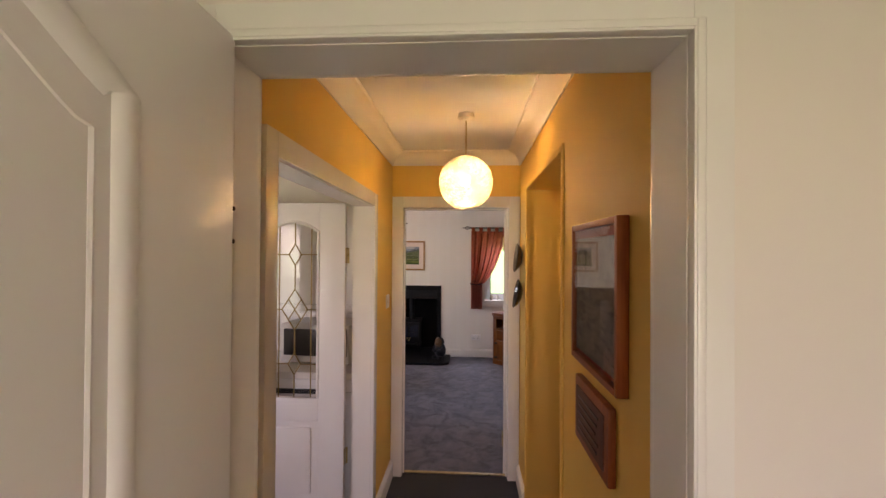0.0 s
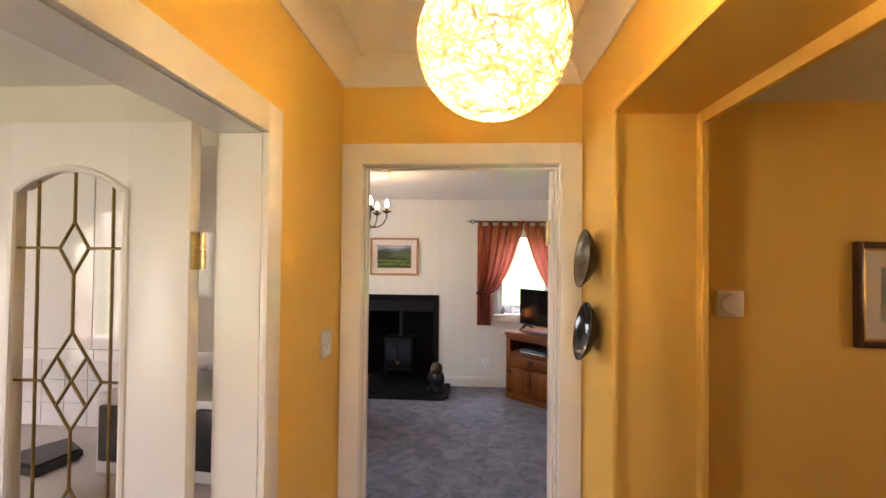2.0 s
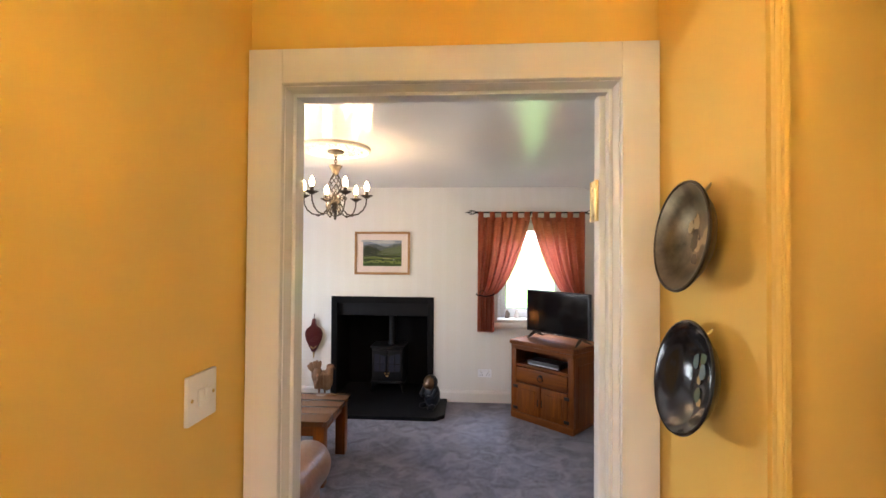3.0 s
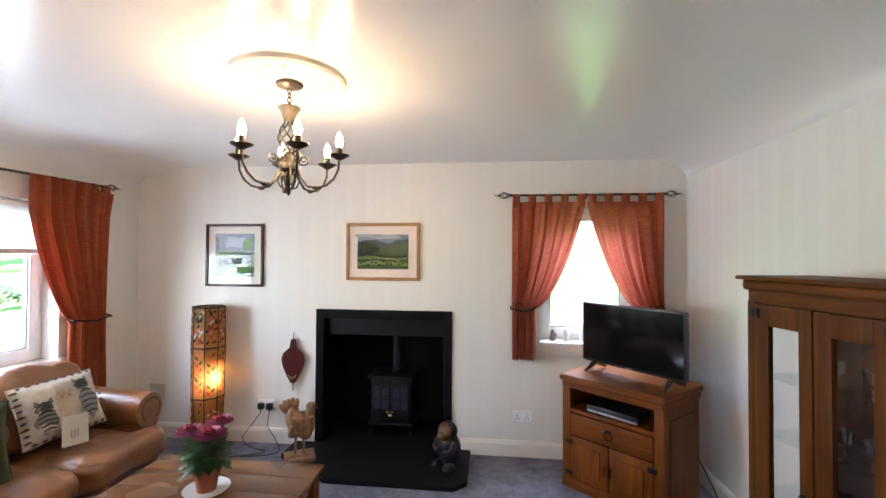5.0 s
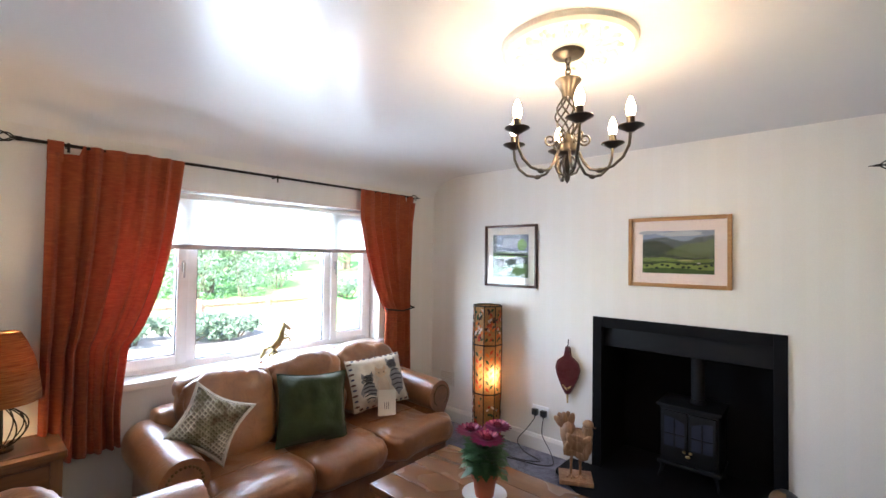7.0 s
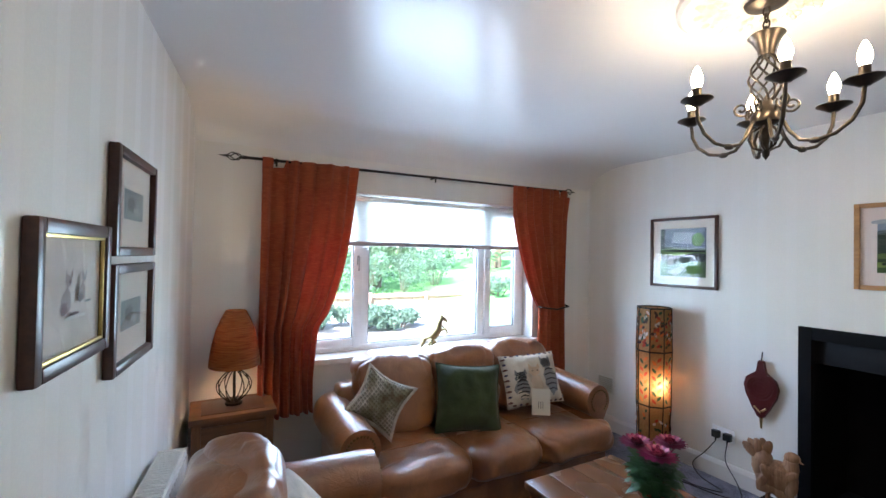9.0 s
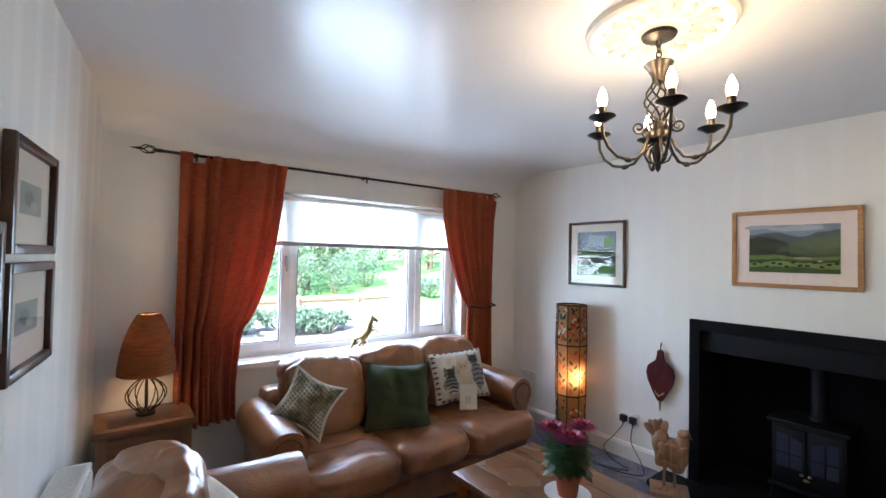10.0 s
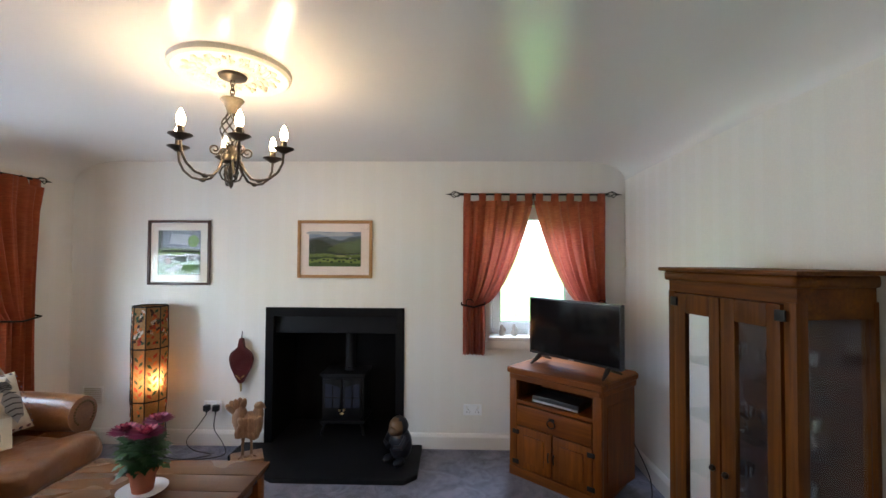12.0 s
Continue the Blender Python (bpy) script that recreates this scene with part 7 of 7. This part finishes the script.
CART += [blob(-0.108, 0.138, 0.010, 0.008, 82, 12), blob(-0.108, 0.046, 0.012, 0.010, 83, 12), blob(-0.108, 0.030, 0.005, 0.010, 84, 10)]
CART += [blob(-0.15 + 0.012 * math.sin(k * 1.7), 0.02 - 0.016 * k, 0.012, 0.007, 90 + k, 10) for k in range(9)]
CART += [blob(-0.10 + 0.018 * math.sin(k * 2.1), 0.0 - 0.013 * k, 0.022, 0.006, 110 + k, 10) for k in range(8)]
for k, line in enumerate(CART):
    bm = bmesh.new()
    bm.faces.new([bm.verts.new((x, -0.0225 - 0.00004 * k, z)) for x, z in line])
    part("map_mark", bm, ink(INK3 if k > 14 else (INK1, INK2)[k % 2]), mp, "", False)
for k in range(16):
    z = 0.155 - 0.0205 * k
    x0 = -0.165 if k < 1 else -0.045
    part("map_line", box(x0, -0.0226, z, 0.165, -0.0221, z + 0.0012), ink(INK3), mp)
gpn = part("glass", box(-0.2, -0.0262, -0.2, 0.2, -0.0248, 0.2), M_GLASS, mp)
gpn.visible_shadow = False
pq = thing("carved_plaque", "dark red-brown carved wooden plaque hung below the map", "plaque", (0.469, 1.115, 1.152), -90)
part("board", box(-0.165, -0.022, -0.10, 0.165, 0, 0.10, 0.006), M_REDWOOD, pq)
part("panel", box(-0.135, -0.026, -0.072, 0.135, -0.021, 0.072, 0.003), wood("dark_carved_panel", (0.06, 0.018, 0.008), (0.15, 0.05, 0.02), 0.5, 2), pq)
for k in range(5):
    part("carved_bar", box(-0.10 + 0.006 * (k % 2), -0.030, 0.045 - 0.024 * k, 0.10 - 0.012 * (k % 3), -0.0255, 0.052 - 0.024 * k, 0.002), M_OAKDARK, pq)


def plate(label, y, z, mats, tilt, marks):
    th = thing("wall_plate", label, "plate", (0.466, y, z), 0, "plates on the hall wall")
    th.scale = (0.9, 0.88, 0.88)
    m = pose(0, 0, 0, 0, -90 + tilt)
    R = 0.108
    part("bowl", moved(lathe([(0.0, 0.012), (0.05, 0.012), (0.085, 0.030), (R, 0.052), (R + 0.001, 0.056), (R - 0.004, 0.056), (0.080, 0.036), (0.05, 0.019), (0.0, 0.018)], 40), m), mats[0], th)
    part("rim", moved(tube([(R * math.cos(a), R * math.sin(a), 0.055) for a in [2 * math.pi * k / 48 for k in range(48)]], 0.0035, 6, None, True), m), mats[1], th)
    r = random.Random(y)
    for k in range(marks):
        bm = bmesh.new()
        a, rr = r.uniform(0, 6.28), r.uniform(0.0, 0.05)
        bm.faces.new([bm.verts.new((rr * math.cos(a) + px, rr * math.sin(a) + pz, 0.0195 + 0.0002 * k)) for px, pz in blob(0, 0, r.uniform(0.008, 0.02), r.uniform(0.006, 0.014), k)])
        part("plate_mark", moved(bm, m), mats[2 + k % (len(mats) - 2)], th, "", False)
    part("hanger", moved(tube([(0.09, 0.0, 0.02), (R + 0.012, 0.0, 0.0)], 0.003, 6), m), M_BRASS, th)
    return th


# flat lighter and darker bronze marks paint the embossing's highlights and shadows
plate("dark bronze wall plate, embossing painted as light and dark marks", 2.79, 1.605, [metal("dark_bronze", (0.13, 0.095, 0.055), 0.4, 0.4), metal("bronze_edge", (0.06, 0.045, 0.03), 0.35), metal("bronze_painted_highlight", (0.24, 0.18, 0.10), 0.4), metal("bronze_painted_shadow", (0.07, 0.05, 0.03), 0.5)], 6, 14)
plate("black lacquer wall bowl with a painted flower", 2.785, 1.36, [glossy_plain("black_lacquer", (0.012, 0.012, 0.014), 0.12), glossy_plain("black_lacquer_rim", (0.01, 0.01, 0.012), 0.15), ink((0.06, 0.09, 0.05), 0.2), ink((0.30, 0.22, 0.10), 0.2), ink((0.10, 0.16, 0.18), 0.2)], 10, 7)

ls = thing("light_switch", "white double light switch on the yellow wall", "light switch", (-0.469, 2.817, 1.30))
part("plate", box(0.0, -0.044, -0.046, 0.009, 0.044, 0.046, 0.003), M_PLASTIC, ls)
for s in (-1, 1):
    part("rocker", moved(box(0.0, s * 0.010 - 0.008, -0.016, 0.006, s * 0.010 + 0.008, 0.016, 0.002), Matrix.Translation((0.008, 0, 0)) @ pose(0, 0, 0, 0, s * 8)), M_PLASTIC, ls)
    part("screw", ball(0.004, (0.009, s * 0.033, 0), (0.5, 1, 1), 8), M_BRASS, ls)
tmo = thing("thermostat", "small white square thermostat with a round dial", "thermostat", (0.877, 2.769, 1.47))
part("case", box(-0.044, -0.024, -0.042, 0.036, 0.0, 0.042, 0.006), M_PLASTIC, tmo)
part("dial", moved(lathe([(0, 0.0), (0.031, 0.0), (0.029, 0.012), (0, 0.013)], 28), pose(-0.004, -0.023, 0, 90)), M_PLASTIC, tmo)
framed("framed_side_print", "dark wood framed print of a pale blue scene", (1.42, 2.769, 1.505), 0, 0.33, 0.335, 0.022, 0.022, M_OAKDARK, M_MOUNT, [((0.30, 0.36, 0.38), FULL), ((0.20, 0.26, 0.28), blob(0.5, 0.45, 0.3, 0.2, 51)), ((0.45, 0.44, 0.38), ridge(0.3, 0.05, 52))], 0.06, M_GILT)
for y, z in ((0.53, 1.708), (0.53, 1.655)):
    nl = part("screw_head", ball(0.004, (-0.283, y, z), (0.5, 1, 1), 8), M_ABRASS)
    tagged(nl, "small brass screw in the painted door lining", "screw", "screws in the lining")

# ---- kitchen ----
M_GLOSSWHITE = glossy_plain("white_gloss_cabinet", (0.80, 0.78, 0.77), 0.08, 0.5, 0.015)
M_WORKTOP = paint("pale_grey_worktop", (0.70, 0.66, 0.62), 0.35, 0.06, 0.03, 30)
for k in range(6):
    x0 = -3.03 + 0.45 * k
    x1 = min(x0 + 0.45, -0.60)
    wu = thing("wall_cabinet", "white gloss kitchen wall cabinet", "kitchen cabinet", ((x0 + x1) / 2, 2.98, 0), 0, "kitchen wall cabinets")
    hw = (x1 - x0) / 2
    part("body", box(-hw + 0.001, -0.262, 1.29, hw - 0.001, 0, 1.972), M_GLOSSWHITE, wu)
    part("door", box(-hw + 0.002, -0.283, 1.286, hw - 0.002, -0.264, 1.972, 0.002), M_GLOSSWHITE, wu)
    part("light_rail", box(-hw + 0.001, -0.275, 1.245, hw - 0.001, -0.255, 1.283, 0.003), M_GLOSSWHITE, wu)
    bu = thing("base_cabinet", "white gloss kitchen base cabinet with a drawer", "kitchen cabinet", ((x0 + x1) / 2, 2.98, 0), 0, "kitchen base cabinets")
    part("body", box(-hw + 0.001, -0.52, 0.10, hw - 0.001, 0, 0.862), M_GLOSSWHITE, bu)
    part("drawer_front", box(-hw + 0.002, -0.541, 0.795, hw - 0.002, -0.522, 0.858, 0.002), M_GLOSSWHITE, bu)
    part("door", box(-hw + 0.002, -0.541, 0.11, hw - 0.002, -0.522, 0.780, 0.002), M_GLOSSWHITE, bu)
    part("plinth", box(-hw + 0.001, -0.47, 0.0, hw - 0.001, -0.45, 0.10), M_GLOSSWHITE, bu)
wt = part("worktop", box(-3.29, 2.42, 0.865, -0.60, 2.982, 0.905, 0.004), M_WORKTOP)
tagged(wt, "long pale grey laminate kitchen worktop", "worktop")
mw = thing("microwave_oven", "silver microwave oven with a dark door on the worktop", "microwave", (-0.885, 2.74, 0.906), -6)
part("case", box(-0.235, -0.15, 0.012, 0.235, 0.15, 0.262, 0.008), glossy_plain("silver_grey_case", (0.62, 0.62, 0.61), 0.3), mw)
part("door", box(-0.205, -0.172, 0.06, 0.12, -0.151, 0.232, 0.008), M_BLACK, mw)
part("control_panel", box(0.134, -0.17, 0.06, 0.225, -0.151, 0.24, 0.004), M_BLACK, mw)
for sx in (-1, 1):
    part("foot", box(sx * 0.2 - 0.015, -0.1, 0, sx * 0.2 + 0.015, 0.1, 0.012), M_BLACK, mw)
tile_me = to_mesh("tile", box(-0.0485, -0.006, -0.046, 0.0485, 0.0, 0.046, 0.002), glossy_plain("white_glazed_tile", (0.74, 0.72, 0.70), 0.15))
splash = structure("wall_splashback", box(-3.29, 2.9785, 0.906, -0.60, 2.984, 1.29), paint("pale_grout", (0.735, 0.715, 0.695), 0.8), "white tiled splashback above the worktop")
for i in range(27):
    for j in range(4):
        ob = new("tile", tile_me)
        ob.parent = splash
        ob.location = (-3.24 + 0.0995 * i, 2.978, 0.954 + 0.0945 * j)
# plain low block in place of a dark small appliance
dk = tagged(part("dark_worktop_block", prism([(-1.50, 2.62), (-1.30, 2.58), (-1.27, 2.72), (-1.40, 2.80)], 0.906, 0.945, None, 0.01), M_BLACK), "low black block drawn for a dark appliance on the worktop", "tray")
ck = thing("cooker_front", "flat dark strip drawn for the black gap in the cooker front", "appliance", (-0.98, 2.436, 0))
# flat black strip on the door fronts, drawn for the dark slot
part("dark_strip", box(-0.30, -0.004, 0.77, 0.30, 0.0, 0.80, 0.001), M_BLACK, ck)
part("grip_rail", box(-0.28, -0.025, 0.74, 0.28, -0.012, 0.752, 0.003), metal("steel_rail", (0.5, 0.5, 0.5), 0.3), ck)
for s in (-1, 1):
    part("rail_post", box(s * 0.26 - 0.006, -0.013, 0.74, s * 0.26 + 0.006, 0.0, 0.752), metal("steel_post", (0.5, 0.5, 0.5), 0.3), ck)


# ---- outside ----
def make_lawn():
    m = Mat("sunlit_grass", (0.08, 0.15, 0.04), 0.9, spec=0.1)
    c = m.ramp(m.noise(3, 6, 0.65), [(0.3, (0.10, 0.25, 0.07)), (0.6, (0.15, 0.32, 0.11)), (0.8, (0.21, 0.37, 0.15))])
    m.colour(m.mix(m.ramp(m.noise(0.35, 4), [(0.45, (0, 0, 0)), (0.7, (0.6, 0.6, 0.6))]), c, (0.19, 0.37, 0.13)))
    m.bump(m.noise(60, 3), 0.6, 0.05)
    return m.m


ground = bmesh.new()
gs = [-3000, -60, -30, -22, -16, -12, -9, -7, -5.5, -4.2, -3.6, 3.5, 60, 3000]
gy = [-3000, -40, -12, -4, 0, 3, 6, 7.4, 9, 12, 18, 40, 3000]


def rise(x, y):
    z = -0.25
    if -60 < x < -8:
        z += 0.035 * (-8 - x)
    if y > 8:
        z += 0.10 * min(y - 8, 25)
    return z


vg = [[ground.verts.new((x, y, rise(x, y) if not (-3.5 < x < 3.4 and -2.3 < y < 7.3) else -0.25)) for y in gy] for x in gs]
for a, b in zip(vg, vg[1:]):
    for i in range(len(gy) - 1):
        ground.faces.new((a[i], b[i], b[i + 1], a[i + 1]))
structure("ground", ground, make_lawn(), "sunlit green lawn round the house", True)
drive = bmesh.new()
dv = [[drive.verts.new((x, y, rise(x, y) + 0.012)) for y in (-4, 0, 3, 6, 7.4, 9)] for x in (-12, -9, -7, -5.5, -4.2, -3.6)]
for a, b in zip(dv, dv[1:]):
    for i in range(5):
        drive.faces.new((a[i], b[i], b[i + 1], a[i + 1]))
bmesh.ops.solidify(drive, geom=drive.faces[:], thickness=0.02)
structure("pavement", drive, paint("pale_gravel", (0.62, 0.60, 0.57), 0.9, 0.15, 0.4, 20), "pale gravel drive outside the window")

def leaf_cloth(name, colour):
    """Thin leaf that lets the sun shine through."""
    m = Mat(name, colour, 0.55, spec=0.3)
    c = m.ramp(m.noise(20, 3), [(0.3, shade(colour, 0.75)), (0.7, shade(colour, 1.25))])
    m.colour(c)
    tl_ = m.node("ShaderNodeBsdfTranslucent")
    mx = m.node("ShaderNodeMixShader")
    mx.inputs[0].default_value = 0.5
    m.link(m.mix(0.6, c, (0.34, 0.46, 0.26)), tl_.inputs[0])
    m.link(m.b.outputs[0], mx.inputs[1])
    m.link(tl_.outputs[0], mx.inputs[2])
    m.link(mx.outputs[0], m.t.nodes["Material Output"].inputs[0])
    return m.m


M_SHRUB = leaf_cloth("bluish_green_shrub_leaf", (0.14, 0.21, 0.17))
M_TREELEAF = leaf_cloth("fresh_green_tree_leaf", (0.13, 0.20, 0.11))
M_BARK = paint("grey_brown_bark", (0.13, 0.10, 0.075), 0.9, 0.3, 0.5, 20)


def leaf_cloud(clumps, count, size, seed):
    r = random.Random(seed)
    vs, fs = [], []
    for _ in range(count):
        cx, cy, cz, rad = r.choice(clumps)
        d = Vector((r.gauss(0, 1), r.gauss(0, 1), r.gauss(0, 1))).normalized() * rad * r.uniform(0.5, 1.05)
        c = Vector((cx, cy, cz)) + d
        u = Vector((r.gauss(0, 1), r.gauss(0, 1), r.gauss(0, 1))).normalized()
        v = u.orthogonal().normalized()
        s = size * r.uniform(0.6, 1.3)
        k = len(vs)
        vs += [tuple(c - u * s), tuple(c + v * s * 0.5), tuple(c + u * s), tuple(c - v * s * 0.5)]
        fs.append((k, k + 1, k + 2, k + 3))
    me = bpy.data.meshes.new("leaves")
    me.from_pydata(vs, [], fs)
    return me


def shrub(place, width, height, seed):
    r = random.Random(seed)
    th = thing("garden_shrub", "leafy bluish-green garden shrub at the edge of the drive", "shrub", place, 0, "garden shrubs")
    cl = [(r.uniform(-width, width) * 0.6, r.uniform(-width, width) * 0.4, height * r.uniform(0.3, 0.8), height * r.uniform(0.25, 0.4)) for _ in range(10)]
    me = leaf_cloud(cl, 1500, 0.05, seed)
    me.materials.append(M_SHRUB)
    ob = new("crown", me)
    ob.parent = th
    tagged(ob, kind="stuff")
    bm = bmesh.new()
    for k in range(6):
        c = cl[k]
        tube([(c[0] * 0.3, c[1] * 0.3, 0), (c[0], c[1], c[2])], [0.02, 0.008], 6, bm)
    part("branches", bm, M_BARK, th)


def tree(place, height, spread, seed, mat=None, leaves=3200):
    r = random.Random(seed)
    th = thing("garden_tree", "tall leafy tree beyond the garden fence", "tree", place, 0, "trees beyond the fence")
    bm = tube([(0, 0, -0.3), (0.05, 0.03, height * 0.3), (0.1, -0.05, height * 0.7)], [0.20, 0.15, 0.05], 10)
    cl = []
    for k in range(13):
        a, f = r.uniform(0, 6.28), r.uniform(0.06, 0.9)
        rr = spread * r.uniform(0.3, 1.0) * (1.1 - 0.5 * f)
        tip = (rr * math.cos(a), rr * math.sin(a), height * f + 0.4)
        tube([(0.05, 0, height * f * 0.65), ((tip[0]) * 0.5, tip[1] * 0.5, height * f * 0.9), tip], [0.06, 0.035, 0.012], 6, bm)
        cl.append((*tip, spread * r.uniform(0.22, 0.42)))
    part("trunk", bm, M_BARK, th)
    me = leaf_cloud(cl, leaves, 0.11, seed + 50)
    me.materials.append(mat or M_TREELEAF)
    ob = new("crown", me)
    ob.parent = th
    tagged(ob, kind="stuff")


for k, (x, y, w_, h_) in enumerate(((-9.7, 5.7, 0.8, 0.55), (-9.7, 6.6, 0.9, 0.6), (-9.5, 7.5, 0.8, 0.5), (-11.5, 11.8, 1.0, 0.6), (-14.2, 8.2, 1.3, 1.7), (-14.6, 9.8, 1.2, 1.5), (-15.2, 11.4, 1.1, 1.8), (-14.5, 6.4, 1.2, 1.6))):
    shrub((x, y, rise(x, y)), w_, h_, k + 1)
for k, (x, y, h_, s_) in enumerate(((-16.5, 9.5, 4.5, 2.2), (-16, 5.5, 4.0, 2.0), (-19, 8.0, 6.0, 2.6), (-21, 12.5, 7.0, 3.0), (-18, 16.5, 5.5, 2.4), (-23, 4.5, 7.5, 3.0), (-24, 20, 8, 3.2), (-17, 2.0, 6, 2.4), (-26, 10, 9, 3.4), (-22, 25, 7, 3.0))):
    tree((x, y, rise(x, y)), h_, s_, 100 + k)

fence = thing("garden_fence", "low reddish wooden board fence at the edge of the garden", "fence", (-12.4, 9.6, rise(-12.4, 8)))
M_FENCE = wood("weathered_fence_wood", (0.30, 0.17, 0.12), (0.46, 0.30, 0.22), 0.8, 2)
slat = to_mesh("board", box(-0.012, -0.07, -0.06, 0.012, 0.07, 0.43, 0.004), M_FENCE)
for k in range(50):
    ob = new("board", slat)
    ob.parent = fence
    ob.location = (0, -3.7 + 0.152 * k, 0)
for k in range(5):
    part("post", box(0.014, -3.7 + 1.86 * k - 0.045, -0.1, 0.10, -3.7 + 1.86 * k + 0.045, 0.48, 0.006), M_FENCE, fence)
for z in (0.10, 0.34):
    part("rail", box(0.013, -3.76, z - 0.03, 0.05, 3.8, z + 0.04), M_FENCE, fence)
